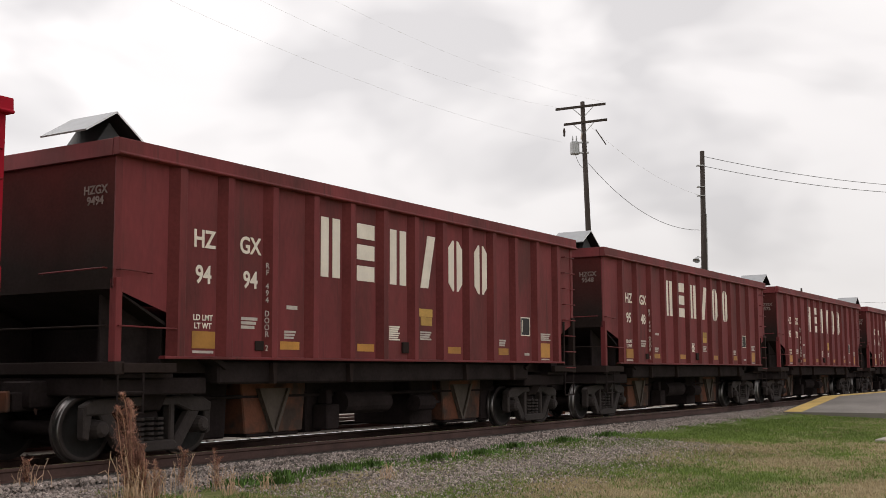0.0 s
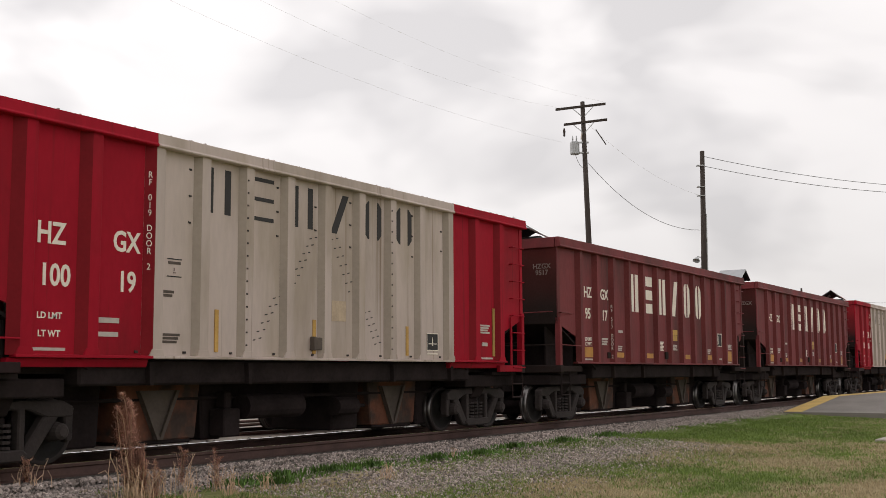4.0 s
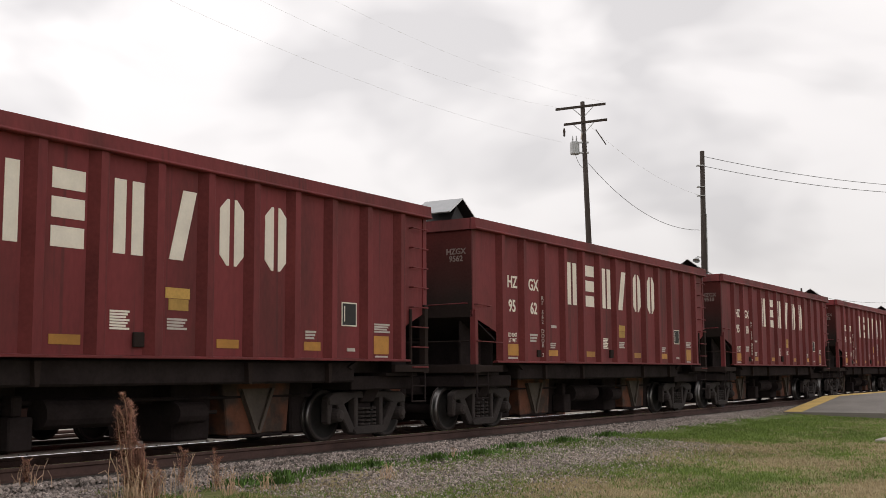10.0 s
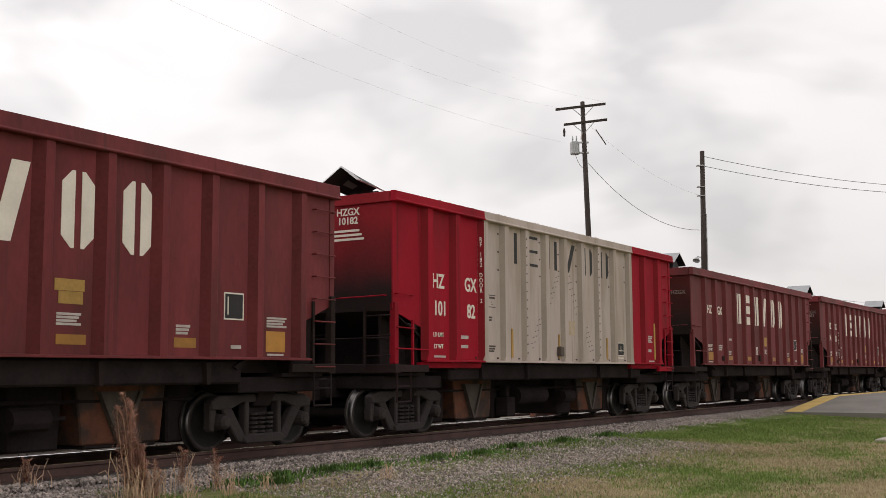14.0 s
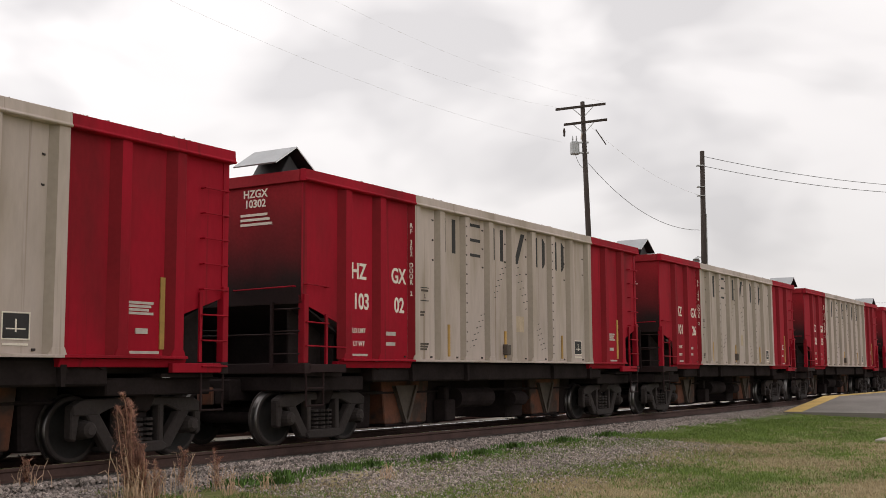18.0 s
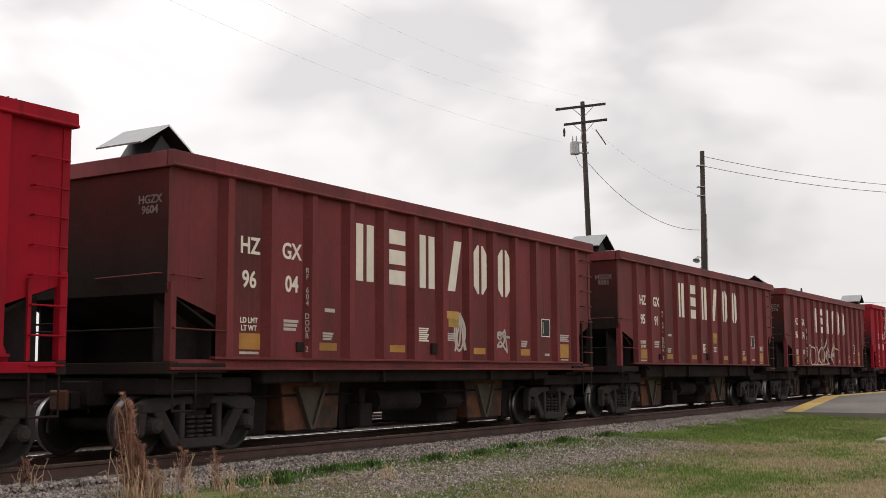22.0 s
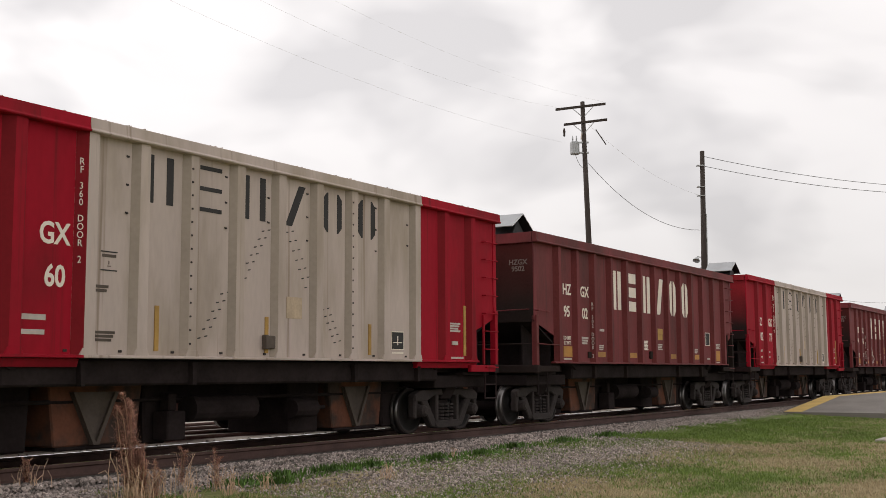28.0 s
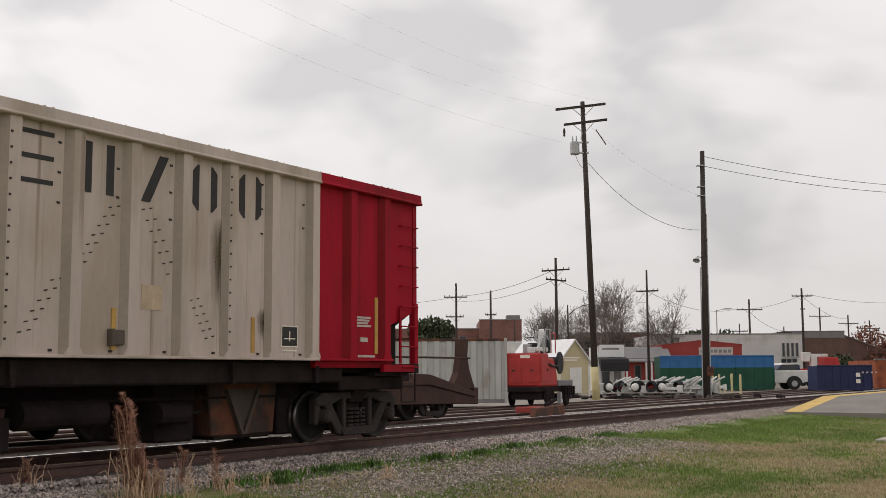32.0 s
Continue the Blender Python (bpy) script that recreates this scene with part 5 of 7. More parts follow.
def far_poles():
    dark = "weathered timber utility pole with a crossarm behind the yard"
    for ahead, aside, h, arms, r in ((120, 1.44, 10.8, [(9.3, 1.3, 1.2, 0.0), (7.2, 1.1, 0.8, 0)], 0.16), (120, 5.12, 10.0, [(7.4, 0.6, 0.6, 0)], 0.16),
                                     (90, 9.1, 10.4, [(9.4, 1.15, 1.1, 0.06), (8.6, 0.8, 0.8, -0.1)], 0.16), (100, 18.2, 10.3, [(8.4, 1.0, 1.0, 0.03)], 0.13),
                                     (140, 38.15, 10.2, [(8.9, 1.6, 1.6, 0)], 0.17), (130, 41.56, 10.8, [(9.9, 1.2, 1.2, 0.0), (8.4, 0.3, 0.3, 0)], 0.17),
                                     (180, 60.3, 11.4, [(10.0, 1.7, 1.7, 0)], 0.17), (180, 64.8, 10.2, [(8.8, 1.6, 1.6, 0)], 0.17), (180, 68.2, 9.3, [(8.0, 1.6, 1.6, 0)], 0.17),
                                     (150, 39.5, 7.6, [(6.6, 1.1, 1.1, 0)], 0.12), (150, 45.4, 7.2, [(6.4, 1.0, 1.0, 0)], 0.12), (135, 8.6, 7.6, [], 0.12), (135, 11.0, 6.4, [(5.4, 0.9, 0.7, 0)], 0.10)):
        utility_pole(ahead, aside, h, r, dark, arms)
    t = thing("street_lamp", "slim dark street lamp with a curved arm", "street lamp", yard(90, 10.0, -0.2), "street lamps")
    part("lamp_post", Geo().tube((0, 0, 0), (0, 0, 6.8), 0.07, 0.05, 8), WOOD_POLE, t)
    part("lamp_arm", Geo().path([(0, 0, 5.9), (0.5, 0, 6.4), (1.2, 0, 6.75), (2.0, 0, 6.85)], 0.03), WOOD_POLE, t)
    part("lamp_head", Geo().box(1.9, 2.5, -0.12, 0.12, 6.8, 6.92), GALV, t, bevel=0.03)
    t = thing("street_lamp", "slim grey street lamp with a cobra head", "street lamp", yard(120, 29.2, -0.2), "street lamps")
    part("lamp_post", Geo().tube((0, 0, 0), (0, 0, 8.0), 0.07, 0.05, 8), GALV, t)
    part("lamp_head", Geo().path([(0, 0, 7.9), (0.9, 0, 8.1)], 0.035).box(0.8, 1.6, -0.12, 0.12, 8.05, 8.17), GALV, t)
    for a, b, s in (((120, 1.4, 9.4), (90, 9.1, 9.5), 0.5), ((120, 1.4, 9.3), (118, -22.0, 8.6), 0.8), ((120, 1.4, 8.9), (90, 9.1, 8.7), 0.6), ((90, 9.1, 8.7), (100, 18.2, 7.4), 0.5),
                    ((140, 38.1, 9.0), (130, 41.5, 10.0), 0.3), ((130, 41.5, 10.0), (180, 64.8, 9.6), 0.8), ((140, 36.5, 9.0), (100, 18.2, 8.4), 0.9), ((140, 38.1, 8.7), (150, 45.4, 6.6), 0.5), ((130, 42.7, 10.0), (150, 64.0, 10.6), 0.6)):
        w = part("overhead_wire", Geo().path(sagging(spot(*a), spot(*b), s, 10), 0.022, 4), WIRE)
        tagged(w, "thin dark overhead cable strung between timber poles", "cable", "overhead cables")


BAND = material("pale_yellow_band_paint", (0.56, 0.48, 0.26), 0.8, vary=0.25, scale=3)
WHITE_PAINT = material("dirty_white_paint", (0.66, 0.65, 0.62), 0.7, vary=0.15, scale=1.5, grain=20)
PALE_METAL = material("pale_grey_ribbed_sheet", (0.46, 0.46, 0.43), 0.6, metal=0.15, vary=0.15, scale=1.2, grain=14, second=(0.33, 0.30, 0.26), second_at=0.62, stretch=(1, 1, 0.4))
MACHINE_RED = material("worn_machine_red", (0.40, 0.028, 0.024), 0.5, vary=0.25, scale=2, grain=16)
GREEN_BOX = material("dark_green_box_paint", (0.010, 0.072, 0.042), 0.7, vary=0.3, scale=1.2, grain=16)
BLUE_TARP = material("bright_blue_box_paint", (0.028, 0.13, 0.31), 0.7, vary=0.25, scale=1.5, grain=16)
NAVY_BOX = material("navy_blue_box_paint", (0.014, 0.020, 0.071), 0.55, vary=0.3, scale=1.2, grain=16)
DARK_RUST = material("dark_rusted_steel", (0.060, 0.030, 0.022), 0.9, vary=0.35, scale=2, grain=18, bump=0.2)
BEIGE = material("beige_shed_siding", (0.50, 0.43, 0.27), 0.8, vary=0.15, scale=1.2, grain=16)
ROOF_WHITE = material("bright_metal_roofing", (0.72, 0.72, 0.72), 0.5, metal=0.1, vary=0.1)
BRICK = material("dull_red_brick", (0.22, 0.105, 0.085), 0.9, vary=0.3, scale=0.8, grain=9, bump=0.2, second=(0.15, 0.085, 0.07), second_at=0.6)
BROWN_BRICK = material("dark_brown_brick", (0.13, 0.075, 0.060), 0.9, vary=0.3, scale=0.8, grain=9, bump=0.2)
BARN_RED = material("barn_red_siding", (0.30, 0.045, 0.035), 0.75, vary=0.2, scale=1, grain=12)
GREY_ROOF = material("grey_roofing", (0.21, 0.20, 0.20), 0.85, vary=0.2, scale=0.7, grain=12)
RENDERED = material("off_white_rendered_wall", (0.56, 0.545, 0.52), 0.85, vary=0.12, scale=0.4, grain=10, second=(0.42, 0.40, 0.37), second_at=0.63, second_scale=0.5)
GLASS = material("dark_window_glass", (0.03, 0.035, 0.04), 0.12, vary=0.1, spec=0.6, bump=0)
BLACK_FABRIC = material("black_awning_fabric", (0.022, 0.02, 0.022), 0.8, vary=0.3)
TYRE = material("black_tyre_rubber", (0.022, 0.022, 0.022), 0.85, vary=0.3)
DISC_BLACK = material("matt_black_signal_disc", (0.018, 0.016, 0.018), 0.6, vary=0.2)
LENS = material("deep_red_signal_lens", (0.16, 0.01, 0.012), 0.25, vary=0.1)
RUST_BOX = material("orange_rust_plate", (0.30, 0.085, 0.035), 0.85, vary=0.3, scale=0.8, grain=12, second=(0.19, 0.055, 0.03), second_at=0.55)
BARK = material("grey_tree_bark", (0.20, 0.178, 0.158), 0.9, vary=0.3, scale=2, grain=14)
LEAF = material("dark_evergreen_leaf", (0.055, 0.070, 0.032), 0.7, vary=0.35, scale=2, per_island=0.4)
RED_LEAF = material("russet_bare_thicket", (0.20, 0.085, 0.055), 0.9, vary=0.3, scale=2, per_island=0.4)
STRAW = material("dry_straw_stalk", (0.58, 0.40, 0.27), 0.85, vary=0.25, scale=6, per_island=0.35)
PLUME = material("rust_brown_seed_plume", (0.50, 0.265, 0.19), 0.9, vary=0.3, scale=6, per_island=0.4)
BLADE = material("lawn_grass_blade", (0.155, 0.228, 0.045), 0.8, vary=0.3, scale=0.6, per_island=0.35)
TUFT = material("deep_green_weed_leaf", (0.085, 0.165, 0.028), 0.7, vary=0.3, scale=3, per_island=0.45)
DRY_BLADE = material("dry_grass_blade", (0.405, 0.325, 0.195), 0.85, vary=0.25, scale=0.6, per_island=0.3)


# ---- things on the siding ----
def ribbed_wall(g, x0, x1, y, z0, z1, pitch, depth, slot=0):
    """Sheet with upright trapezoid ribs, facing -y."""
    x, ring = x0, []
    while x < x1 - 1e-6:
        for f, d in ((0.0, 0.0), (0.38, 0.0), (0.5, depth), (0.88, depth)):
            ring.append((min(x + f * pitch, x1), y - depth + d))
        x += pitch
    ring.append((x1, y))
    ring += [(x1, y + 0.03), (x0, y + 0.03)]
    return g.prism(ring, "z", z0, z1, slot)


def storage_container():
    t = thing("storage_container", "pale grey ribbed metal storage container beyond the siding", "container", yard(46, -0.42, 0.0))
    w = 3.03
    part("long_wall", ribbed_wall(Geo(), -w + 0.1, w - 0.1, 0.0, 0.15, 2.50, 0.50, 0.10), PALE_METAL, t)
    for x in (-w, w - 0.12):
        part("corner_post", Geo().box(x, x + 0.12, -0.05, 0.12, 0.0, 2.62), PALE_METAL, t, bevel=0.01)
    part("top_rail", Geo().box(-w + 0.12, w - 0.12, -0.06, 0.08, 2.50, 2.61), RUST, t, bevel=0.01)
    part("bottom_rail", Geo().box(-w + 0.12, w - 0.12, -0.06, 0.08, 0.0, 0.15), GREY_ROOF, t, bevel=0.01)
    part("roof", Geo().box(-w, w, 0.08, 2.4, 2.54, 2.60), ROOF_WHITE, t)
    for x in (-w, w - 0.05):
        part("end_wall", Geo().box(x, x + 0.05, 0.12, 2.4, 0.0, 2.54), PALE_METAL, t)
    part("back_wall", Geo().box(-w, w, 2.4, 2.45, 0.0, 2.54), PALE_METAL, t)


def along_siding(x):
    return pose(x, SIDING, -0.13)


def flat_car():
    """Rusty old flat wagon; its near end stands in view. Own x runs along the siding."""
    t = thing("flat_wagon", "rusty brown flat wagon with a tall end stake on the siding", "rail wagon", along_siding(19.6))
    part("deck", Geo().prism([(0, 1.0), (7.3, 1.0), (9.8, 0.62), (9.8, 0.78), (7.3, 1.30), (6.6, 1.33), (6.4, 1.12), (0, 1.12)], "y", -1.35, 1.35), DARK_RUST, t, bevel=0.02)
    for s in (-1, 1):
        part("side_sill", Geo().prism([(0, 0.68), (1.0, 0.55), (8.6, 0.45), (9.8, 0.40), (9.8, 0.61), (7.3, 0.99), (0, 0.99)], "y", s * 1.25 - 0.05, s * 1.25 + 0.05), DARK_RUST, t, bevel=0.015)
    part("end_beam", Geo().box(9.8, 10.05, -1.3, 1.3, 0.40, 0.90), DARK_RUST, t, bevel=0.02)
    part("end_stake", Geo().prism([(8.7, 0.86), (10.04, 0.86), (9.90, 1.10), (9.70, 1.45), (9.60, 1.85), (9.66, 2.36), (9.26, 2.36), (9.22, 1.8), (9.10, 1.35)], "y", -1.2, -0.95), DARK_RUST, t, "tall rusty end stake", bevel=0.02)
    part("handrail", Geo().path([(5.5, -1.2, 1.78), (9.7, -1.2, 1.78)], 0.03), DARK_RUST, t)
    part("rail_post", Geo().tube((6.5, -1.2, 1.1), (6.5, -1.2, 1.8), 0.025), DARK_RUST, t)
    for x in (4.4, 5.5):
        part("tool_box", Geo().box(x, x + 0.8, -1.3, -0.7, 1.12, 1.42), SOOT, t, bevel=0.02)
    axle, wheel = shared("wheelset", wheelset_mesh)
    for x in (1.2, 2.9, 7.0, 8.7):
        w = part("wheelset", axle, None, t, at=pose(x, 0, 0.457))
        part("wheel", wheel, None, w, at=pose(0, -0.75, 0))
        part("wheel", wheel, None, w, at=pose(0, 0.75, 0, 0, 0, 180))
    for x in (2.05, 7.85):
        part("bogie_frame", shared("side_frame", None), None, t, at=pose(x, -1.02, 0))
    part("coupler", Geo().box(10.05, 10.55, -0.12, 0.12, 0.74, 0.98), DARK_RUST, t, bevel=0.03)
    part("hung_chain", Geo().path(sagging((10.0, -0.6, 0.7), (10.0, 0.4, 0.7), 0.3, 8), 0.02), SOOT, t)
    d = thing("machine_attachment", "low rusty red plough attachment lying by the siding", "machine part", pose(32.6, SIDING - 1.6, level(32, 16.9)))
    part("blade", Geo().prism([(0, 0), (2.2, 0.0), (2.0, 0.34), (0.1, 0.28)], "y", -0.12, 0.12), RUST, d, bevel=0.02)
    part("arm", Geo().box(0.5, 0.72, 0.1, 0.9, 0.1, 0.3).box(1.4, 1.6, 0.1, 0.9, 0.1, 0.3), BARN_RED, d, bevel=0.02)
    part("ram", Geo().tube((0.9, 0.0, 0.36), (1.7, 0.0, 0.52), 0.06), SOOT, d)


def track_machine():
    t = thing("track_machine", "red rail maintenance machine with a folded white hydraulic arm", "rail machine", pose(40.4, 21.4, -0.36) @ Matrix.Diagonal((0.8, 1.1, 1.27, 1)))
    part("frame", Geo().box(0, 3.9, -0.65, 0.85, 0.62, 0.80), SOOT, t, bevel=0.03)
    part("engine_hood", Geo().prism([(0.1, 0.80), (1.05, 0.80), (1.05, 1.86), (0.1, 1.86)], "y", -0.72, 0.72), MACHINE_RED, t, "bright red engine hood", bevel=0.05)
    for x in (0.15,):
        part("hood_door", Geo().box(x, x + 0.75, -0.745, -0.72, 0.95, 1.7), MACHINE_RED, t, bevel=0.008)
        part("door_latch", Geo().box(x + 0.62, x + 0.70, -0.77, -0.745, 1.3, 1.36), BLACK_INK, t)
    bars_g = Geo().box(0.085, 0.099, -0.3, 0.1, 1.70, 1.80)
    part("plate_bars", bars_g, WHITE_INK, t)
    part("operator_deck", Geo().prism([(1.1, 0.80), (2.2, 0.80), (2.1, 1.30), (1.8, 1.70), (1.1, 1.70)], "y", -0.66, 0.66), MACHINE_RED, t, bevel=0.05)
    for k in (-0.38, 0.38):
        part("end_door", Geo().box(0.075, 0.1, k - 0.31, k + 0.31, 0.92, 1.66), MACHINE_RED, t, bevel=0.008)
        part("door_latch", Geo().box(0.06, 0.075, k - 0.06, k + 0.06, 1.28, 1.33), BLACK_INK, t)
    part("operator_seat", Geo().box(1.2, 1.7, -0.25, 0.25, 1.70, 1.85).box(1.2, 1.33, -0.25, 0.25, 1.85, 2.2), BLACK_FABRIC, t, bevel=0.05)
    part("hydraulic_arm", Geo().box(0.3, 1.7, -0.6, -0.35, 1.9, 2.04), WHITE_PAINT, t, bevel=0.03)
    for k, (x, z) in enumerate(((2.0, 2.2), (2.35, 2.45), (2.75, 2.2), (2.5, 2.02), (3.0, 2.4))):
        part("hose_reel", Geo().lathe([(-0.1, 0.05), (-0.1, 0.19), (0.1, 0.19), (0.1, 0.05)], "y", 14), WHITE_PAINT if k % 2 else GALV, t, at=pose(x - 1.15, -0.5 + 0.12 * k, z, 0, 0, 25 * k))
    for k, (x, y, w, h) in enumerate(((0.2, -0.3, 0.35, 0.18), (0.75, 0.1, 0.28, 0.3), (1.3, -0.45, 0.22, 0.42), (1.75, 0.2, 0.3, 0.25))):
        part("valve_block", Geo().box(x, x + w, y - 0.15, y + 0.15, 1.86, 1.86 + h), (WHITE_PAINT, GALV, DISC_BLACK, GALV)[k], t, bevel=0.02)
    for k, (x, z) in enumerate(((0.3, 2.35), (1.0, 2.62), (1.6, 2.5))):
        part("guard_rail", Geo().path([(x, -0.62, 1.86), (x, -0.62, z), (x + 0.5, -0.62, z), (x + 0.5, -0.62, 1.86)], 0.022), (WHITE_PAINT, GALV, MACHINE_RED)[k], t)
    part("hose_bundle", Geo().path(sagging((0.3, -0.68, 1.9), (2.3, -0.7, 1.5), 0.22, 8), 0.035), DISC_BLACK, t)
    part("arm_link", Geo().tube((0.4, -0.5, 2.0), (1.2, -0.5, 2.5), 0.05).tube((1.2, -0.5, 2.5), (1.9, -0.5, 2.1), 0.05), GALV, t)
    part("winch_drum", Geo().lathe([(-0.35, 0.0), (-0.35, 0.36), (-0.28, 0.36), (-0.26, 0.2), (0.26, 0.2), (0.28, 0.36), (0.35, 0.36), (0.35, 0.0)], "y", 18), DISC_BLACK, t, "black winch drum", at=pose(2.6, -0.3, 1.55))
    part("buffer_deck", Geo().box(2.2, 3.9, -0.7, 0.7, 0.80, 1.0), GREY_ROOF, t, bevel=0.03)
    for k in range(5):
        part("work_head", Geo().prism([(2.6 + 0.24 * k, 0.8), (2.76 + 0.24 * k, 0.8), (2.72 + 0.24 * k, 0.5), (2.64 + 0.24 * k, 0.5)], "y", -0.85, -0.55), SOOT, t)
    axle, _ = shared("wheelset", wheelset_mesh)
    for x in (0.8, 2.9):
        w = part("wheelset", axle, None, t, at=pose(x, 0, 0.457) @ Matrix.Diagonal((0.62, 0.8, 0.62, 1)))
        for k in (-0.94, 0.94):
            part("wheel", Geo().lathe([(-0.06, 0.0), (-0.06, 0.44), (0.05, 0.457), (0.06, 0.485), (0.07, 0.0)], "y", 24), SOOT, w, at=pose(0, k, 0, 0, 0, 0 if k < 0 else 180))
    part("engine_sump", Geo().box(0.3, 2.0, -0.6, 0.6, 0.38, 0.64), SOOT, t, bevel=0.03)
    part("jack", Geo().box(1.55, 1.7, -1.0, -0.85, 0.25, 0.62), GALV, t)


# ---- yard stock of crossing signals ----
def signal_disc(name, ahead, aside, tilt, turn, back):
    t = thing(name, "round black crossing signal disc with " + ("white lamp housing" if back else "dark red lens") + " on pallets", "signal", yard(ahead, aside, 0.10, turn), "crossing signal discs")
    q = pose(0, 0, 0.33, tilt, 0, 0)
    part("backing_disc", Geo().lathe([(-0.012, 0.0), (-0.012, 0.31), (0.0, 0.33), (0.012, 0.31), (0.012, 0.0)], "y", 22), DISC_BLACK, t, at=q)
    if back:
        part("lamp_housing", Geo().lathe([(-0.30, 0.0), (-0.28, 0.13), (-0.18, 0.20), (-0.012, 0.20)], "y", 16), WHITE_PAINT, t, "white rounded lamp housing", at=q, smooth=True)
    else:
        part("lens", Geo().lathe([(-0.05, 0.0), (-0.04, 0.12), (-0.013, 0.16)], "y", 16), LENS, t, at=q, smooth=True)
        part("hood", Geo().prism([(0.20 * math.cos(a * math.pi / 8), 0.20 * math.sin(a * math.pi / 8)) for a in range(9)] + [(0.17 * math.cos(a * math.pi / 8), 0.17 * math.sin(a * math.pi / 8)) for a in range(8, -1, -1)], "y", -0.28, -0.012), DISC_BLACK, t, at=q)


def signal_yard():
    rng = random.Random(5)
    for i in range(9):
        signal_disc("crossing_signal", 62 + 0.7 * ((i * 5) % 3), 9.0 + 0.50 * i + rng.uniform(-0.16, 0.16), rng.uniform(-14, 14), rng.uniform(-45, 45), i in (0, 3, 6, 7) )
    for i in range(4):
        q = yard(62.25, 9.4 + 1.25 * i, 0)
        q.translation.z = -0.22
        t = thing("pallet", "weathered grey timber pallet stack under the signal discs", "pallet", q, "pallets")
        for z in (0.0, 0.17):
            for k in range(5):
                part("board", Geo().box(-0.6, 0.6, -0.55 + 0.24 * k, -0.41 + 0.24 * k, z + 0.12, z + 0.15), CONCRETE, t)
            for k in (-0.52, 0.0, 0.52):
                part("bearer", Geo().box(k - 0.05, k + 0.05, -0.55, 0.55, z, z + 0.12), TIE, t)
    for i in range(64):
        ahead, aside = 63 + rng.uniform(0, 4), rng.uniform(9.4, 15.8)
        z = level(*yard(ahead, aside).translation[:2]) + 0.04
        kind = i % 4
        if kind == 0:
            t = thing("signal_mast", "dirty white crossing signal mast lying on the stock pile", "signal mast", yard(ahead, aside, z, rng.uniform(-40, 40)), "crossing signal stock")
            rise = rng.uniform(0.1, 1.3)
            part("mast_tube", Geo().tube((-0.8, 0, 0.1), (0.8, 0, 0.1 + rise * 0.7), 0.055, n=10), PALE_METAL if i % 3 else GALV, t)
            part("mast_base", Geo().tube((-0.95, 0, 0.06), (-0.75, 0, 0.12), 0.15, n=10), GALV, t)
        elif kind == 1:
            t = thing("relay_box", "dirty white metal relay box on the stock pile", "relay box", yard(ahead, aside, z, rng.uniform(-40, 40)), "crossing signal stock")
            h = rng.uniform(0.4, 0.95)
            part("case", Geo().box(-0.3, 0.3, -0.22, 0.22, 0, h), PALE_METAL if i % 3 else GREY_ROOF, t, bevel=0.02)
            part("case_door", Geo().box(-0.26, 0.26, -0.24, -0.22, 0.06, h - 0.06), GALV, t, bevel=0.005)
            part("case_roof", Geo().box(-0.34, 0.34, -0.26, 0.26, h, h + 0.04), PALE_METAL, t, bevel=0.01)
        elif kind == 2:
            t = thing("gate_mechanism", "grey crossing gate mechanism with a white counterweight arm", "gate mechanism", yard(ahead, aside, z, rng.uniform(-60, 60)), "crossing signal stock")
            part("housing", Geo().box(-0.35, 0.35, -0.3, 0.3, 0.0, 0.75), PALE_METAL, t, bevel=0.05)
            part("counterweight", Geo().box(0.1, 1.1, -0.4, -0.32, 0.4, 0.55).box(0.8, 1.1, -0.42, -0.3, 0.3, 0.65), WHITE_PAINT, t, bevel=0.01)
        else:
            t = thing("gate_arm_bracket", "white tubular crossing signal bracket leaning on the stock pile", "bracket", yard(ahead, aside, z, rng.uniform(-60, 60)), "crossing signal stock")
            part("bracket_tube", Geo().path([(-0.7, 0, 0.05), (-0.2, 0, 0.8), (0.6, 0, 1.1)], 0.05, 8), WHITE_PAINT, t)
            part("bracket_cross", Geo().path([(-0.5, -0.3, 0.35), (-0.1, 0.4, 0.95)], 0.04, 8), GALV, t)
    for i in range(34):
        ahead, aside = 60.2 + rng.uniform(0, 4.5), rng.uniform(6.2, 18.5)
        q = yard(ahead, aside, 0, rng.uniform(0, 180))
        q.translation.z = level(q.translation.x, q.translation.y) + 0.0
        t = thing("timber_offcut" if i % 2 else "scrap_fitting", ("weathered timber offcut lying on the gravel" if i % 2 else "dark scrap rail fitting lying on the gravel"), "timber" if i % 2 else "scrap", q, "scrap by the stock pile")
        w, h = rng.uniform(0.3, 0.9), rng.uniform(0.12, 0.3)
        part("piece", Geo().prism([(-w, 0), (w, 0), (w * 0.9, h), (-w * 0.8, h * 0.8)], "y", -0.12, 0.12), TIE if i % 2 else SOOT, t, bevel=0.02)
    for x, h in ((17.15, 1.25), (17.55, 1.25), (18.35, 1.3), (18.9, 1.25), (17.9, 0.55)):
        t = thing("bollard", "pale yellow steel bollard in front of the green box", "bollard", yard(72, x, -0.25), "yellow bollards")
        part("bollard_tube", Geo().lathe([(0, 0.075), (h, 0.075), (h + 0.05, 0.05), (h + 0.06, 0.0)], "z", 12), BAND, t, smooth=False)


def marker_post():
    t = thing("marker_post", "short white marker post on the ballast beyond the track", "marker post", pose(15.1, 16.1, level(15.1, 16.1) - 0.05))
    part("post", Geo().box(-0.045, 0.045, -0.045, 0.045, 0, 0.86), WHITE_PAINT, t, bevel=0.008)
    part("post_cap", Geo().box(-0.06, 0.06, -0.06, 0.06, 0.86, 0.92), WHITE_PAINT, t, bevel=0.01)


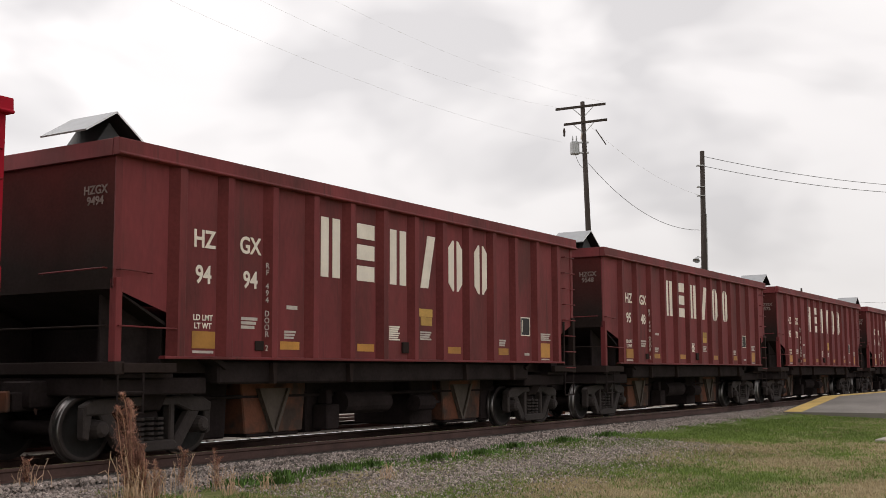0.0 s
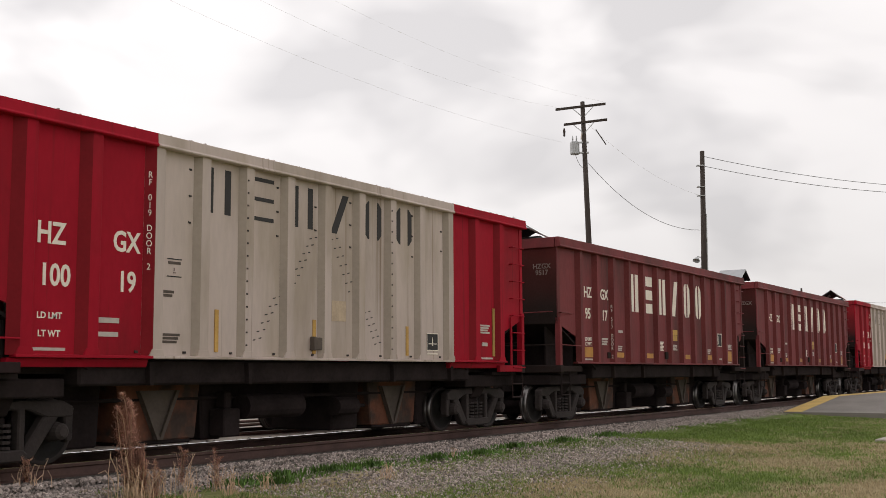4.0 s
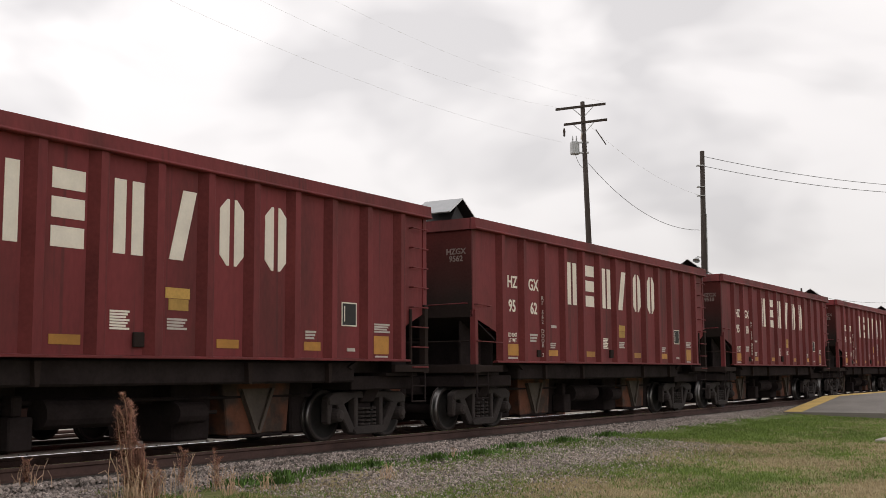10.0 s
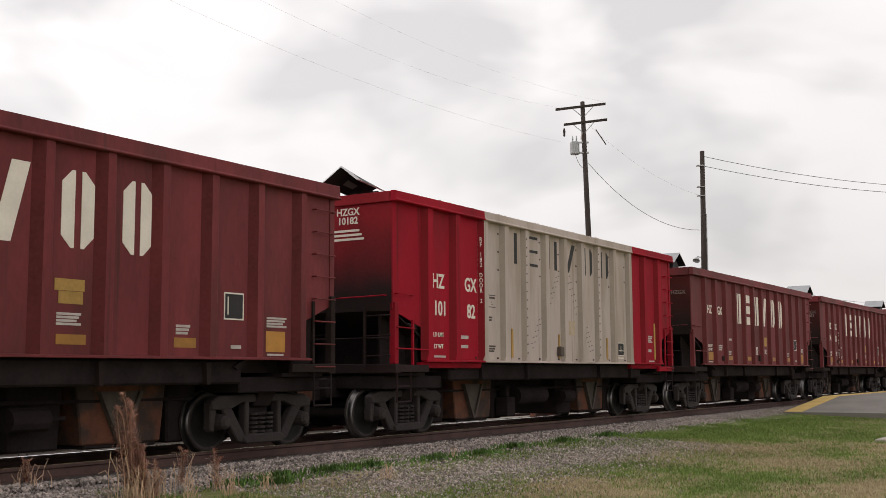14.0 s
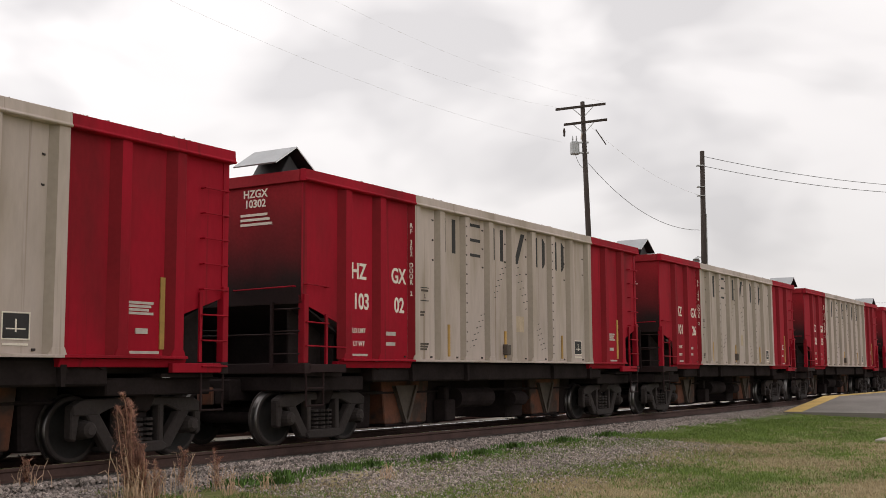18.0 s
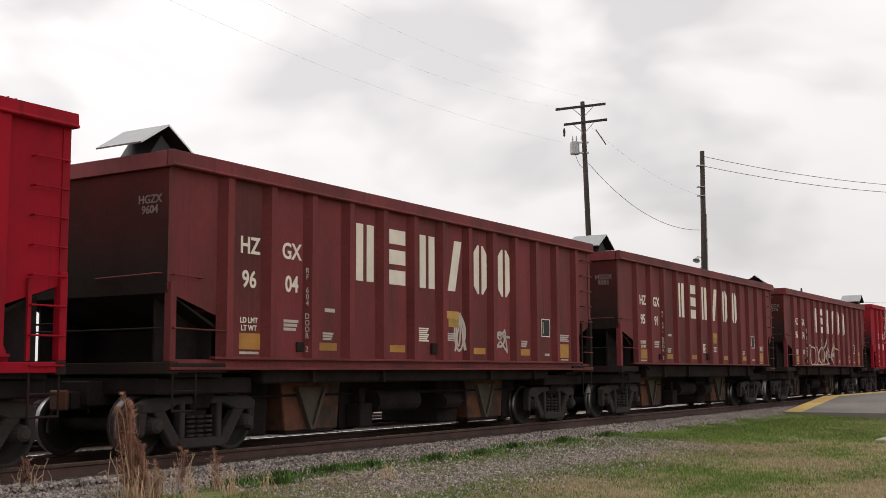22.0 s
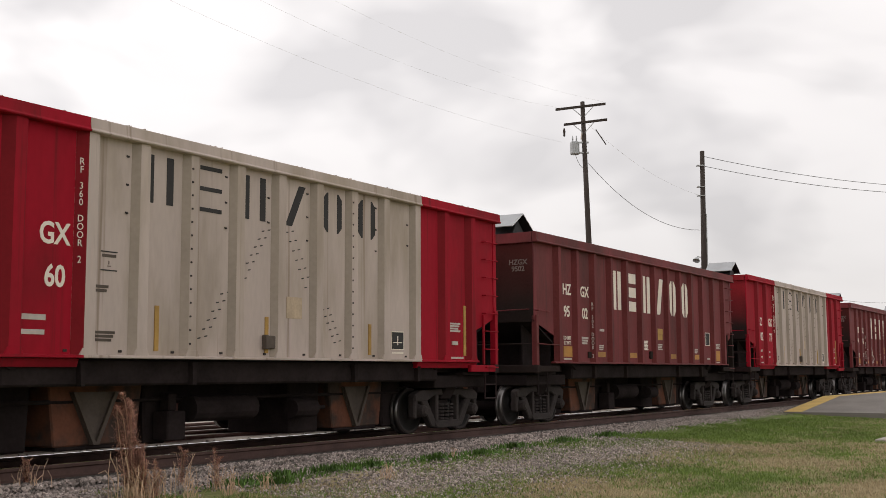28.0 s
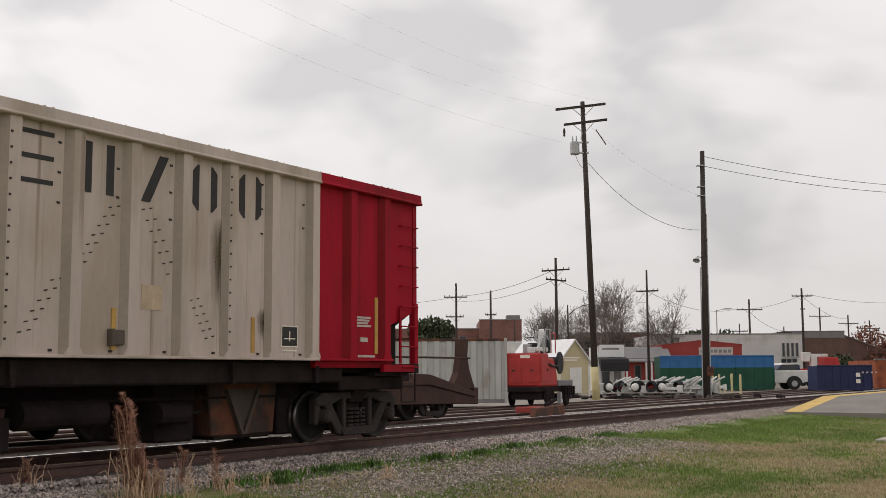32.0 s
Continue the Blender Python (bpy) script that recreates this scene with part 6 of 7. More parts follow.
# ---- boxes and vehicles ----
def open_box(name, label, ahead, aside, length, height, width, mat, top_mat, turn=0.0, ribs=12, marks=False):
    t = thing(name, label, "waste container", yard(ahead, aside, -0.18, turn))
    w, split = length / 2, height * 0.68
    part("long_side", Geo().box(-w, w, 0, 0.06, 0.2, split), mat, t)
    part("upper_side", Geo().box(-w, w, 0.0, 0.058, split + 0.003, height), top_mat, t)
    part("top_rail", Geo().box(-w - 0.05, w + 0.05, -0.06, 0.1, height, height + 0.11), top_mat, t, bevel=0.02)
    part("bottom_rail", Geo().box(-w, w, -0.05, 0.1, 0.05, 0.2), mat, t, bevel=0.02)
    for i in range(ribs + 1):
        x = -w + length * i / ribs
        part("side_rib", Geo().box(x - 0.05, x + 0.05, -0.05, 0.0, 0.2, split), mat, t, bevel=0.015)
        part("side_rib", Geo().box(x - 0.04, x + 0.04, -0.03, 0.0, split + 0.004, height), top_mat, t, bevel=0.008)
    for x in (-w - 0.002, w - 0.06 + 0.002):
        part("end_wall", Geo().box(x, x + 0.06, 0.06, width, 0.05, height + 0.05), mat, t)
    part("back_side", Geo().box(-w, w, width, width + 0.06, 0.05, height), mat, t)
    part("floor_plate", Geo().box(-w + 0.06, w - 0.06, 0.1, width, 0.12, 0.2), mat, t)
    for x in (-w * 0.7, w * 0.7):
        part("skid_roller", Geo().tube((x, 0.3, 0.1), (x, 0.6, 0.1), 0.1, n=10), SOOT, t)
    if marks:
        for z in (0.55, 1.0):
            part("sticker", Geo().box(w * 0.40, w * 0.40 + 0.3, -0.075, -0.068, z, z + 0.28), WHITE_INK, t)
        for k in range(4):
            part("sticker", Geo().box(w * 0.62 + k * 0.32, w * 0.62 + k * 0.32 + 0.14, -0.075, -0.068, 1.25, 1.36), LABEL_MARK, t)
    return t


def pickup(ahead, aside, turn, name, paint, label, roof=None):
    """Crew pickup; own x runs along it, the tail at +x."""
    t = thing(name, label, "pickup truck", yard(ahead, aside, -0.2, turn) @ Matrix.Diagonal((1.2, 1.2, 1.2, 1)), "pickup trucks")
    side = [(-2.75, 0.5), (-2.8, 0.85), (-2.6, 1.08), (-1.45, 1.15), (-0.85, 1.72), (0.25, 1.75), (0.42, 1.25), (2.75, 1.25), (2.78, 0.55), (2.3, 0.45), (-2.4, 0.42)]
    part("body", Geo().prism(side[::-1], "y", -0.95, 0.95), paint, t, bevel=0.04)
    part("side_window", Geo().prism([(-1.25, 1.2), (-0.8, 1.63), (0.14, 1.65), (0.26, 1.2)], "y", -0.957, -0.945), GLASS, t)
    part("far_side_window", Geo().prism([(-1.25, 1.2), (-0.8, 1.63), (0.14, 1.65), (0.26, 1.2)], "y", 0.945, 0.957), GLASS, t)
    part("rear_window", Geo().prism([(-0.7, 1.25), (0.7, 1.25), (0.65, 1.62), (-0.65, 1.62)], "x", 0.33, 0.45), GLASS, t)
    for s in (-1, 1):
        part("tail_light", Geo().box(2.70, 2.80, s * 0.88 - 0.08, s * 0.88 + 0.08, 0.8, 1.12), LENS, t, bevel=0.01)
        part("door_mirror", Geo().box(-1.25, -1.1, s * 1.06 - 0.09, s * 1.06 + 0.09, 1.15, 1.4), BLACK_INK, t, bevel=0.02)
        for x in (-1.75, 1.75):
            w = part("wheel", Geo().lathe([(-0.13, 0.0), (-0.13, 0.22), (-0.12, 0.37), (-0.08, 0.40), (0.1, 0.40), (0.13, 0.36), (0.13, 0.0)], "y", 22, [1, 1, 0, 0, 0, 0]), [TYRE, TYRE], t, at=pose(x, s * 0.88, 0.40))
            part("hub", Geo().lathe([(-0.142, 0.0), (-0.142, 0.17), (-0.125, 0.21)], "y", 16), GALV, w, at=pose(0, 0, 0, 0, 0, 0 if s < 0 else 180))
        part("door_line", Geo().box(-0.25, -0.23, s * 0.952 - 0.003, s * 0.952 + 0.003, 0.55, 1.2), BLACK_INK, t)
        for x in (-1.75, 1.75):
            part("wheel_arch", Geo().prism([(x + 0.52 * math.cos(math.pi * k / 10), 0.4 + 0.50 * math.sin(math.pi * k / 10)) for k in range(11)], "y", s * 0.955 - 0.004, s * 0.955 + 0.004), TYRE, t)
    part("rear_bumper", Geo().box(2.78, 2.98, -0.9, 0.9, 0.5, 0.68), GALV, t, bevel=0.03)
    if roof:
        part("roof_panel", Geo().prism([(-1.0, 1.62), (0.3, 1.66), (0.28, 1.80), (-0.84, 1.78)], "y", -0.96, 0.96), roof, t, "white roof panel", bevel=0.03)
    part("plate_bar", Geo().box(2.985, 2.99, -0.15, 0.15, 0.54, 0.66), LABEL_MARK, t)


def bucket_truck():
    t = thing("bucket_truck", "red utility truck with a white folded boom behind the boxes", "truck", yard(112, 37.0, -0.2))
    part("cab", Geo().prism([(0.5, 0.6), (2.4, 0.6), (2.4, 1.7), (2.1, 1.85), (1.8, 2.80), (0.5, 2.80)], "y", -1, 1), MACHINE_RED, t, bevel=0.05)
    part("service_body", Geo().box(-2.6, 0.5, -1.0, 1.0, 0.7, 1.7), MACHINE_RED, t, bevel=0.04)
    part("boom", Geo().box(-0.9, 1.1, -0.15, 0.15, 2.85, 3.15), WHITE_PAINT, t, bevel=0.03)
    part("bucket", Geo().prism([(-1.35, 2.4), (-0.75, 2.4), (-0.65, 3.3), (-1.45, 3.3)], "y", -0.4, 0.4), WHITE_PAINT, t, bevel=0.04)
    part("turret", Geo().box(-0.6, 0.0, -0.3, 0.3, 1.7, 2.86), WHITE_PAINT, t, bevel=0.03)
    for x in (-1.7, 1.7):
        for s in (-1, 1):
            part("wheel", Geo().lathe([(-0.14, 0.0), (-0.14, 0.3), (-0.1, 0.45), (0.1, 0.45), (0.14, 0.3), (0.14, 0.0)], "y", 18), TYRE, t, at=pose(x, s * 0.9, 0.45))


# ---- buildings ----
def building(name, label, ahead, x0, x1, height, depth, wall, roof, windows=(), turn=0.0, parapet=0.25, doors=()):
    """A flat-roofed building; windows: (left, right, bottom, top) on its front."""
    t = thing(name, label, "building", yard(ahead, (x0 + x1) / 2, -0.25, turn))
    w = (x1 - x0) / 2
    part("wall", Geo().box(-w, w, 0, 0.3, 0, height).box(-w, -w + 0.3, 0.3, depth, 0, height).box(w - 0.3, w, 0.3, depth, 0, height).box(-w, w, depth, depth + 0.3, 0, height), wall, t)
    part("roof", Geo().box(-w + 0.3, w - 0.3, 0.3, depth, height - parapet - 0.2, height - parapet), roof, t)
    part("coping", Geo().box(-w - 0.06, w + 0.06, -0.06, 0.36, height + 0.002, height + 0.12), roof, t, bevel=0.02)
    for a, b, c, d in windows:
        f = part("window", Geo().box(a - w, b - w, -0.02, 0.05, c, d), GLASS, t)
        part("window_frame", Geo().box(a - w - 0.06, a - w, -0.05, 0.04, c - 0.06, d + 0.06).box(b - w, b - w + 0.06, -0.05, 0.04, c - 0.06, d + 0.06).box(a - w, b - w, -0.05, 0.04, d, d + 0.06), GREY_ROOF, f)
        part("window_sill", Geo().box(a - w - 0.1, b - w + 0.1, -0.1, 0.0, c - 0.12, c - 0.061), CONCRETE, f)
    for a, b, d in doors:
        part("door", Geo().box(a - w, b - w, -0.03, 0.04, 0.1, d), GREY_ROOF, t, bevel=0.01)
    return t, w


def gable(name, label, ahead, x0, x1, eaves, ridge, depth, wall, roof, turn=0.0, over=0.2):
    """A gabled building whose gable end faces along the grid."""
    t = thing(name, label, "building", yard(ahead, (x0 + x1) / 2, -0.2, turn))
    w = (x1 - x0) / 2
    part("gable_wall", Geo().prism([(-w, 0), (w, 0), (w, eaves), (0, ridge), (-w, eaves)], "y", 0, 0.12), wall, t)
    part("back_wall", Geo().prism([(-w, 0), (w, 0), (w, eaves), (0, ridge), (-w, eaves)], "y", depth - 0.12, depth), wall, t)
    for s in (-1, 1):
        part("side_wall", Geo().box(min(s * w, s * (w - 0.12)), max(s * w, s * (w - 0.12)), 0.12, depth - 0.12, 0, eaves), wall, t)
        k = (ridge - eaves) / w
        q = [(s * (w + over), eaves - k * over), (0, ridge), (0, ridge + 0.1), (s * (w + over), eaves - k * over + 0.1)]
        part("roof_slope", Geo().prism(q if s > 0 else q[::-1], "y", -over, depth + over), roof, t)
    return t, w


def town():
    t, w = gable("storage_shed", "beige boarded shed with a bright metal gable roof", 75, 7.54, 9.87, 2.15, 3.55, 7.0, BEIGE, ROOF_WHITE, turn=24)
    part("door", Geo().box(-0.35, 0.55, -0.03, 0.0, 0.05, 1.75), WHITE_PAINT, t, "pale grey shed door", bevel=0.01)
    part("sign_bars", Geo().box(-0.85, 0.4, -0.02, 0.0, 2.35, 2.45).box(-0.8, 0.2, -0.02, 0.0, 2.2, 2.28), WHITE_INK, t)
    part("corner_board", Geo().box(-w - 0.02, -w + 0.1, -0.02, 0.0, 0, 2.15).box(w - 0.1, w + 0.02, -0.02, 0.0, 0, 2.15), WHITE_PAINT, t)
    # roadside shop with a white fascia and black awning
    t, w = building("shop", "small white roadside shop with a black awning", 86, 11.80, 13.80, 3.45, 5.0, WHITE_PAINT, GREY_ROOF, [(0.3, 0.8, 0.6, 1.5)], doors=[(1.2, 1.75, 1.9)])
    part("fascia", Geo().box(-0.92, 0.94, -0.2, -0.07, 2.62, 3.55), ROOF_WHITE, t, bevel=0.01)
    part("fascia_bars", Geo().box(-0.7, 0.6, -0.21, -0.2, 3.18, 3.32), GREY_ROOF, t)
    part("awning", Geo().prism([(-1.35, 2.45), (-0.2, 2.6), (-0.2, 2.4), (-1.4, 1.55), (-1.42, 2.2)], "x", -1.0, 1.12), BLACK_FABRIC, t, "black fabric awning")
    part("notice", Geo().box(-0.3, 0.3, -0.06, -0.02, 2.6, 2.75), GLASS, t)
    # low red building with a pale sign
    t, w = gable("red_hall", "low barn-red metal hall with a pale painted sign", 108, 21.0, 28.6, 3.95, 4.38, 16, BARN_RED, BARN_RED, over=0.05)
    part("sign_board", Geo().box(-0.34, 2.92, -0.06, 0.0, 3.05, 3.75), LABEL_MARK, t, "pale sign board with grey bars", bevel=0.01)
    for k in range(7):
        part("sign_bar", Geo().box(-0.2 + k * 0.44, 0.12 + k * 0.44, -0.07, -0.06, 3.25, 3.55), GREY_ROOF, t)
    t, w = building("low_store", "low red brick store with a grey sloping canopy", 106, 15.4, 21.5, 2.7, 9, BARN_RED, GREY_ROOF, [(1.0, 1.5, 0.5, 1.9), (2.6, 3.1, 0.3, 2.1), (4.6, 5.1, 0.3, 2.1)])
    part("canopy", Geo().prism([(-0.8, 2.55), (0.0, 2.75), (2.4, 3.9), (2.4, 3.7), (-0.8, 2.4)], "x", -w, w), GREY_ROOF, t)
    for x in (-1.4, 0.4, 0.9):
        part("canopy_post", Geo().box(x, x + 0.15, -0.75, -0.6, 0, 2.5), WHITE_PAINT, t)
    building("white_warehouse", "long off-white rendered warehouse with narrow slit windows", 130, 24.0, 41.5, 5.75, 22, RENDERED, GREY_ROOF,
             [(15.1 + 0.52 * k, 15.32 + 0.52 * k, 3.2, 4.7) for k in range(4)] + [(14.95 + 0.62 * k, 15.45 + 0.62 * k, 2.2, 2.9) for k in range(3)])
    building("brick_store", "dark brown brick store with a flat roof", 138, 42.4, 49.2, 5.55, 18, BROWN_BRICK, GREY_ROOF)
    building("grey_roofed_store", "wide building with a dark grey roof edge", 160, 48.2, 57.0, 7.1, 20, GREY_ROOF, GREY_ROOF, parapet=0.1)
    gable("grey_gabled_store", "brick store with a broad grey hipped roof", 168, 50.5, 66.5, 4.2, 7.2, 18, BROWN_BRICK, GREY_ROOF)
    t, w = building("rust_shed", "orange-rust steel plate shed beside the boxes", 93, 35.6, 46.0, 2.35, 6, RUST_BOX, GREY_ROOF)
    part("opening", Geo().box(-w + 0.9, -w + 2.6, -0.03, 0.02, 0.3, 0.8), SOOT, t)
    building("brick_block", "square dull red brick building with a pale base band", 150, 4.9, 10.5, 8.5, 14, BRICK, GREY_ROOF, [(0.6, 1.0, 3.2, 3.5)])
    part("band", Geo().box(-2.8, 2.8, -0.05, 0.0, 5.6, 5.75), CONCRETE, bpy.data.objects["brick_block"])
    part("roof_house", Geo().box(1.0, 2.8, 3, 6, 8.3, 9.3), GREY_ROOF, bpy.data.objects["brick_block"])
    building("brick_wing", "long low dull red brick building", 152, -14.0, 4.85, 7.4, 14, BRICK, GREY_ROOF, [(14.5, 15.3, 5.4, 6.4), (16.3, 17.1, 5.4, 6.4)])
    building("dark_brick_store", "dark grey-brown brick store behind bare trees", 142, 16.9, 26.5, 6.4, 14, BROWN_BRICK, GREY_ROOF, [(1.0, 1.6, 4.2, 5.4), (6.0, 6.6, 4.2, 5.4)])
    building("white_depot", "long white-roofed low depot building", 100, -9.0, 10.4, 4.1, 10, WHITE_PAINT, ROOF_WHITE, [(11.0, 12.0, 1.0, 2.2), (15.0, 16.0, 1.0, 2.2)])
    building("far_brick_row", "low row of red brick stores in the distance", 190, 66.0, 96.0, 5.6, 16, BRICK, GREY_ROOF, [(2 + 3 * k, 3.4 + 3 * k, 1, 2.6) for k in range(4)])
    building("street_row", "long pale row of low stores far along the street", 215, -60.0, 66.0, 5.0, 16, RENDERED, GREY_ROOF)


# ---- trees and plants ----
def bare_tree(ahead, aside, height, spread, seed, label):
    rng = random.Random(seed)
    t = thing("bare_tree", label, "tree", yard(ahead, aside, -0.3), "bare trees")
    trunk, crown, twig = Geo(), Geo(), Geo()

    def grow(p, d, length, r, depth):
        bend = Vector((rng.uniform(-0.12, 0.12), rng.uniform(-0.12, 0.12), 0.05))
        q = p + d * length * 0.5
        d2 = (d + bend).normalized()
        e = q + d2 * length * 0.5
        g = trunk if depth <= 1 else crown if depth < 5 else twig
        n = 8 if depth <= 1 else 5 if depth < 4 else 3
        g.tube(p, q, r, r * 0.85, n)
        g.tube(q, e, r * 0.85, r * 0.66, n)
        if depth >= 8 or (depth > 5 and rng.random() < 0.15):
            return
        kids = 3 if depth < 5 else rng.choice((2, 3, 3))
        for k in range(kids):
            turn = 2 * math.pi * (k + rng.uniform(-0.25, 0.25)) / kids
            s = d2.orthogonal().normalized()
            c = d2.cross(s)
            # the first shoot carries the limb on, the others fork off along it
            lean = rng.uniform(0.06, 0.22) if k == 0 else rng.uniform(0.45, 1.05) * spread
            nd = (d2 + (s * math.cos(turn) + c * math.sin(turn)) * lean + Vector((0, 0, 0.07))).normalized()
            reach = rng.uniform(0.74, 0.90) if k == 0 else rng.uniform(0.52, 0.86)
            grow(e if k == 0 else q.lerp(e, rng.uniform(0.1, 1.0)), nd, length * reach, max(r * (0.72 if k == 0 else 0.56), 0.014), depth + 1)

    grow(Vector((0, 0, 0)), Vector((rng.uniform(-0.05, 0.05), 0, 1)).normalized(), height * 0.215, height * 0.016, 0)
    part("trunk", trunk, BARK, t)
    part("crown", crown, BARK, t)
    part("twig_crown", twig, BARK, t)


def leaf_bush(ahead, aside, z, w, h, seed, mat, label, name="evergreen_bush"):
    rng = random.Random(seed)
    t = thing(name, label, "bush", yard(ahead, aside, -0.3))
    g = Geo()
    for k in range(5):
        g.tube((rng.uniform(-w * 0.2, w * 0.2), 0, 0), (rng.uniform(-w * 0.4, w * 0.4), rng.uniform(-0.5, 0.5), z + h * 0.7), 0.08, 0.03, 5)
    part("stem", g, BARK, t)
    g = Geo()
    lobes = [(rng.uniform(-w * 0.4, w * 0.4), rng.uniform(-w * 0.25, w * 0.25), z + rng.uniform(0.25, 0.75) * h, rng.uniform(0.2, 0.36) * min(w, 2 * h)) for _ in range(9)]
    for _ in range(3600):
        a = rng.choice(lobes)
        v = Vector((rng.gauss(0, 1), rng.gauss(0, 1), rng.gauss(0, 0.8))).normalized() * a[3] * rng.uniform(0.35, 1.08)
        p = Vector(a[:3]) + v
        s = rng.uniform(0.20, 0.40)
        e = Euler((rng.uniform(0, 6), rng.uniform(0, 6), rng.uniform(0, 6))).to_matrix()
        g.add([p + e @ Vector((-s, 0, 0)), p + e @ Vector((0, -s * 0.5, 0.02)), p + e @ Vector((s, 0, 0)), p + e @ Vector((0, s * 0.5, 0.02))], [(0, 1, 2, 3)])
    part("foliage", g, mat, t)


def weed(x, y, height, fingers, seed, lean, plume=True):
    """A leaning column of dry seed plumes over a tangle of curled straw."""
    rng = random.Random(seed)
    t = thing("dry_weed", "tall dry rust-brown weed with feathery seed plumes", "weed", pose(x, y, level(x, y) - 0.02), "dry weeds")
    stalk, feather = Geo(), Geo()
    for k in range(fingers):
        top = height * rng.uniform(0.72, 1.0) if k else height
        side = Vector((rng.gauss(0, 0.028), rng.gauss(0, 0.03), 0)) * height
        pts = []
        for j in range(9):
            f = j / 8
            hook = max(0.0, f - 0.8) ** 2 * rng.uniform(2.0, 4.5) * (1 if k % 2 else -1)
            pts.append(Vector((lean * f ** 1.2 * top + hook * 0.35, 0.03 * math.sin(3 * f + k), f * top - max(0.0, f - 0.86) * 0.3 * top)) + side * (0.5 + f * 0.5))
        stalk.path(pts, 0.005, 3)
        if plume:
            for j in range(int(1900 * min(1.0, height) ** 1.5)):
                f = rng.uniform(0.16, 1.0)
                i = min(int(f * 8), 7)
                c = pts[i].lerp(pts[i + 1], f * 8 - i)
                thick = 0.034 * min(1.0, height) ** 0.7 * (0.55 + 0.6 * math.sin(math.pi * min(1.0, f * 1.05)) + 0.35 * abs(math.sin(9 * f + k * 2)))
                c = c + Vector((rng.gauss(0, 1), rng.gauss(0, 1), 0)) * thick * 0.75
                d = Vector((rng.gauss(0, 0.5), rng.gauss(0, 0.5), 0.9)).normalized() * rng.uniform(0.014, 0.042)
                s = d.orthogonal().normalized() * 0.0052
                feather.add([c - s, c + s, c + d], [(0, 1, 2)])
    # curled straw and broken stalks round the foot
    for k in range(int(fingers * 14 * min(1.0, height))):
        a = rng.uniform(0, 6.3)
        p = Vector((rng.gauss(0, 0.085), rng.gauss(0, 0.07), 0))
        h = min(0.5, height) * rng.uniform(0.2, 0.9)
        out = Vector((math.cos(a), math.sin(a), 0)) * h * rng.uniform(0.1, 0.55)
        curl = Vector((math.cos(a + 1.2), math.sin(a + 1.2), rng.uniform(-0.9, 0.1))) * h * rng.uniform(0.15, 0.4)
        q, r = p + out * 0.4 + Vector((0, 0, h * 0.7)), p + out + Vector((0, 0, h))
        stalk.path([p, q, r, r + curl * 0.6], rng.uniform(0.0018, 0.0042), 3)
    for k in range(fingers * 2 if plume else 2):
        p = Vector((rng.gauss(0, 0.22), rng.gauss(0, 0.15), 0))
        h = height * rng.uniform(0.35, 0.6)
        stalk.path([p, p + Vector((rng.gauss(0, 0.02), 0, h * 0.6)), p + Vector((rng.gauss(0, 0.06), 0, h))], 0.004, 3)
    part("stalk", stalk, STRAW, t)["kind"] = "stuff"
    if plume:
        part("plume", feather, PLUME, t, "rust-brown feathery plume")["kind"] = "stuff"


def tuft(x, y, seed, size):
    """A leafy green clump at the edge of the ballast."""
    rng = random.Random(seed)
    t = thing("grass_tuft", "dark green leafy weed clump growing at the ballast edge", "weed", pose(x, y, level(x, y) - 0.01), "green weed clumps")
    g = Geo()
    for _ in range(int(420 * size)):
        a, d = rng.uniform(0, 6.3), abs(rng.gauss(0, 0.35 * size))
        p = Vector((math.cos(a) * d * 1.6, math.sin(a) * d * 0.8, 0))
        h = rng.uniform(0.04, 0.13) * (1.2 - min(1, d / size) * 0.6)
        q = p + Vector((rng.gauss(0, 0.04), rng.gauss(0, 0.04), h))
        w = Vector((math.sin(a), math.cos(a), 0)) * rng.uniform(0.006, 0.014)
        g.add([p - w * 0.4, p + w * 0.4, p.lerp(q, 0.6) + w, q, p.lerp(q, 0.6) - w], [(0, 1, 2, 3, 4)])
    part("leaves", g, TUFT, t)["kind"] = "stuff"


def turf(name, label, mat, count, seed, dry, hmin, hmax):
    """Grass blades over the lawn, in patches."""
    rng = random.Random(seed)
    vs, fs = [], []
    made = 0
    while made < count:
        x = 8.5 + 38 * rng.random() ** 1.35
        y = rng.uniform(1.2, 10.6)
        if y < x * math.tan(radians(7.5)) - 0.3 or y > x * 1.25:
            continue
        if y > 9.2 + 0.8 * noise.noise((x * 0.5, 0.0, 2.0)):
            if noise.noise((x * 0.8, y * 0.8, 5.0)) < 0.12 + (y - 9.2) * 0.25:
                continue
        if rng.random() < 0.75 * smooth_step(graveliness(x, y), 0.3, 0.9):
            continue
        if x > 37 and y > 3.8:
            continue
        if dry != (rng.random() < smooth_step(dryness(x, y), 0.22, 0.80)):
            continue
        made += 1
        z = level(x, y)
        for _ in range(3):
            px, py = x + rng.gauss(0, 0.03), y + rng.gauss(0, 0.03)
            h = rng.uniform(hmin, hmax) * (1.3 if rng.random() < 0.06 else 1)
            a = rng.uniform(0, 6.3)
            w = rng.uniform(0.004, 0.009)
            lx, ly = rng.gauss(0, 0.45) * h, rng.gauss(0, 0.45) * h
            k = len(vs)
            vs += [(px - w * math.cos(a), py - w * math.sin(a), z - 0.005), (px + w * math.cos(a), py + w * math.sin(a), z - 0.005), (px + lx, py + ly, z + h)]
            fs.append((k, k + 1, k + 2))
    me = bpy.data.meshes.new(name)
    me.from_pydata(vs, [], fs)
    me.materials.append(mat)
    tagged(new(name, me), label, "grass", kind="stuff")


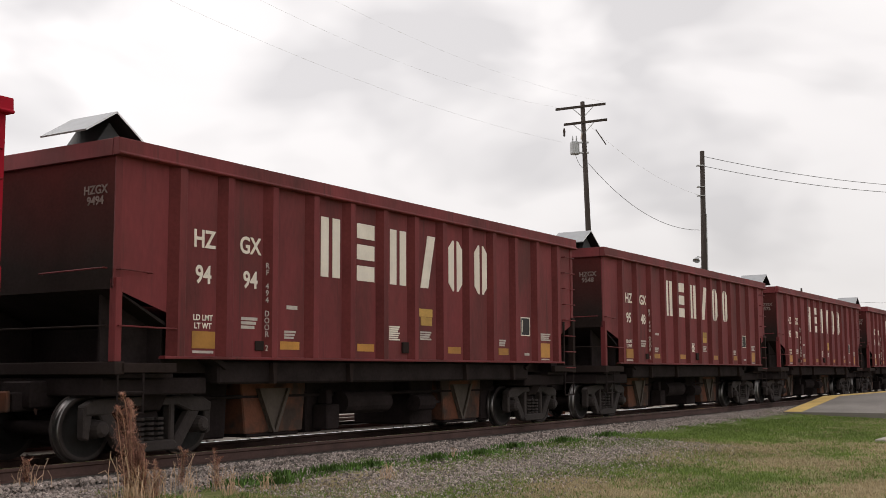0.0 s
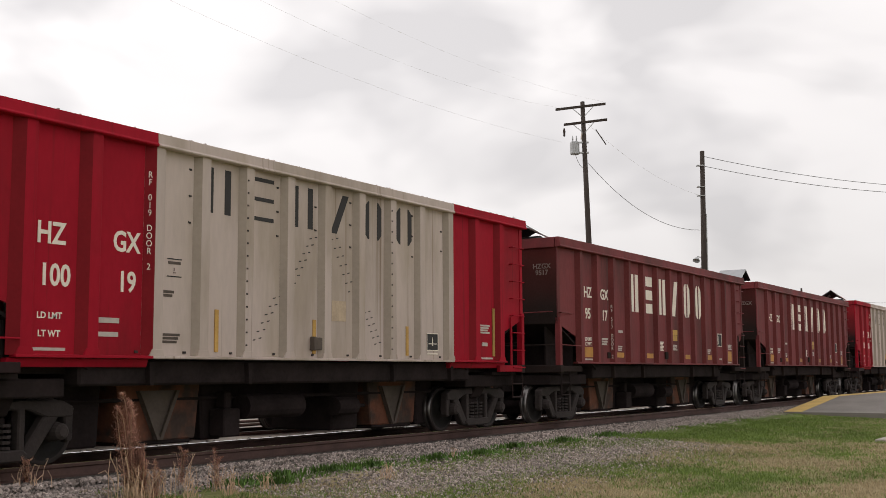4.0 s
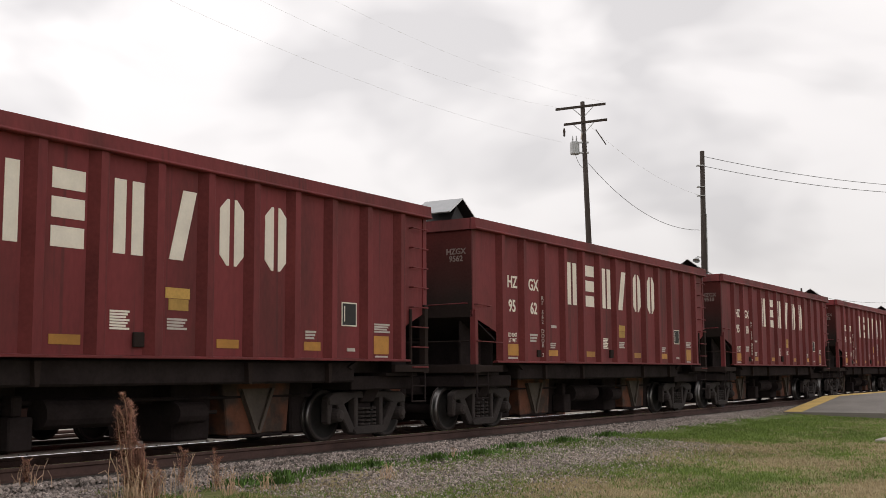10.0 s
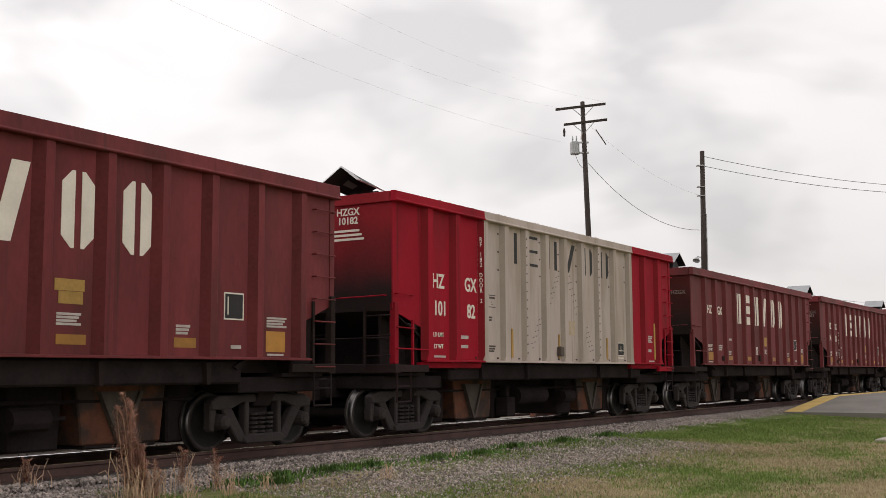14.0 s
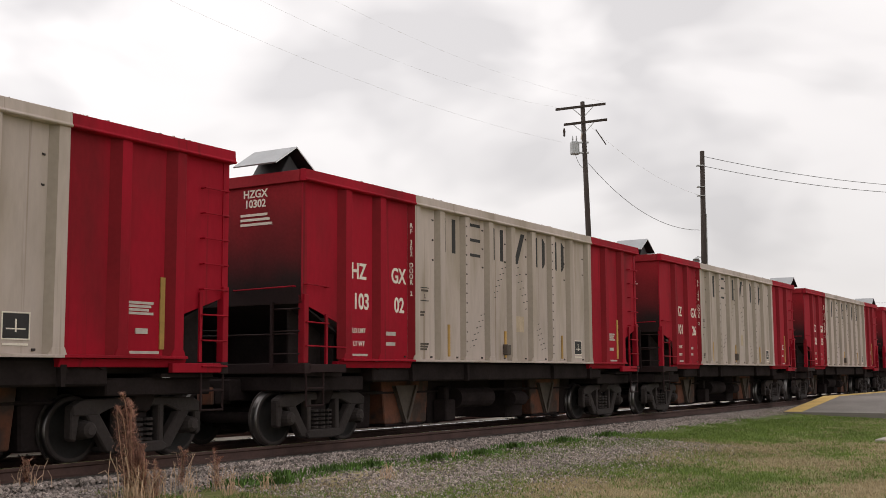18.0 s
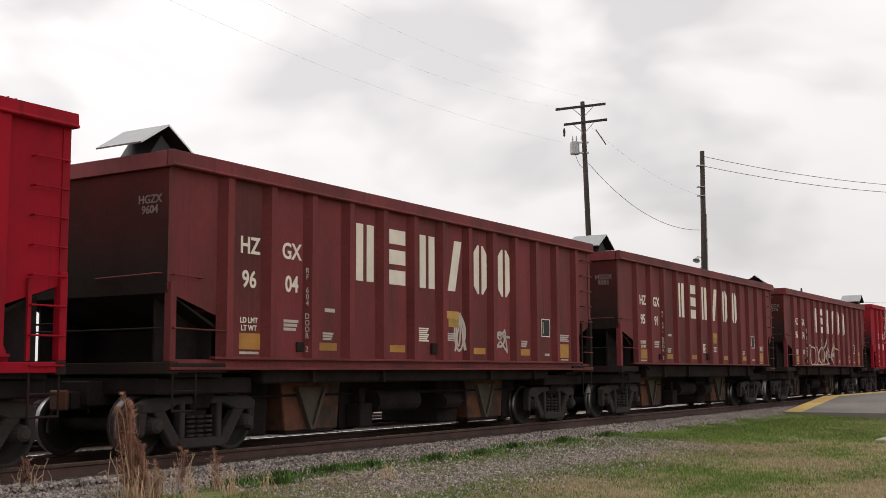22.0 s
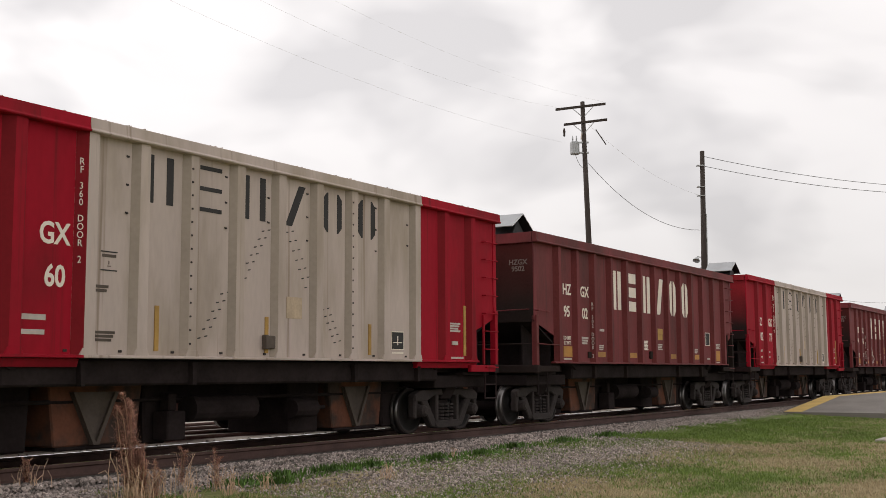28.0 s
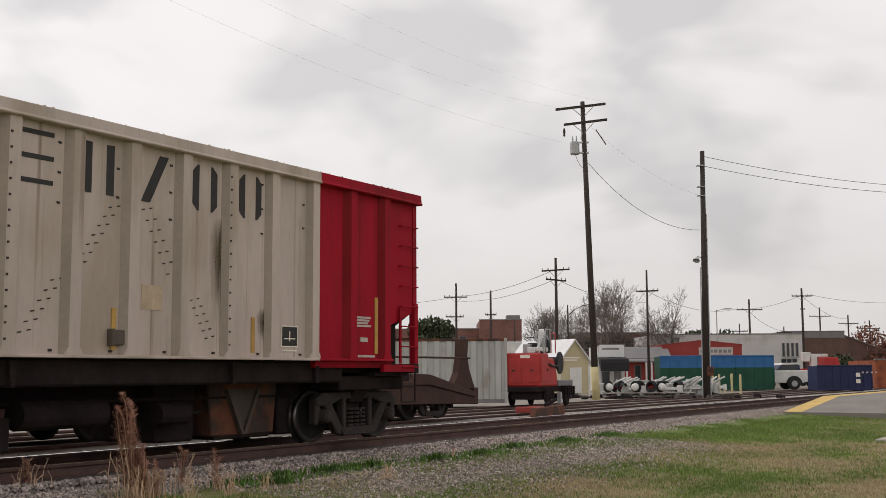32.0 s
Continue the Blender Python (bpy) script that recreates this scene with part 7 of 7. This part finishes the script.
# ---- build ----
ground()
main = track(CENTRE, RAIL, "main_track", -560, 700, True)
side = track(SIDING, -0.13, "siding_track", -60, 300, False)
second = track(21.6, -0.13, "second_siding_track", -40, 300, False)
platform()
consist()
scrawls()
stains()
main_poles()
far_poles()
storage_container()
flat_car()
copy_thing(bpy.data.objects["flat_wagon"], along_siding(8.4))
copy_thing(bpy.data.objects["flat_wagon"], along_siding(-2.8))
track_machine()
signal_yard()
marker_post()
open_box("roll_off_box", "dark green steel roll-off box with a bright blue upper band", 85, 20.6, 8.5, 2.52, 2.4, GREEN_BOX, BLUE_TARP)
open_box("waste_skip", "low navy blue steel waste skip with white stickers", 80, 28.4, 3.8, 1.72, 2.2, NAVY_BOX, NAVY_BOX, ribs=7, marks=True)
pickup(89.0, 25.15, 0, "pickup_truck", WHITE_PAINT, "white crew pickup truck parked beside the skips")
pickup(96, 29.5, 0, "pickup_truck", NAVY_BOX, "dark blue pickup truck with a white roof", WHITE_PAINT)
bucket_truck()
town()
bare_tree(135, 12.9, 11.6, 0.52, 11, "bare winter tree with fine grey twigs")
bare_tree(128, 18.0, 13.6, 0.85, 23, "broad bare winter tree with fine grey twigs")
bare_tree(130, 21.2, 12.2, 0.8, 31, "bare winter tree with fine grey twigs")
bare_tree(129, 26.2, 11.8, 0.95, 47, "broad bare winter tree with fine grey twigs")
bare_tree(133, 15.0, 9.6, 0.9, 59, "bare winter tree with fine grey twigs")
leaf_bush(140, -1.5, 3.5, 5.0, 5.0, 3, LEAF, "dark green evergreen tree behind the brick wing")
leaf_bush(148, 35.2, 4.6, 6.4, 1.9, 4, LEAF, "dark green evergreen clump behind the warehouse")
leaf_bush(120, 42.0, 0.5, 3.0, 2.6, 6, LEAF, "dark green shrub beside the brick store")
leaf_bush(170, 66.0, 1.0, 9.0, 7.0, 7, RED_LEAF, "russet winter thicket behind the stores", "russet_thicket")
weed(9.05, 9.74, 1.29, 3, 2, -0.20)
weed(9.10, 9.72, 1.20, 2, 21, -0.09)
weed(9.14, 9.66, 0.74, 3, 3, -0.08)
weed(9.22, 9.56, 0.50, 3, 4, 0.05)
weed(10.31, 10.21, 0.55, 2, 5, -0.03)
weed(10.42, 9.74, 0.56, 2, 7, -0.06)
weed(8.62, 11.0, 0.36, 3, 9, -0.10)
weed(9.7, 9.5, 0.30, 4, 13, 0.0, False)
weed(10.2, 9.3, 0.32, 4, 14, 0.0, False)
weed(9.4, 9.9, 0.34, 4, 15, 0.0, False)
weed(10.8, 9.3, 0.26, 4, 16, 0.0, False)
weed(12.8, 8.85, 0.26, 4, 17, 0.0, False)
weed(15.9, 9.7, 0.22, 3, 18, 0.0, False)
stones_object("trackside_ballast", "loose grey and pale crushed stone ballast", 32000,
              lambda r: (lambda x, y: (x, y, level(x, y) + r.uniform(-0.01, 0.02)))(7.5 + 40 * r.random() ** 1.4, 11.02 - abs(r.gauss(0, 0.50))), (0.010, 0.030), 1)
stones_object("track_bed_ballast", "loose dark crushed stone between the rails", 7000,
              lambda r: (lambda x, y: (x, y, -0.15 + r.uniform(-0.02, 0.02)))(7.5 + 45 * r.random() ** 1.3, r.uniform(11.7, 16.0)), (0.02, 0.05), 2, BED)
stones_object("scattered_gravel", "pale gravel scattered through the grass", 14000,
              lambda r: (lambda x, y: (x, y, level(x, y) + 0.006))(10.5 + 12 * r.random(), r.gauss(8.4, 0.75)), (0.010, 0.027), 3)
turf("lawn_grass", "short patchy green lawn grass", BLADE, 46000, 1, False, 0.022, 0.055)
turf("dry_grass", "short straw-coloured dry grass", DRY_BLADE, 30000, 2, True, 0.018, 0.045)
for k, (tx, ty, ts) in enumerate(((12.0, 10.05, 0.7), (13.1, 10.0, 0.9), (13.9, 9.9, 0.6), (15.6, 9.8, 0.8), (16.8, 9.7, 0.7), (18.4, 9.9, 0.8), (20.2, 9.8, 0.7), (22.5, 9.9, 0.8), (11.4, 9.6, 0.5), (10.9, 9.9, 0.5))):
    tuft(tx, ty, k, ts)
SLEEPER = Geo().box(-0.115, 0.115, -1.3, 1.3, -0.085, 0.085).mesh("sleeper", TIE, bevel=0.012)
sleepers(main, 5.0, 62.0, SLEEPER)
sleepers(side, 12.0, 58.0, SLEEPER)
motions()
